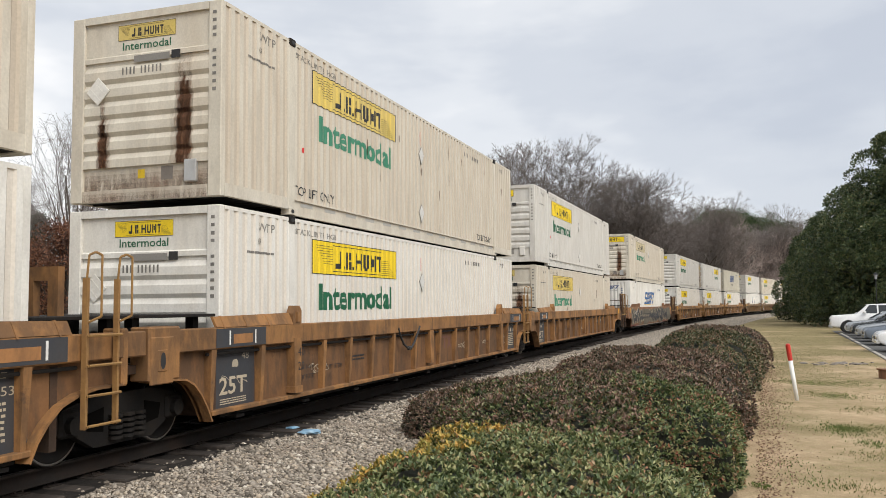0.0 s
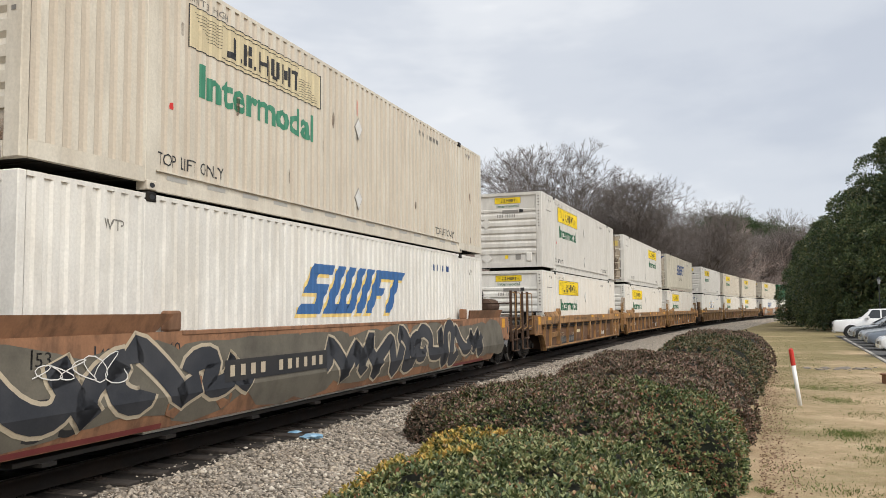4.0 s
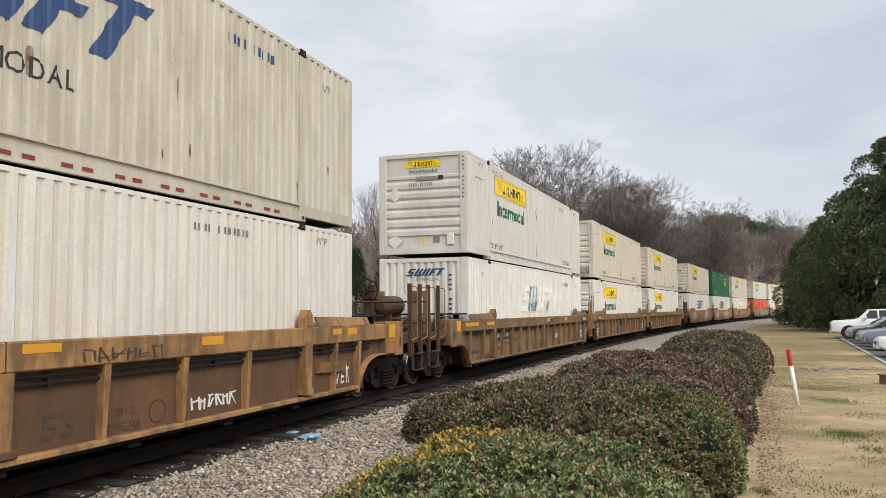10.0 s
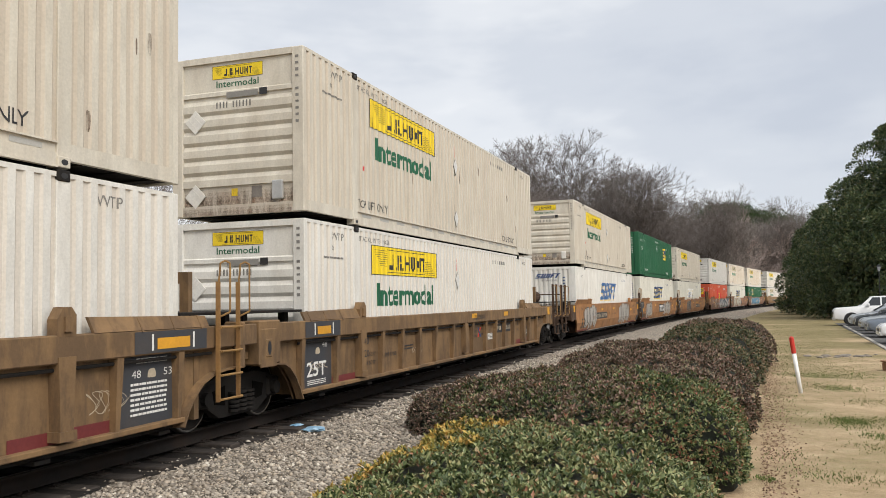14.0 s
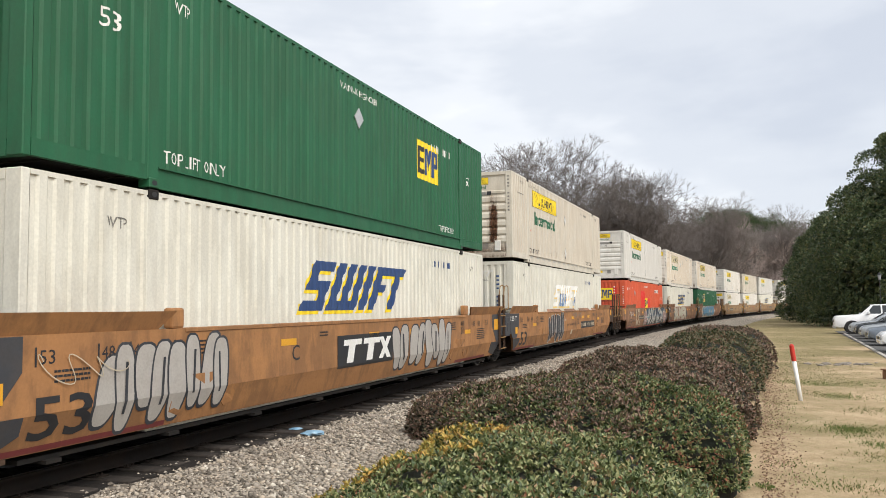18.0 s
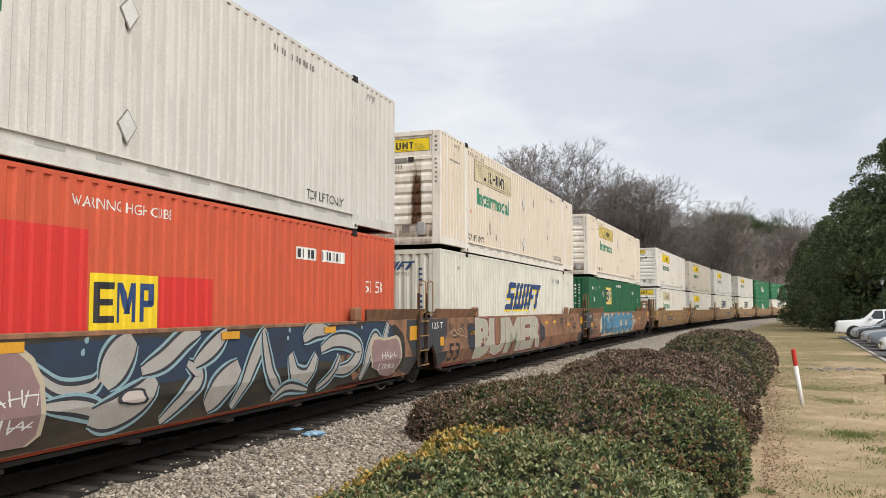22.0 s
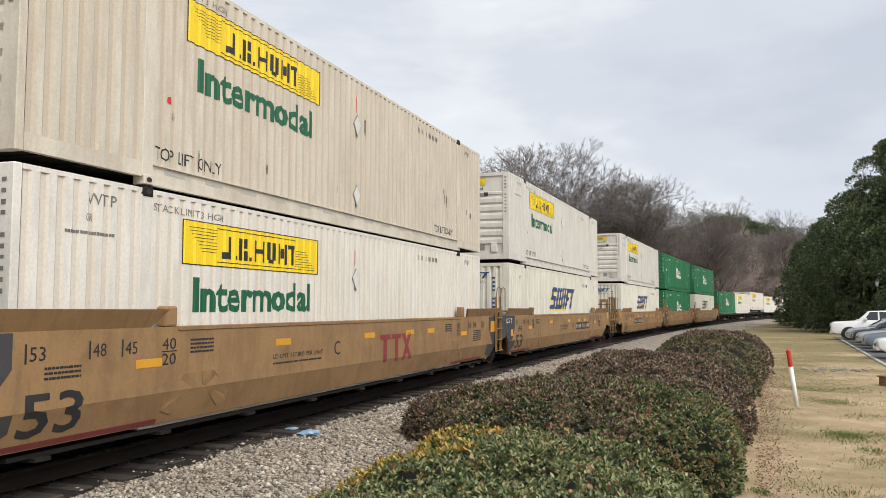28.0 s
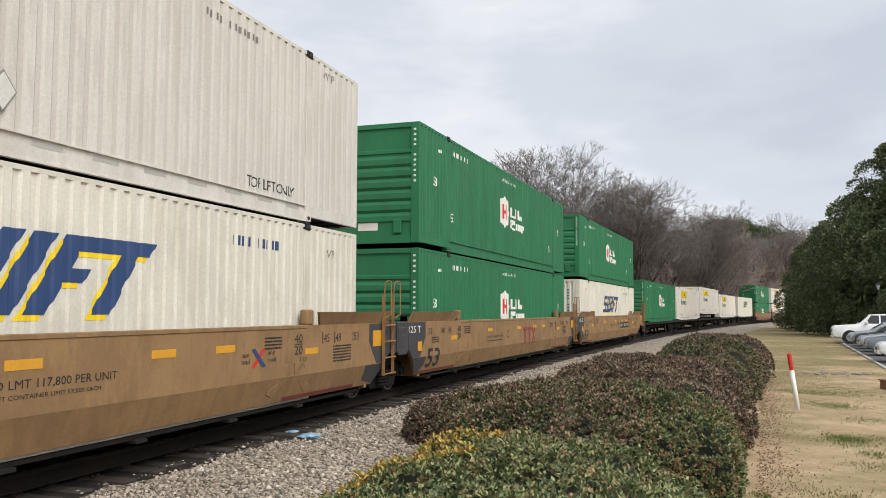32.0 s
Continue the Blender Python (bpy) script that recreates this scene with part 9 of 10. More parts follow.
# ---- trees ----


def limb_mesh(name, segs, material, thick=True, thin=True, cut=0.045):
    """A tree's wood from tapered segments: (start, end, radius, radius)."""
    segs = [s for s in segs if (thick and s[2] >= cut) or (thin and s[2] < cut)]
    p = np.array([s[0] for s in segs])
    q = np.array([s[1] for s in segs])
    r0 = np.array([s[2] for s in segs])
    r1 = np.array([s[3] for s in segs])
    d = q - p
    d /= np.linalg.norm(d, axis=1)[:, None] + 1e-9
    ref = np.where(np.abs(d[:, 2:3]) < 0.9, np.array([[0, 0, 1.0]]), np.array([[1.0, 0, 0]]))
    u = np.cross(d, ref)
    u /= np.linalg.norm(u, axis=1)[:, None]
    w = np.cross(d, u)
    verts, faces, off = [], [], 0
    for lo, hi, k in ((0.03, 9, 7), (0.0, 0.03, 3)):
        sel = (r0 >= lo) & (r0 < hi)
        m = sel.sum()
        if not m:
            continue
        a = np.arange(k) * 2 * np.pi / k
        ring = u[sel][:, None] * np.cos(a)[None, :, None] + w[sel][:, None] * np.sin(a)[None, :, None]
        v = np.concatenate([p[sel][:, None] + ring * r0[sel][:, None, None], q[sel][:, None] + ring * r1[sel][:, None, None]], 1).reshape(-1, 3)
        i = np.arange(k)
        f = np.stack([i, (i + 1) % k, (i + 1) % k + k, i + k], 1)
        faces.append((f[None] + (off + np.arange(m) * 2 * k)[:, None, None]).reshape(-1, 4))
        verts.append(v)
        off += len(v)
    return quads_mesh(name, np.concatenate(verts), np.concatenate(faces), material, True)


def grow(r, height, trunk, spread=0.55, levels=5, fork=(3, 5), droop=0.0, start=0.25, twist=0.12, thin=0.62, leader=True, least=0.006, stem=0.62):
    """Segments of a bare tree, and the tips of its twigs."""
    segs, tips = [], []

    def branch(p, d, length, radius, level):
        n = 2 if level > 3 else 3 if level > 1 else 5
        pts = [p]
        dirs = [d]
        for i in range(n):
            d = d + np.array([r.gauss(0, twist), r.gauss(0, twist), r.gauss(0.04 - droop * level * 0.3, twist * 0.6)])
            d = d / np.linalg.norm(d)
            q = p + d * length / n
            a = radius * (1 - 0.55 * i / n)
            b = radius * (1 - 0.55 * (i + 1) / n)
            segs.append((p, q, max(a, least), max(b, least)))
            p = q
            pts.append(p)
            dirs.append(d)
        if level >= levels:
            tips.append((p, d))
            return
        count = r.randint(*fork) + (2 if level == 0 else 0)
        for k in range(count):
            t = start + (1 - start) * (k + r.random()) / count if level == 0 else 0.25 + 0.75 * (k + r.random()) / count
            i = min(int(t * n), n - 1)
            at = pts[i] + (pts[i + 1] - pts[i]) * (t * n - i)
            ax = np.cross(dirs[i + 1], np.array([r.gauss(0, 1), r.gauss(0, 1), r.gauss(0, 1)]))
            ax /= np.linalg.norm(ax)
            lean = spread * r.uniform(0.7, 1.4)
            nd = dirs[i + 1] * math.cos(lean) + ax * math.sin(lean)
            nd[2] += 0.12 - droop
            nd /= np.linalg.norm(nd)
            branch(at, nd, length * thin * r.uniform(0.7, 1.15) * (1.15 - 0.45 * t if level == 0 else 1), radius * (1 - 0.5 * t) * 0.62, level + 1)
        if leader or level > 0:
            branch(p, d, length * 0.5, radius * 0.45, level + 1)

    branch(np.array([0.0, 0, -0.1]), np.array([0.0, 0, 1]), height * stem, trunk, 0)
    top = max(s[1][2] for s in segs)
    k = height / top
    return [(a * k, b * k, c, e) for a, b, c, e in segs], [(a * k, b) for a, b in tips]


def domed(r, height, trunk, wide=0.34, foot=0.28, limbs=15, twigs=6, least=0.013, low=0.3):
    """Segments of a bare tree with a rounded crown: limbs, boughs, branches and twigs that fill a dome."""
    segs = []
    top = np.array([r.gauss(0, 0.3), r.gauss(0, 0.3), height * 0.72])
    mid = np.array([0.0, 0.0, height * (1 + low) / 2])
    radii = np.array([wide * height, wide * height, height * (1 - low) / 2])

    def inside(k, near, loose):
        d = np.array([r.gauss(0, 1), r.gauss(0, 1), r.gauss(0.25, 1)])
        d /= np.linalg.norm(d)
        if near is not None:
            e = (near - mid) / radii
            d = e / (np.linalg.norm(e) + 1e-6) + d * loose
            d /= np.linalg.norm(d)
        return mid + d * radii * k * r.uniform(0.9, 1.04)

    def bent(a, b, r0, r1, n, rise):
        """A bowed limb from a to b; gives its points."""
        c = (a + b) / 2 + np.array([r.gauss(0, 0.06), r.gauss(0, 0.06), 0]) * np.linalg.norm(b - a) - np.array([0, 0, rise]) * np.linalg.norm((b - a)[:2])
        pts = [a * (1 - t) ** 2 + c * 2 * t * (1 - t) + b * t * t for t in [i / n for i in range(n + 1)]]
        for i in range(n):
            segs.append((pts[i], pts[i + 1], max(r0 + (r1 - r0) * i / n, least), max(r0 + (r1 - r0) * (i + 1) / n, least)))
        return pts

    stem = bent(np.array([0.0, 0, -0.1]), top, trunk, trunk * 0.25, 8, 0)
    for i in range(limbs):
        at = stem[min(8, 2 + int(6 * (i + r.random()) / limbs))] if foot > 0.2 else stem[min(7, 1 + int(5 * (i + r.random()) / limbs))]
        limb = bent(at, inside(0.55, None, 0), trunk * 0.38, trunk * 0.16, 5, 0.12)
        for j in range(6):
            bough = bent(limb[2 + j % 4], inside(0.82, limb[5], 0.55), trunk * 0.15, trunk * 0.06, 4, 0.08)
            for k in range(twigs):
                branch = bent(bough[1 + k % 4], inside(0.98, bough[4], 0.3), trunk * 0.05, least, 3, 0.05)
                for m in range(6):
                    a = branch[1 + m % 3]
                    d = np.array([r.gauss(0, 1), r.gauss(0, 1), r.gauss(0.3, 0.8)]) + (branch[3] - branch[0]) * 0.8 / (np.linalg.norm(branch[3] - branch[0]) + 1e-6)
                    b = a + d / np.linalg.norm(d) * r.uniform(0.025, 0.05) * height
                    segs.append((a, b, least, least * 0.6))
    k = height / max(s[1][2] for s in segs)
    return [(a * k, b * k, c, e) for a, b, c, e in segs]


def vase(r, height, trunk, spread=0.42, levels=7, least=0.014, clear=0.22):
    """Segments of a bare tree whose trunk forks again and again into rising, arching limbs."""
    segs = []

    def arm(p, d, length, radius, level):
        n = 5 if level < 1 else 3 if level < 5 else 2
        for i in range(n):
            bow = np.array([d[0], d[1], 0.0]) * (0.06 if level > 5 else 0.0)
            d = d + bow + np.array([r.gauss(0, 0.09), r.gauss(0, 0.09), r.gauss(0.05 if level < 5 else 0.0, 0.05)])
            d = d / np.linalg.norm(d)
            q = p + d * length / n
            segs.append((p, q, max(radius * (1 - 0.3 * i / n), least), max(radius * (1 - 0.3 * (i + 1) / n), least * 0.8)))
            if level > 1 and r.random() < 0.55:
                shoot(q, d, length * r.uniform(0.45, 0.7), radius * 0.4, level + 3)
            p = q
        if level >= levels:
            for k in range(4):
                shoot(p, d, height * r.uniform(0.02, 0.045), least, 99)
            return
        ax = np.cross(d, np.array([r.gauss(0, 1), r.gauss(0, 1), r.gauss(0, 0.4)]))
        ax /= np.linalg.norm(ax)
        kids = 3 if level in (0, 1) or r.random() < 0.2 else 2
        other = np.cross(d, ax)
        for k in range(kids):
            w = 6.283 * k / kids + r.uniform(-0.4, 0.4)
            lean = spread * r.uniform(0.65, 1.25)
            nd = d * math.cos(lean) + (ax * math.cos(w) + other * math.sin(w)) * math.sin(lean)
            nd[2] += 0.05
            arm(p, nd / np.linalg.norm(nd), length * r.uniform(0.68, 0.94), radius * r.uniform(0.58, 0.68), level + 1)

    def shoot(p, d, length, radius, level):
        nd = d + np.array([r.gauss(0, 0.6), r.gauss(0, 0.6), r.gauss(0.1, 0.4)])
        nd /= np.linalg.norm(nd)
        if level < levels:
            arm(p, nd, length, radius, level)
        else:
            q = p + nd * length
            segs.append((p, q, max(radius, least) * 0.9, least * 0.6))

    arm(np.array([0.0, 0, -0.1]), np.array([0.0, 0.0, 1.0]), height * clear, trunk, 0)
    k = height / max(s_[1][2] for s_ in segs)
    return [(a * k, b * k, c, e) for a, b, c, e in segs]


def bark(name, base, second):
    return surface(name, base, second, 3.0, 0.7, 0.9, 0, 0.5, 25, (1, 1, 0.3), tint=0.18)


def clump_mesh(name, r, centres, size, per, length, width, material):
    """Leaves in loose clumps round many centres."""
    n = len(centres)
    c = np.repeat(centres, per, 0)
    d = r.normal(0, 1, (n * per, 3))
    d /= np.linalg.norm(d, axis=1)[:, None]
    p = c + d * (size * r.random((n * per, 1)) ** 0.5) * np.array((1, 1, 0.75))
    return leaves(name, p, d + np.array((0, 0, 0.3)), length, width, material, r, 0.5)


def build_trees():
    grey = bark("grey_brown_bark", (0.095, 0.078, 0.065), (0.05, 0.042, 0.036))
    dark = bark("dark_wet_bark", (0.055, 0.046, 0.04), (0.03, 0.026, 0.023))
    pale = bark("pale_grey_bark", (0.16, 0.14, 0.12), (0.08, 0.07, 0.06))
    twig = bark("brown_twig_bark", (0.26, 0.225, 0.205), (0.16, 0.137, 0.125))
    # rosy-grey twigs, paled so that their colour carries distance haze
    rosy = bark("hazy_rosy_twig_bark", (0.36, 0.29, 0.262), (0.22, 0.175, 0.158))
    r = random.Random(5)
    kinds = []
    for k in range(5):
        segs = domed(r, 18.0, 0.32, (0.35, 0.3, 0.38, 0.31, 0.34)[k], 0.28, 14, 6, 0.0105, (0.28, 0.34, 0.3, 0.22, 0.3)[k])
        kinds.append((limb_mesh("trunk", segs, grey, True, False), limb_mesh("crown", segs, twig, False, True)))
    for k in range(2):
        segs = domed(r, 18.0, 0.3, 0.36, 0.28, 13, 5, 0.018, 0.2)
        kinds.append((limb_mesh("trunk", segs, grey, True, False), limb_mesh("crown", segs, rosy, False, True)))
    crown = bark("grey_crown_twig_bark", (0.185, 0.158, 0.143), (0.125, 0.107, 0.097))
    forked = []
    for k in range(4):
        segs = vase(random.Random(40 + k), 18.0, 0.34, (0.39, 0.45, 0.42, 0.42)[k], 9 if k in (0, 3) else 8, 0.012, (0.2, 0.18, 0.17, 0.18)[k])
        forked.append((limb_mesh("trunk", segs, grey, True, False, 0.06), limb_mesh("crown", segs, crown, False, True, 0.06)))
    bushes = []
    for k in range(3):
        segs = []
        for j in range(4):
            sg, _ = grow(r, r.uniform(5, 8), 0.07, 0.5, 4, (3, 4), 0.0, 0.15, 0.14, 0.66, True, 0.014, 0.5)
            dx, dy = r.uniform(-2.5, 2.5), r.uniform(-2.5, 2.5)
            segs += [(a + (dx, dy, 0), b + (dx, dy, 0), c, e) for a, b, c, e in sg]
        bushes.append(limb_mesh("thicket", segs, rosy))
    wood = "bare winter trees of the wood"
    # s along the track, metres left of it, height
    tall = [(76, 24, 13), (81, 20, 14), (86, 26, 16), (150, 18, 16), (155, 13, 14), (160, 18, 18), (165, 12, 15), (170, 17, 18), (176, 12, 18), (181, 18, 20), (187, 13, 19), (193, 19, 19.5),
            (199, 13, 19), (206, 18, 20.5), (213, 13, 20.5), (221, 18, 22), (229, 14, 22), (238, 17, 23), (247, 14, 23), (256, 18, 23)]
    near_row = len(tall)
    for i in range(28):
        tall.append((96 + i * 6.2 + r.uniform(-2, 2), r.uniform(32, 55), r.uniform(14.5, 17.5) if i > 12 else r.uniform(11, 13.5)))
    # the wood's edge: across and away from the camera's spot, height
    edge = [(15.2, 95, 23.0), (9.4, 92, 17.4), (7.6, 84, 15.0), (22.8, 103, 20.8), (18.6, 104, 17.0), (11.6, 99, 18.0), (26.4, 110, 16.8), (31.6, 120, 15.8), (36.4, 122, 18.6), (40.6, 131, 15.4), (45.5, 141, 16.2),
            (50.5, 150, 16.6), (4.0, 86, 14.5), (0.5, 90, 14), (28.5, 124, 15.5), (34.0, 138, 16), (42.0, 152, 16.5), (84.0, 200, 26.2), (89.5, 204, 24.6)]
    for i, (s, o, h) in enumerate(tall + edge):
        x, y = on_line(s, -o)[:2] if i < len(tall) else (s, o)
        wide = i >= len(tall)
        pair_ = forked[(i - len(tall)) % 4] if wide else kinds[i % 5 if i < near_row else 5 + i % 2]
        ob = thing("bare_tree", "leafless grey-brown deciduous tree with forking limbs and a fine twiggy crown" if wide else "leafless grey-brown deciduous tree with a fine twiggy crown", "tree", wood, Matrix.Translation((x, y, GROUND)) @ Matrix.Rotation(r.uniform(0, 6.28), 4, "Z") @ Matrix.Scale(h / 18.0, 4))
        hang("trunk", pair_[0], ob)
        hang("crown", pair_[1], ob, "dense brown twigs")
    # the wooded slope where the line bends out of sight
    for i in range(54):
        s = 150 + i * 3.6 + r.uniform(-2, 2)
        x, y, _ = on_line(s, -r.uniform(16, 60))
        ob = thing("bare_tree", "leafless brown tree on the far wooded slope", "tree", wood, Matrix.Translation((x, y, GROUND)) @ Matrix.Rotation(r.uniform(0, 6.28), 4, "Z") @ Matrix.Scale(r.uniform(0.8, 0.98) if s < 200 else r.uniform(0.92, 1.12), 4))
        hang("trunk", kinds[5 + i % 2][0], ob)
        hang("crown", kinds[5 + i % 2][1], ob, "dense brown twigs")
    verge = "bare brush along the wood's edge"
    for i in range(110):
        s = 60 + i * 2.3 + r.uniform(-1, 1)
        x, y, _ = on_line(s, -r.uniform(9, 26))
        ob = thing("bare_shrub", "tangle of leafless brown saplings", "shrub", verge, Matrix.Translation((x, y, GROUND)) @ Matrix.Rotation(r.uniform(0, 6.28), 4, "Z") @ Matrix.Scale(r.uniform(0.8, 1.5) if s < 150 else r.uniform(1.4, 2.4), 4))
        hang("thicket", bushes[i % 3], ob)
    # far pines on the ridge
    rn = np.random.default_rng(12)
    needle = leaf_material("pine_needle_green", ((0.0, (0.015, 0.035, 0.012)), (0.5, (0.04, 0.075, 0.02)), (1.0, (0.075, 0.11, 0.03))), 0.6)
    cent = np.stack([rn.normal(0, 2.0, 90), rn.normal(0, 2.0, 90), rn.uniform(9, 15, 90)], 1)
    pine_leaf = clump_mesh("crown", rn, cent, 1.0, 60, 0.4, 0.1, needle)
    pine_wood = limb_mesh("trunk", [(np.array([0, 0, 0.0]), np.array([0.2, 0, 7.0]), 0.25, 0.18), (np.array([0.2, 0, 7.0]), np.array([0, 0.1, 14.5]), 0.18, 0.05)]
                          + [(np.array([0, 0, z]), np.array([math.cos(z * 3) * 2.2, math.sin(z * 3) * 2.2, z + 0.8]), 0.06, 0.02) for z in np.arange(8, 14, 0.4)], dark)
    for i in range(11):
        s = 252 + i * 3.3
        x, y, _ = on_line(s, -(42 + 5 * (i % 3)))
        ob = thing("pine_tree", "tall pine with a dark green clumped crown", "tree", "pines on the ridge", Matrix.Translation((x, y, 1.0 + r.uniform(-1, 1.5))) @ Matrix.Rotation(i * 1.3, 4, "Z") @ Matrix.Scale(r.uniform(1.72, 1.86) + (0.16 if i in (4, 5) else 0.0), 4))
        hang("trunk", pine_wood, ob)
        hang("crown", pine_leaf, ob, "dark green needle clumps")
    # beyond the track on the open side: a park with bare trees, a russet oak and evergreens
    segs, _ = grow(random.Random(4), 13.0, 0.45, 0.8, 5, (2, 3), 0.03, 0.35, 0.28, 0.72, True, 0.009, 0.5)
    ob = thing("gnarled_tree", "old gnarled bare tree with heavy dark limbs", "tree", "", Matrix.Translation((-9.4, 44.0, GROUND)) @ Matrix.Rotation(0.8, 4, "Z"))
    hang("trunk", limb_mesh("trunk", segs, grey, True, False), ob)
    hang("crown", limb_mesh("crown", segs, dark, False, True), ob, "dark crooked twigs")
    segs = domed(r, 15.5, 0.17, 0.3, 0.1, 16, 5, 0.0085, 0.22)
    slim = limb_mesh("trunk", segs, grey, True, False), limb_mesh("crown", segs, crown, False, True)
    for x, y, k in ((-23.9, 54.5, 0.98), (-18.3, 53.0, 0.8), (-31.5, 60.0, 0.8), (-35.5, 66.0, 0.85), (-13.6, 60.0, 0.75), (-5.0, 66.0, 0.8), (-29.0, 70.0, 0.8)):
        ob = thing("bare_tree", "slender leafless tree with a fine open crown", "tree", "bare trees in the park", Matrix.Translation((x, y, GROUND)) @ Matrix.Rotation(x, 4, "Z") @ Matrix.Scale(k, 4))
        hang("trunk", slim[0], ob)
        hang("crown", slim[1], ob, "fine upright twigs")
    russet = leaf_material("russet_oak_leaf", ((0.0, (0.05, 0.022, 0.014)), (0.5, (0.14, 0.058, 0.034)), (1.0, (0.24, 0.115, 0.062))), 0.7)
    segs = domed(r, 7.0, 0.16, 0.5, 0.1, 14, 6, 0.008, 0.08)
    tp = np.array([s[1] for s in segs if s[2] < 0.012])
    oak_wood = limb_mesh("trunk", segs, dark)
    oak_leaf = clump_mesh("crown", rn, tp[rn.permutation(len(tp))[:1500]], 0.4, 16, 0.15, 0.085, russet)
    for x, y, k in ((-20.8, 46.0, 0.98), (-24.6, 48.5, 0.86), (-17.2, 50.0, 0.8)):
        ob = thing("oak_tree", "low spreading oak still holding russet dead leaves", "tree", "", Matrix.Translation((x, y, GROUND)) @ Matrix.Rotation(x, 4, "Z") @ Matrix.Scale(k, 4))
        hang("trunk", oak_wood, ob)
        hang("crown", oak_leaf, ob, "russet dead leaves")
    spruce = leaf_material("dark_cedar_green", ((0.0, (0.008, 0.02, 0.01)), (0.6, (0.025, 0.05, 0.02)), (1.0, (0.05, 0.075, 0.03))), 0.6)
    hgt = rn.random(260) ** 0.8
    ang = rn.uniform(0, 6.28, 260)
    rad = 2.3 * (1.04 - hgt) * rn.uniform(0.6, 1.0, 260)
    cedar_leaf = clump_mesh("crown", rn, np.stack([rad * np.cos(ang), rad * np.sin(ang), 0.5 + hgt * 7.5], 1), 0.5, 36, 0.22, 0.07, spruce)
    cedar_wood = limb_mesh("trunk", [(np.array([0, 0, 0.0]), np.array([0, 0, 7.8]), 0.16, 0.03)], dark)
    for x, y, k in ((-33.0, 56.0, 0.9), (-15.5, 57.0, 0.95), (-28.5, 59.0, 1.05), (-22.0, 62.0, 1.0), (-12.0, 64.0, 0.9), (-36.0, 62.0, 1.0), (-18.0, 66, 1.1), (-6.5, 62.0, 0.8), (-1.0, 66.0, 0.85)):
        ob = thing("cedar_tree", "dense dark green cedar", "tree", "evergreens in the park", Matrix.Translation((x, y, GROUND)) @ Matrix.Rotation(x, 4, "Z") @ Matrix.Scale(k, 4))
        hang("trunk", cedar_wood, ob)
        hang("crown", cedar_leaf, ob, "dark scaly foliage")
    # evergreens by the car park
    glossy = leaf_material("glossy_magnolia_leaf", ((0.0, (0.024, 0.042, 0.021)), (0.4, (0.062, 0.096, 0.042)), (0.75, (0.125, 0.16, 0.066)), (1.0, (0.21, 0.2, 0.09))), 0.35, 0.06)
    def magnolia(x, y, rad, h, seed):
        q = np.random.default_rng(seed)
        n = int(4.2 * rad * h)
        t = q.random(n) ** 0.95
        a = q.uniform(0, 6.28, n)
        rr = rad * np.minimum(1.0, 1.5 * (1.0 - t) ** 0.75) * (1 - 0.22 * q.random(n) ** 2.5) * (1 + 0.12 * np.sin(3 * a + seed) + 0.08 * np.sin(5 * a + 9 * t))
        c = np.stack([rr * np.cos(a), rr * np.sin(a), 0.5 + t * (h - 1.0)], 1)
        ob = thing("magnolia_tree", "dense dark evergreen tree with leaves down to the grass", "tree", "evergreens by the car park", Matrix.Translation((x, y, GROUND)))
        wood = [(np.array([0, 0, 0.0]), np.array([0.1, 0, h * 0.55]), 0.28, 0.16), (np.array([0.1, 0, h * 0.55]), np.array([0, 0, h * 0.95]), 0.16, 0.04)]
        for i in range(0, n, 2):
            z = max(0.4, c[i, 2] - 0.25 * np.hypot(c[i, 0], c[i, 1]))
            wood.append((np.array([0.05, 0, z]), c[i] * 0.95, 0.035, 0.012))
        hang("trunk", limb_mesh("trunk", wood, dark), ob)
        # each bough ends in a lump of leaves that point out of it
        per = 170
        size = q.uniform(0.55, 1.15, n) * np.where(t > 0.85, 0.85, 1.0)
        d = q.normal(0, 1, (n * per, 3))
        d += np.repeat(c * np.array((1, 1, 0.15)) / (np.hypot(c[:, 0], c[:, 1])[:, None] + 0.5), per, 0) * 0.7 + np.array((0, 0, 0.35))
        d /= np.linalg.norm(d, axis=1)[:, None]
        p = np.repeat(c, per, 0) + d * np.repeat(size, per)[:, None] * (1 - 0.35 * q.random((n * per, 1)) ** 2) * np.array((1, 1, 0.8))
        hang("crown", leaves("crown", p, d + np.array((0, 0, 0.25)), 0.24, 0.105, glossy, q, 0.45), ob, "dark glossy leaves in lumps")
        m = int(n * 26)
        k = q.random(m) ** 0.9
        b = q.uniform(0, 6.28, m)
        r2 = 0.8 * rad * np.minimum(1.0, 1.5 * (1.0 - k) ** 0.75) * q.random(m) ** 0.25
        inner = np.stack([r2 * np.cos(b), r2 * np.sin(b), 0.2 + k * (h - 1.4)], 1)
        hang("inner_foliage", leaves("inner_foliage", inner, q.normal(0, 1, (m, 3)), 0.55, 0.3, glossy, q, 0.5), ob, "shaded inner leaves")
    magnolia(37.6, 66.0, 6.4, 17.4, 31)
    magnolia(35.5, 72.5, 4.2, 12.0, 32)
    magnolia(39.0, 86.0, 4.0, 11.0, 33)
    magnolia(41.5, 67.0, 5.2, 18.5, 36)
    magnolia(46.5, 72.0, 6.0, 17.0, 34)
    magnolia(44.5, 97.0, 4.5, 11.5, 35)


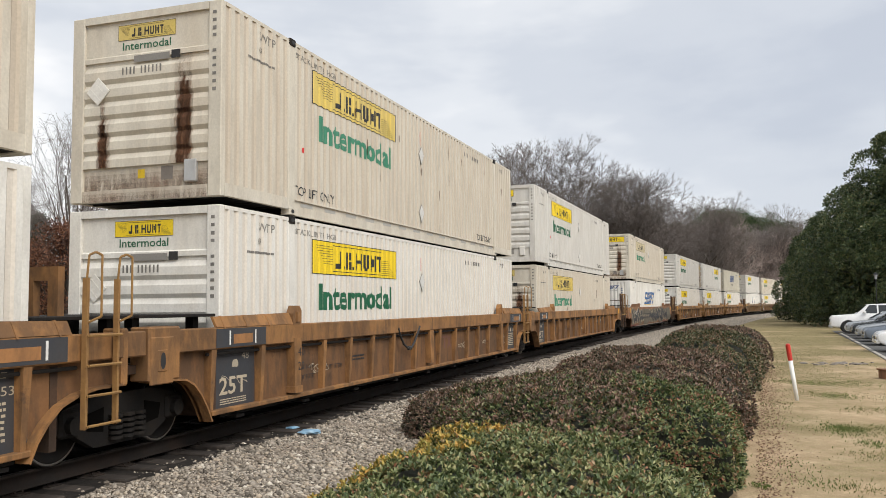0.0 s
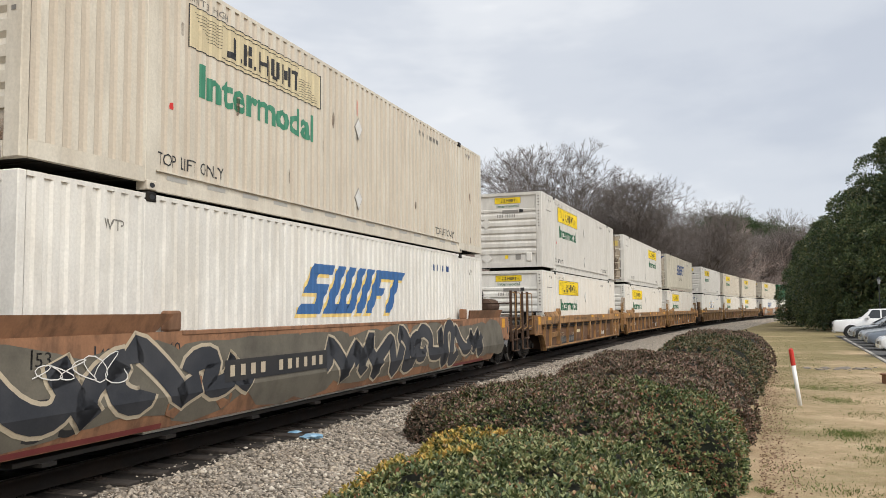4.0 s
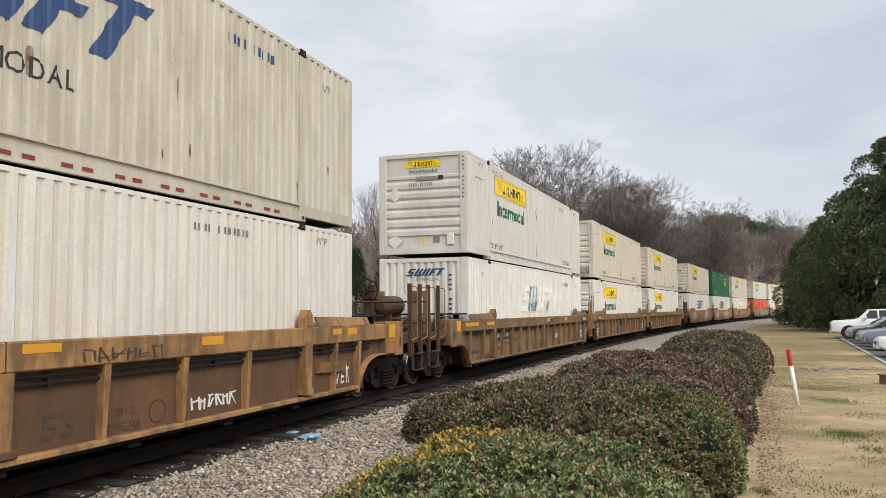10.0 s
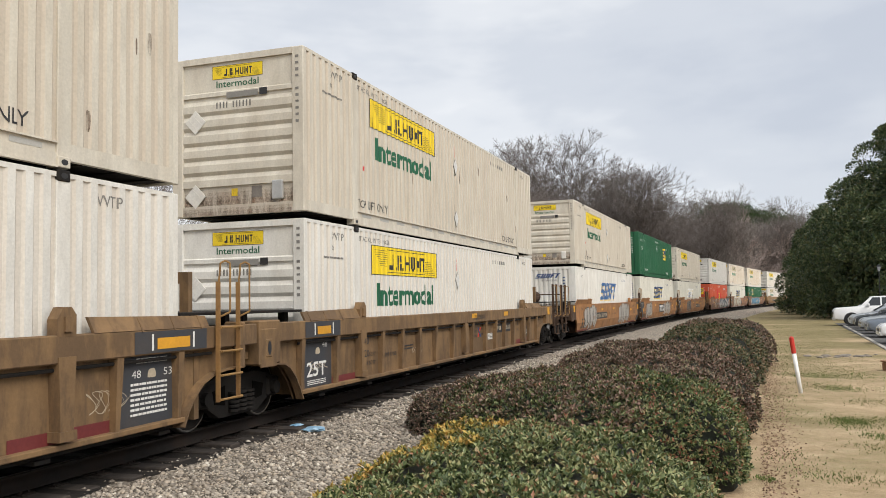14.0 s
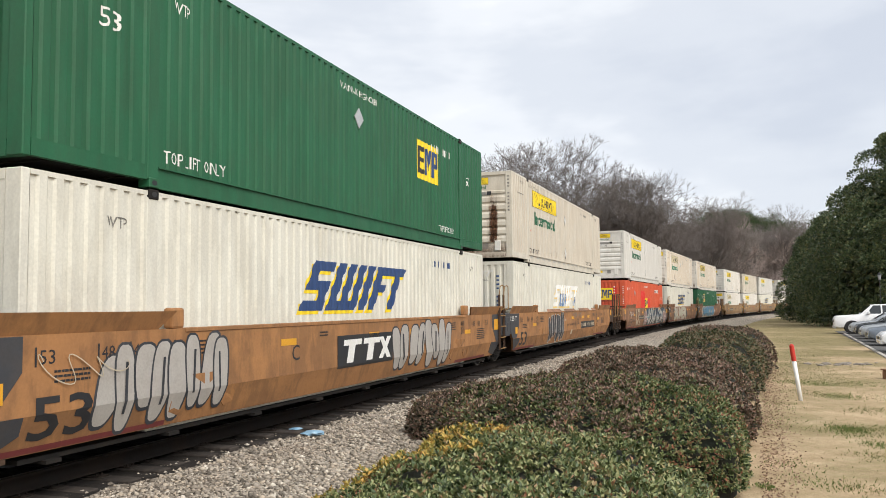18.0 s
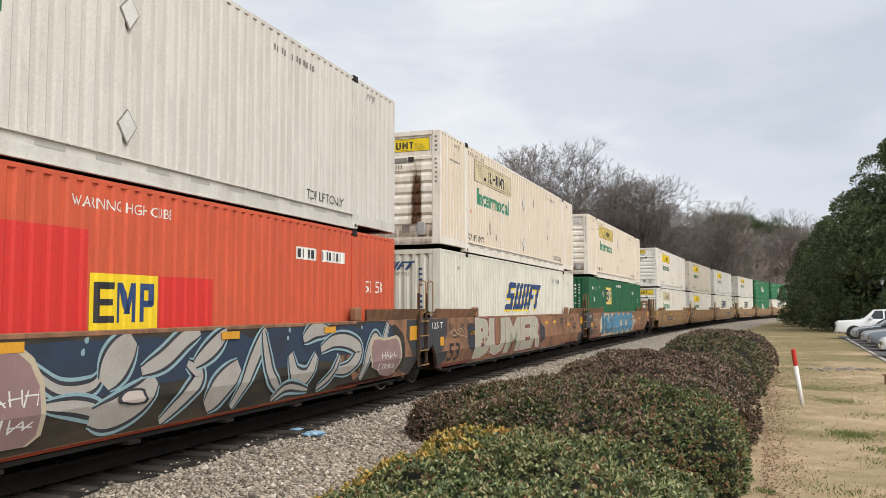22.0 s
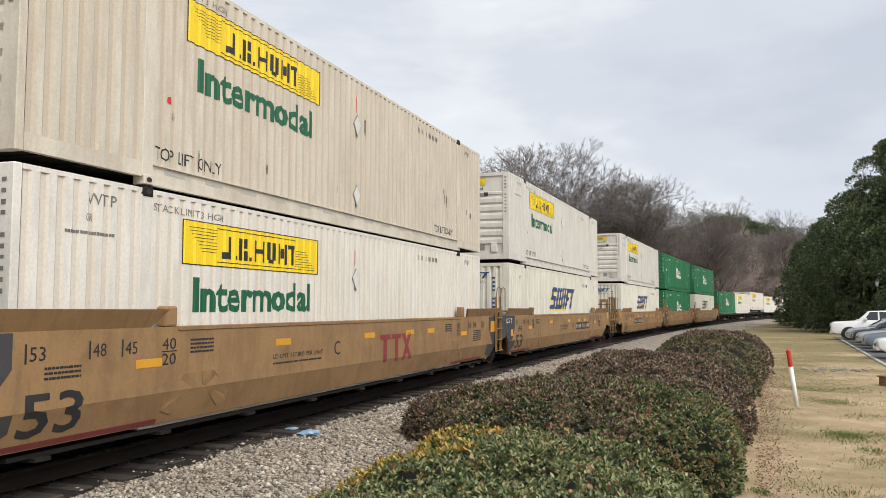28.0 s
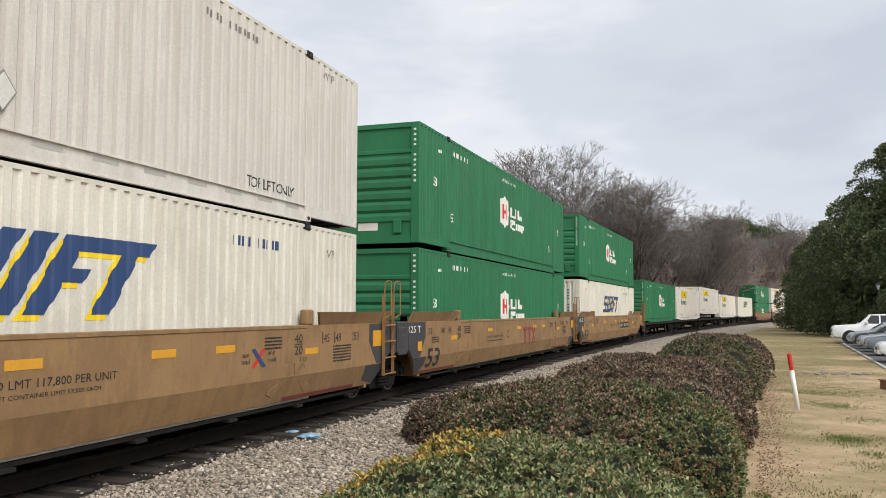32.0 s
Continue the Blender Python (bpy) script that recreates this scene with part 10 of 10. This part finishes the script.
# ---- lawn side: marker, car park, vehicles, lamp ----


def build_lawn():
    r = random.Random(77)
    ob = thing("marker_stake", "leaning white marker stake with a red top", "marker post", "", Matrix.Translation((7.22, 17.35, GROUND)) @ Matrix.Rotation(radians(-7.5), 4, "Y"))
    bm = bmesh.new()
    tube(bm, (0, 0, -0.1), (0, 0, 0.82), 0.042, n=12)
    part("pole", bm, surface("white_marker_plastic", (0.78, 0.78, 0.76), (0.6, 0.58, 0.54), 3.0, 0.4, 0.45, 0, 0.05, 40), ob, "", True)
    bm = bmesh.new()
    tube(bm, (0, 0, 0.82), (0, 0, 1.14), 0.047, n=12)
    tube(bm, (0, 0, 1.14), (0, 0, 1.17), 0.047, 0.02, n=12)
    part("cap", bm, surface("red_marker_plastic", (0.55, 0.045, 0.03), (0.4, 0.04, 0.03), 3.0, 0.4, 0.45, 0, 0.05, 40), ob, "red sleeve", False)
    # car park
    kx, ky = 0.377, 0.926
    asphalt = surface("worn_grey_asphalt", (0.085, 0.083, 0.08), (0.14, 0.135, 0.13), 0.6, 0.6, 0.9, 0, 0.4, 60)
    bm = bmesh.new()
    o = [(14.6 - 10 * kx, 27.0 - 10 * ky), (26.5 + 1 * kx, 57.5 + 1 * ky), (60, 50), (60, 5), (14.6 - 10 * kx + 8, 27.0 - 10 * ky - 6)]
    slab(bm, [(a, b) for a, b in o], GROUND - 0.05, GROUND + 0.012, lambda a, h, b: (a, b, h))
    thing("car_park", "grey asphalt car park", "car park", kind="structure", data=finish(bm, "car_park", asphalt))
    concrete = surface("pale_kerb_concrete", (0.42, 0.4, 0.36), (0.3, 0.27, 0.22), 2.0, 0.6, 0.9, 0, 0.3, 40)
    def b_kerb(bm):
        softbox(bm, -0.075, 0.075, -1.48, 1.48, -0.1, 0.05, 0.02, 2)
    stone = shape("kerb", b_kerb, concrete)
    kerb = thing("kerb", "pale concrete kerb along the car park", "kerb", kind="structure")
    for i in range(14):
        d = -10 + i * 3.0
        hang("kerb_stone", stone, kerb, "", Matrix.Translation((14.4 + d * kx, 27.0 + d * ky, GROUND)) @ Matrix.Rotation(-math.atan2(kx, ky), 4, "Z"))
    bm = bmesh.new()
    softbox(bm, -0.45, 0.45, -0.4, 0.4, -0.1, 0.22, 0.03, 2)
    softbox(bm, -0.48, 0.48, -0.43, 0.43, 0.22, 0.26, 0.01)
    thing("utility_box", "low rusty brown utility box on the grass", "utility box", m=Matrix.Translation((11.85, 21.8, GROUND)) @ Matrix.Rotation(0.1, 4, "Z"), data=finish(bm, "utility_box", M["redbrown"]))
    # a scatter of rubble on the grass
    bm = bmesh.new()
    for i in range(46):
        x, y, k = r.gauss(12.7, 0.6), r.gauss(27.5, 0.35), r.uniform(0.03, 0.11)
        made = bmesh.ops.create_icosphere(bm, subdivisions=1, radius=k, matrix=Matrix.Translation((x, y, GROUND + k * 0.1)) @ Matrix.Diagonal((r.uniform(0.8, 1.6), r.uniform(0.8, 1.4), r.uniform(0.4, 0.7), 1)))
        for v in made["verts"]:
            v.co += Vector((r.gauss(0, 0.12), r.gauss(0, 0.12), r.gauss(0, 0.08))) * k
    thing("rubble", "low scatter of broken grey stones on the grass", "rubble", kind="stuff", data=finish(bm, "rubble", surface("broken_grey_stone", (0.26, 0.23, 0.2), (0.12, 0.1, 0.085), 8.0, 0.8, 0.9, 0, 0.4, 30)))
    # lamp
    iron = surface("black_lamp_iron", (0.015, 0.016, 0.017), (0.03, 0.03, 0.03), 3.0, 0.4, 0.4, 0.3, 0.1, 40)
    lamp = thing("street_lamp", "small black post-top lantern before the evergreens", "street lamp", m=Matrix.Translation((27.3, 53.0, GROUND)))
    bm = bmesh.new()
    tube(bm, (0, 0, 0), (0, 0, 0.5), 0.11, 0.07, 10)
    tube(bm, (0, 0, 0.5), (0, 0, 3.4), 0.035, 0.03, 10)
    part("pole", bm, iron, lamp)
    bm = bmesh.new()
    tube(bm, (0, 0, 3.4), (0, 0, 3.7), 0.07, 0.12, 8)
    part("lantern", bm, surface("frosted_lantern_glass", (0.3, 0.31, 0.32), (0.2, 0.2, 0.2), 3.0, 0.4, 0.2), lamp)
    bm = bmesh.new()
    tube(bm, (0, 0, 3.7), (0, 0, 3.86), 0.15, 0.02, 8)
    part("cap", bm, iron, lamp)
    lamp2 = thing("street_lamp", "pale lantern on a thin dark post in the park", "street lamp", m=Matrix.Translation((-8.3, 47.0, GROUND)))
    bm = bmesh.new()
    tube(bm, (0, 0, 0), (0, 0, 3.95), 0.05, 0.035, 10)
    part("pole", bm, iron, lamp2)
    bm = bmesh.new()
    tube(bm, (0, 0, 3.95), (0, 0, 4.25), 0.09, 0.14, 8)
    part("lantern", bm, surface("white_lantern_glass", (0.7, 0.7, 0.68), (0.55, 0.55, 0.54), 3.0, 0.4, 0.25), lamp2, "milky lantern")
    bm = bmesh.new()
    tube(bm, (0, 0, 4.25), (0, 0, 4.4), 0.16, 0.03, 8)
    part("cap", bm, iron, lamp2)
    # plastic litter on the ballast
    blue = surface("light_blue_plastic_film", (0.2, 0.38, 0.55), (0.4, 0.52, 0.6), 9.0, 0.8, 0.35, 0, 0.2, 30)
    for x, y, k in ((-2.05, 12.95, 0.62), (-2.4, 13.4, 0.34)):
        bm = bmesh.new()
        bmesh.ops.create_icosphere(bm, subdivisions=3, radius=0.2 * k)
        for v in bm.verts:
            d = noise.noise(v.co * 14 + Vector((x * 3, 0, 0)))
            v.co *= 1 + 0.55 * d
            v.co.z *= 0.3
            v.co.x *= 1.4
        thing("plastic_litter", "crumpled light blue plastic on the ballast", "litter", m=Matrix.Translation((x, y, -0.12)), data=finish(bm, "plastic_litter", blue))
    # grass tufts and fallen leaves
    q = np.random.default_rng(3)
    grass = leaf_material("thin_winter_grass", ((0.0, (0.1, 0.12, 0.035)), (0.5, (0.17, 0.18, 0.06)), (1.0, (0.32, 0.27, 0.13))), 0.7, 0.2)
    spots = [(9.6, 22.0, 1.4), (6.4, 13.4, 0.45), (7.0, 13.2, 0.4), (10.4, 24.5, 1.6), (8.2, 18.6, 0.7), (11.5, 28.0, 2.2), (9.0, 27.0, 1.8), (14.0, 34.0, 3.0), (5.6, 11.0, 0.35), (4.4, 9.2, 0.3), (12.0, 33.0, 2.4), (18, 44, 4.0), (14, 42, 3.5), (20, 52, 4.5), (7.9, 15.6, 0.5), (9.3, 17.6, 0.6)]
    pts = np.concatenate([np.stack([q.normal(x, w * 0.6, int(700 * min(w, 2.2))), q.normal(y, w * 0.7, int(700 * min(w, 2.2)))], 1) for x, y, w in spots])
    pts = np.concatenate([pts, np.stack([q.uniform(3.5, 24, 3500), q.uniform(8, 56, 3500)], 1)])
    keep = (pts[:, 0] > 0.39 * pts[:, 1] - 0.2) & (pts[:, 0] < 14.0 + (pts[:, 1] - 27) * kx / ky)
    pts = pts[keep]
    p = np.concatenate([pts, np.full((len(pts), 1), GROUND)], 1)
    lush = leaf_material("green_winter_grass", ((0.0, (0.06, 0.09, 0.02)), (0.5, (0.13, 0.175, 0.045)), (1.0, (0.22, 0.25, 0.08))), 0.7, 0.2)
    clumps = np.concatenate([np.stack([q.normal(x, w, int(n)), q.normal(y, w * 1.6, int(n))], 1) for x, y, w, n in ((6.3, 13.4, 0.13, 700), (6.1, 12.9, 0.2, 200), (6.0, 11.9, 0.12, 260), (8.3, 18.0, 0.2, 500), (9.1, 20.9, 0.3, 600), (8.6, 21.4, 0.3, 350), (10.0, 20.8, 0.4, 500), (3.45, 9.3, 0.05, 160), (4.2, 10.6, 0.2, 120), (4.1, 9.5, 0.16, 120), (5.6, 14.5, 0.3, 150), (6.45, 16.6, 0.25, 200))])
    thing("green_grass", "scattered green tufts on the bare lawn", "grass", kind="stuff", data=leaves("green_grass", np.concatenate([clumps, np.full((len(clumps), 1), GROUND)], 1), np.tile((0.0, 0, 1.0), (len(clumps), 1)), 0.04, 0.012, lush, q, 0.6))
    thing("grass", "thin patchy winter grass on bare dirt", "grass", kind="stuff", data=leaves("grass", p, np.tile((0.0, 0, 1.0), (len(p), 1)), 0.036, 0.012, grass, q, 0.6))
    dead = leaf_material("fallen_brown_leaf", ((0.0, (0.2, 0.125, 0.085)), (0.5, (0.32, 0.21, 0.145)), (1.0, (0.44, 0.32, 0.22))), 0.85, 0.05)
    y = q.uniform(7, 26, 3600)
    x = 0.378 * y - 0.12 + np.abs(q.normal(0, 0.26, 3600))
    more = np.stack([q.uniform(4, 16, 800), q.uniform(9, 34, 800)], 1)
    keep = more[:, 0] > 0.39 * more[:, 1]
    x, y = np.concatenate([x, more[keep, 0]]), np.concatenate([y, more[keep, 1]])
    p = np.stack([x, y, np.full(len(x), GROUND + 0.012)], 1)
    thing("fallen_leaves", "brown fallen leaves along the foot of the hedges", "leaf litter", kind="stuff", data=leaves("fallen_leaves", p, q.normal(0, 1, (len(p), 3)) * (1, 1, 0.2), 0.034, 0.021, dead, q, 0.2))


# ---- vehicles ----


def car_paint(name, base, rough=0.25, metal=0.0):
    m = surface(name, base, tuple(c * 0.85 for c in base), 1.0, 0.3, rough, metal, 0.01, 60, spec=0.6)
    return m


def vehicle(name, label, x, y, heading, paint, kind, parked):
    """A parked car: body, cabin, panes, wheels, lights, bumper, mirrors, plate."""
    g = M
    ob = thing(name, label, "car", parked, Matrix.Translation((x, y, GROUND + 0.012)) @ Matrix.Rotation(heading, 4, "Z"))
    if kind == "pickup":
        body = [(0.0, 0.45), (-0.02, 0.95), (0.12, 1.12), (1.35, 1.2), (1.5, 1.22), (3.55, 1.2), (3.6, 1.25), (5.6, 1.25), (5.65, 0.5), (5.2, 0.42), (0.3, 0.38)]
        cabin = [(1.45, 1.2), (2.15, 1.82), (3.3, 1.86), (3.6, 1.8), (3.75, 1.2)]
        wide, axles, rad = 0.98, (1.0, 4.55), 0.39
    else:
        body = [(0.0, 0.42), (-0.02, 0.66), (0.12, 0.78), (1.2, 0.93), (1.4, 0.96), (3.7, 0.98), (4.55, 0.96), (4.65, 0.7), (4.6, 0.4), (4.2, 0.28), (0.3, 0.26)]
        cabin = [(1.15, 0.95), (1.95, 1.42), (3.0, 1.46), (3.5, 1.38), (4.15, 0.97)]
        wide, axles, rad = 0.89, (0.85, 3.6), 0.32
    bm = bmesh.new()
    slab(bm, body, -wide, wide)
    bmesh.ops.bevel(bm, geom=bm.edges[:], offset=0.07, segments=3, affect="EDGES", profile=0.6)
    part("body", bm, paint, ob, "", True)
    bm = bmesh.new()
    mid = sum(z for _, z in cabin) / len(cabin)
    slab(bm, cabin, -wide + 0.06, wide - 0.06, lambda a, s, z: (a, s * (1 - 0.22 * max(0, z - cabin[0][1]) / 0.6), z))
    bmesh.ops.bevel(bm, geom=bm.edges[:], offset=0.05, segments=2, affect="EDGES", profile=0.6)
    part("cabin", bm, paint, ob, "", True)
    glass = g["car_glass"]
    zlo, zhi = cabin[0][1] + 0.06, max(z for _, z in cabin) - 0.09
    narrow = lambda z: (wide - 0.06) * (1 - 0.22 * max(0, z - cabin[0][1]) / 0.6) + 0.006
    for sg in (-1, 1):
        for a, b in ((0.2, 0.52), (0.56, 0.86)):
            x0 = cabin[0][0] + (cabin[-1][0] - cabin[0][0]) * a
            x1 = cabin[0][0] + (cabin[-1][0] - cabin[0][0]) * b
            bm = bmesh.new()
            sl = 0.22 if a < 0.3 else 0.0
            v = [bm.verts.new(c) for c in ((x0 - sl * 0.2, sg * narrow(zlo), zlo), (x1 + (0.12 if a > 0.5 else 0), sg * narrow(zlo), zlo), (x1 - (0.08 if a > 0.5 else 0), sg * narrow(zhi), zhi), (x0 + sl * 1.4, sg * narrow(zhi), zhi))]
            bm.faces.new(v)
            part("side_window", bm, glass, ob, "dark side glass")
    bm = bmesh.new()
    (ax, az), (bx, bz) = cabin[0], cabin[1]
    wlo, whi = narrow(az) - 0.12, narrow(bz) - 0.12
    lift = 0.014
    v = [bm.verts.new(c) for c in ((ax + 0.1 - lift, -wlo, az + 0.06 + lift), (ax + 0.1 - lift, wlo, az + 0.06 + lift), (bx - 0.06 - lift, whi, bz - 0.05 + lift), (bx - 0.06 - lift, -whi, bz - 0.05 + lift))]
    bm.faces.new(v)
    part("windscreen", bm, glass, ob, "dark windscreen")
    for axx in axles:
        for sg in (-1, 1):
            def b_tyre(bm, rad=rad):
                tube(bm, (0, -0.11, 0), (0, 0.11, 0), rad, n=22)
                bmesh.ops.bevel(bm, geom=[e for e in bm.edges if len(e.link_faces) == 2 and e.calc_face_angle(0) > 1.2], offset=0.03, segments=2, affect="EDGES")
            def b_rim(bm, rad=rad):
                tube(bm, (0, -0.125, 0), (0, 0.0, 0), rad * 0.62, n=16)
                for i in range(5):
                    a = 6.2832 * i / 5
                    box(bm, rad * 0.3 * math.cos(a) - 0.03, rad * 0.3 * math.cos(a) + 0.03, -0.13, -0.12, rad * 0.3 * math.sin(a) - 0.03, rad * 0.3 * math.sin(a) + 0.03)
            w = hang("wheel", shape(("tyre", rad), b_tyre, g["tyre"]), ob, "", Matrix.Translation((axx, sg * (wide - 0.1), rad)) @ Matrix.Rotation(0 if sg < 0 else math.pi, 4, "Z"))
            hang("rim", shape(("rim", rad), b_rim, g["plate"]), w, "silver wheel rim")
            bm = bmesh.new()
            n = 14
            ring = [bm.verts.new((axx + (rad + 0.07) * math.cos(math.pi * i / n), sg * (wide + 0.004), rad + (rad + 0.07) * math.sin(math.pi * i / n))) for i in range(n + 1)]
            bm.faces.new(ring)
            part("wheel_arch", bm, g["black"], ob, "dark wheel arch")
    hz = body[1][1] - 0.14
    for sg in (-1, 1):
        bm = bmesh.new()
        softbox(bm, -0.045, 0.1, min(sg * (wide - 0.42), sg * (wide - 0.06)), max(sg * (wide - 0.42), sg * (wide - 0.06)), hz - 0.05, hz + 0.12, 0.03, 2)
        part("headlight", bm, g["lens"], ob, "clear headlight")
        bm = bmesh.new()
        softbox(bm, cabin[0][0] + 0.42, cabin[0][0] + 0.58, min(sg * (wide + 0.16), sg * (wide - 0.04)), max(sg * (wide + 0.16), sg * (wide - 0.04)), cabin[0][1] + 0.04, cabin[0][1] + 0.2, 0.03, 2)
        part("wing_mirror", bm, paint, ob)
    bm = bmesh.new()
    softbox(bm, -0.04, 0.05, -wide + 0.46, wide - 0.46, hz - 0.09, hz + 0.08, 0.02)
    part("grille", bm, g["black"], ob, "dark grille")
    bm = bmesh.new()
    softbox(bm, -0.06, 0.1, -wide + 0.04, wide - 0.04, 0.34, 0.5, 0.04, 2)
    part("bumper", bm, g["plate"] if kind == "pickup" else paint, ob)
    return ob


def build_vehicles():
    M["car_glass"] = surface("dark_car_glass", (0.02, 0.024, 0.027), (0.03, 0.03, 0.03), 1.0, 0.2, 0.06, 0, 0.0, 10, spec=0.8)
    M["tyre"] = surface("black_tyre_rubber", (0.02, 0.02, 0.02), (0.04, 0.038, 0.035), 4.0, 0.5, 0.85)
    M["lens"] = surface("clear_lamp_lens", (0.55, 0.57, 0.6), (0.4, 0.4, 0.42), 4.0, 0.3, 0.12, 0.3, 0.0, 20)
    white = car_paint("white_car_paint", (0.78, 0.78, 0.78))
    silver = car_paint("silver_car_paint", (0.42, 0.44, 0.46), 0.3, 0.6)
    steel = car_paint("grey_blue_car_paint", (0.2, 0.23, 0.27), 0.3, 0.5)
    dark = car_paint("charcoal_car_paint", (0.04, 0.045, 0.05), 0.25, 0.3)
    kx, ky = 0.377, 0.926
    row = "cars parked nose to the kerb"
    for d, name, label, paint, kind in ((29.9, "pickup_truck", "white pickup truck parked nose to the kerb", white, "pickup"), (24.4, "sedan", "silver sedan parked nose to the kerb", silver, "sedan"),
                                        (20.6, "sedan", "charcoal sedan parked nose to the kerb", dark, "sedan"), (16.8, "sedan", "pale silver sedan parked nose to the kerb", silver, "sedan"),
                                        (13.0, "sedan", "grey-blue sedan parked nose to the kerb", steel, "sedan"), (7.4, "sedan", "white coupe parked nose to the kerb", white, "sedan")):
        x, y = 14.4 + d * kx + 0.12 * ky, 27.0 + d * ky - 0.12 * kx
        if kind == "pickup":
            x, y = x - 1.0, y - 0.6
        vehicle(name, label, x, y, math.atan2(-kx, ky), paint, kind, row)


def build_park():
    """The playground seen past the couplings."""
    green = surface("green_metal_roofing", (0.02, 0.14, 0.10), (0.015, 0.1, 0.07), 2.0, 0.4, 0.5)
    ob = thing("playground_shelter", "small playground tower with a green pyramid roof", "play tower", m=Matrix.Translation((-16.2, 45.0, GROUND)))
    for i in (-0.8, 0.8):
        for j in (-0.8, 0.8):
            bm = bmesh.new()
            softbox(bm, i - 0.06, i + 0.06, j - 0.06, j + 0.06, 0, 2.5, 0.01)
            part("post", bm, M["redbrown"], ob)
    bm = bmesh.new()
    softbox(bm, -0.9, 0.9, -0.9, 0.9, 1.1, 1.2, 0.02)
    part("platform", bm, M["redbrown"], ob)
    bm = bmesh.new()
    base = [bm.verts.new(p) for p in ((-1.1, -1.1, 2.45), (1.1, -1.1, 2.45), (1.1, 1.1, 2.45), (-1.1, 1.1, 2.45))]
    tip = bm.verts.new((0, 0, 3.1))
    bm.faces.new(base)
    for i in range(4):
        bm.faces.new((base[i], base[(i + 1) % 4], tip))
    part("roof", bm, green, ob, "green pyramid roof")
    ob = thing("park_fence", "low dark chain fence round the playground", "fence", m=Matrix.Translation((0, 0, GROUND)))
    for i in range(22):
        bm = bmesh.new()
        tube(bm, (-30 + i * 1.5, 38.5 + i * 0.35, 0), (-30 + i * 1.5, 38.5 + i * 0.35, 1.15), 0.03, n=6)
        part("post", bm, M["black"], ob)
    for z in (0.15, 1.12):
        bm = bmesh.new()
        tube(bm, (-30, 38.5, z), (1.5, 45.85, z), 0.018, n=6)
        part("rail", bm, M["black"], ob)


build_ground()
build_train()
build_hedges()
build_trees()
build_lawn()
build_vehicles()
build_park()
build_track()
motions()
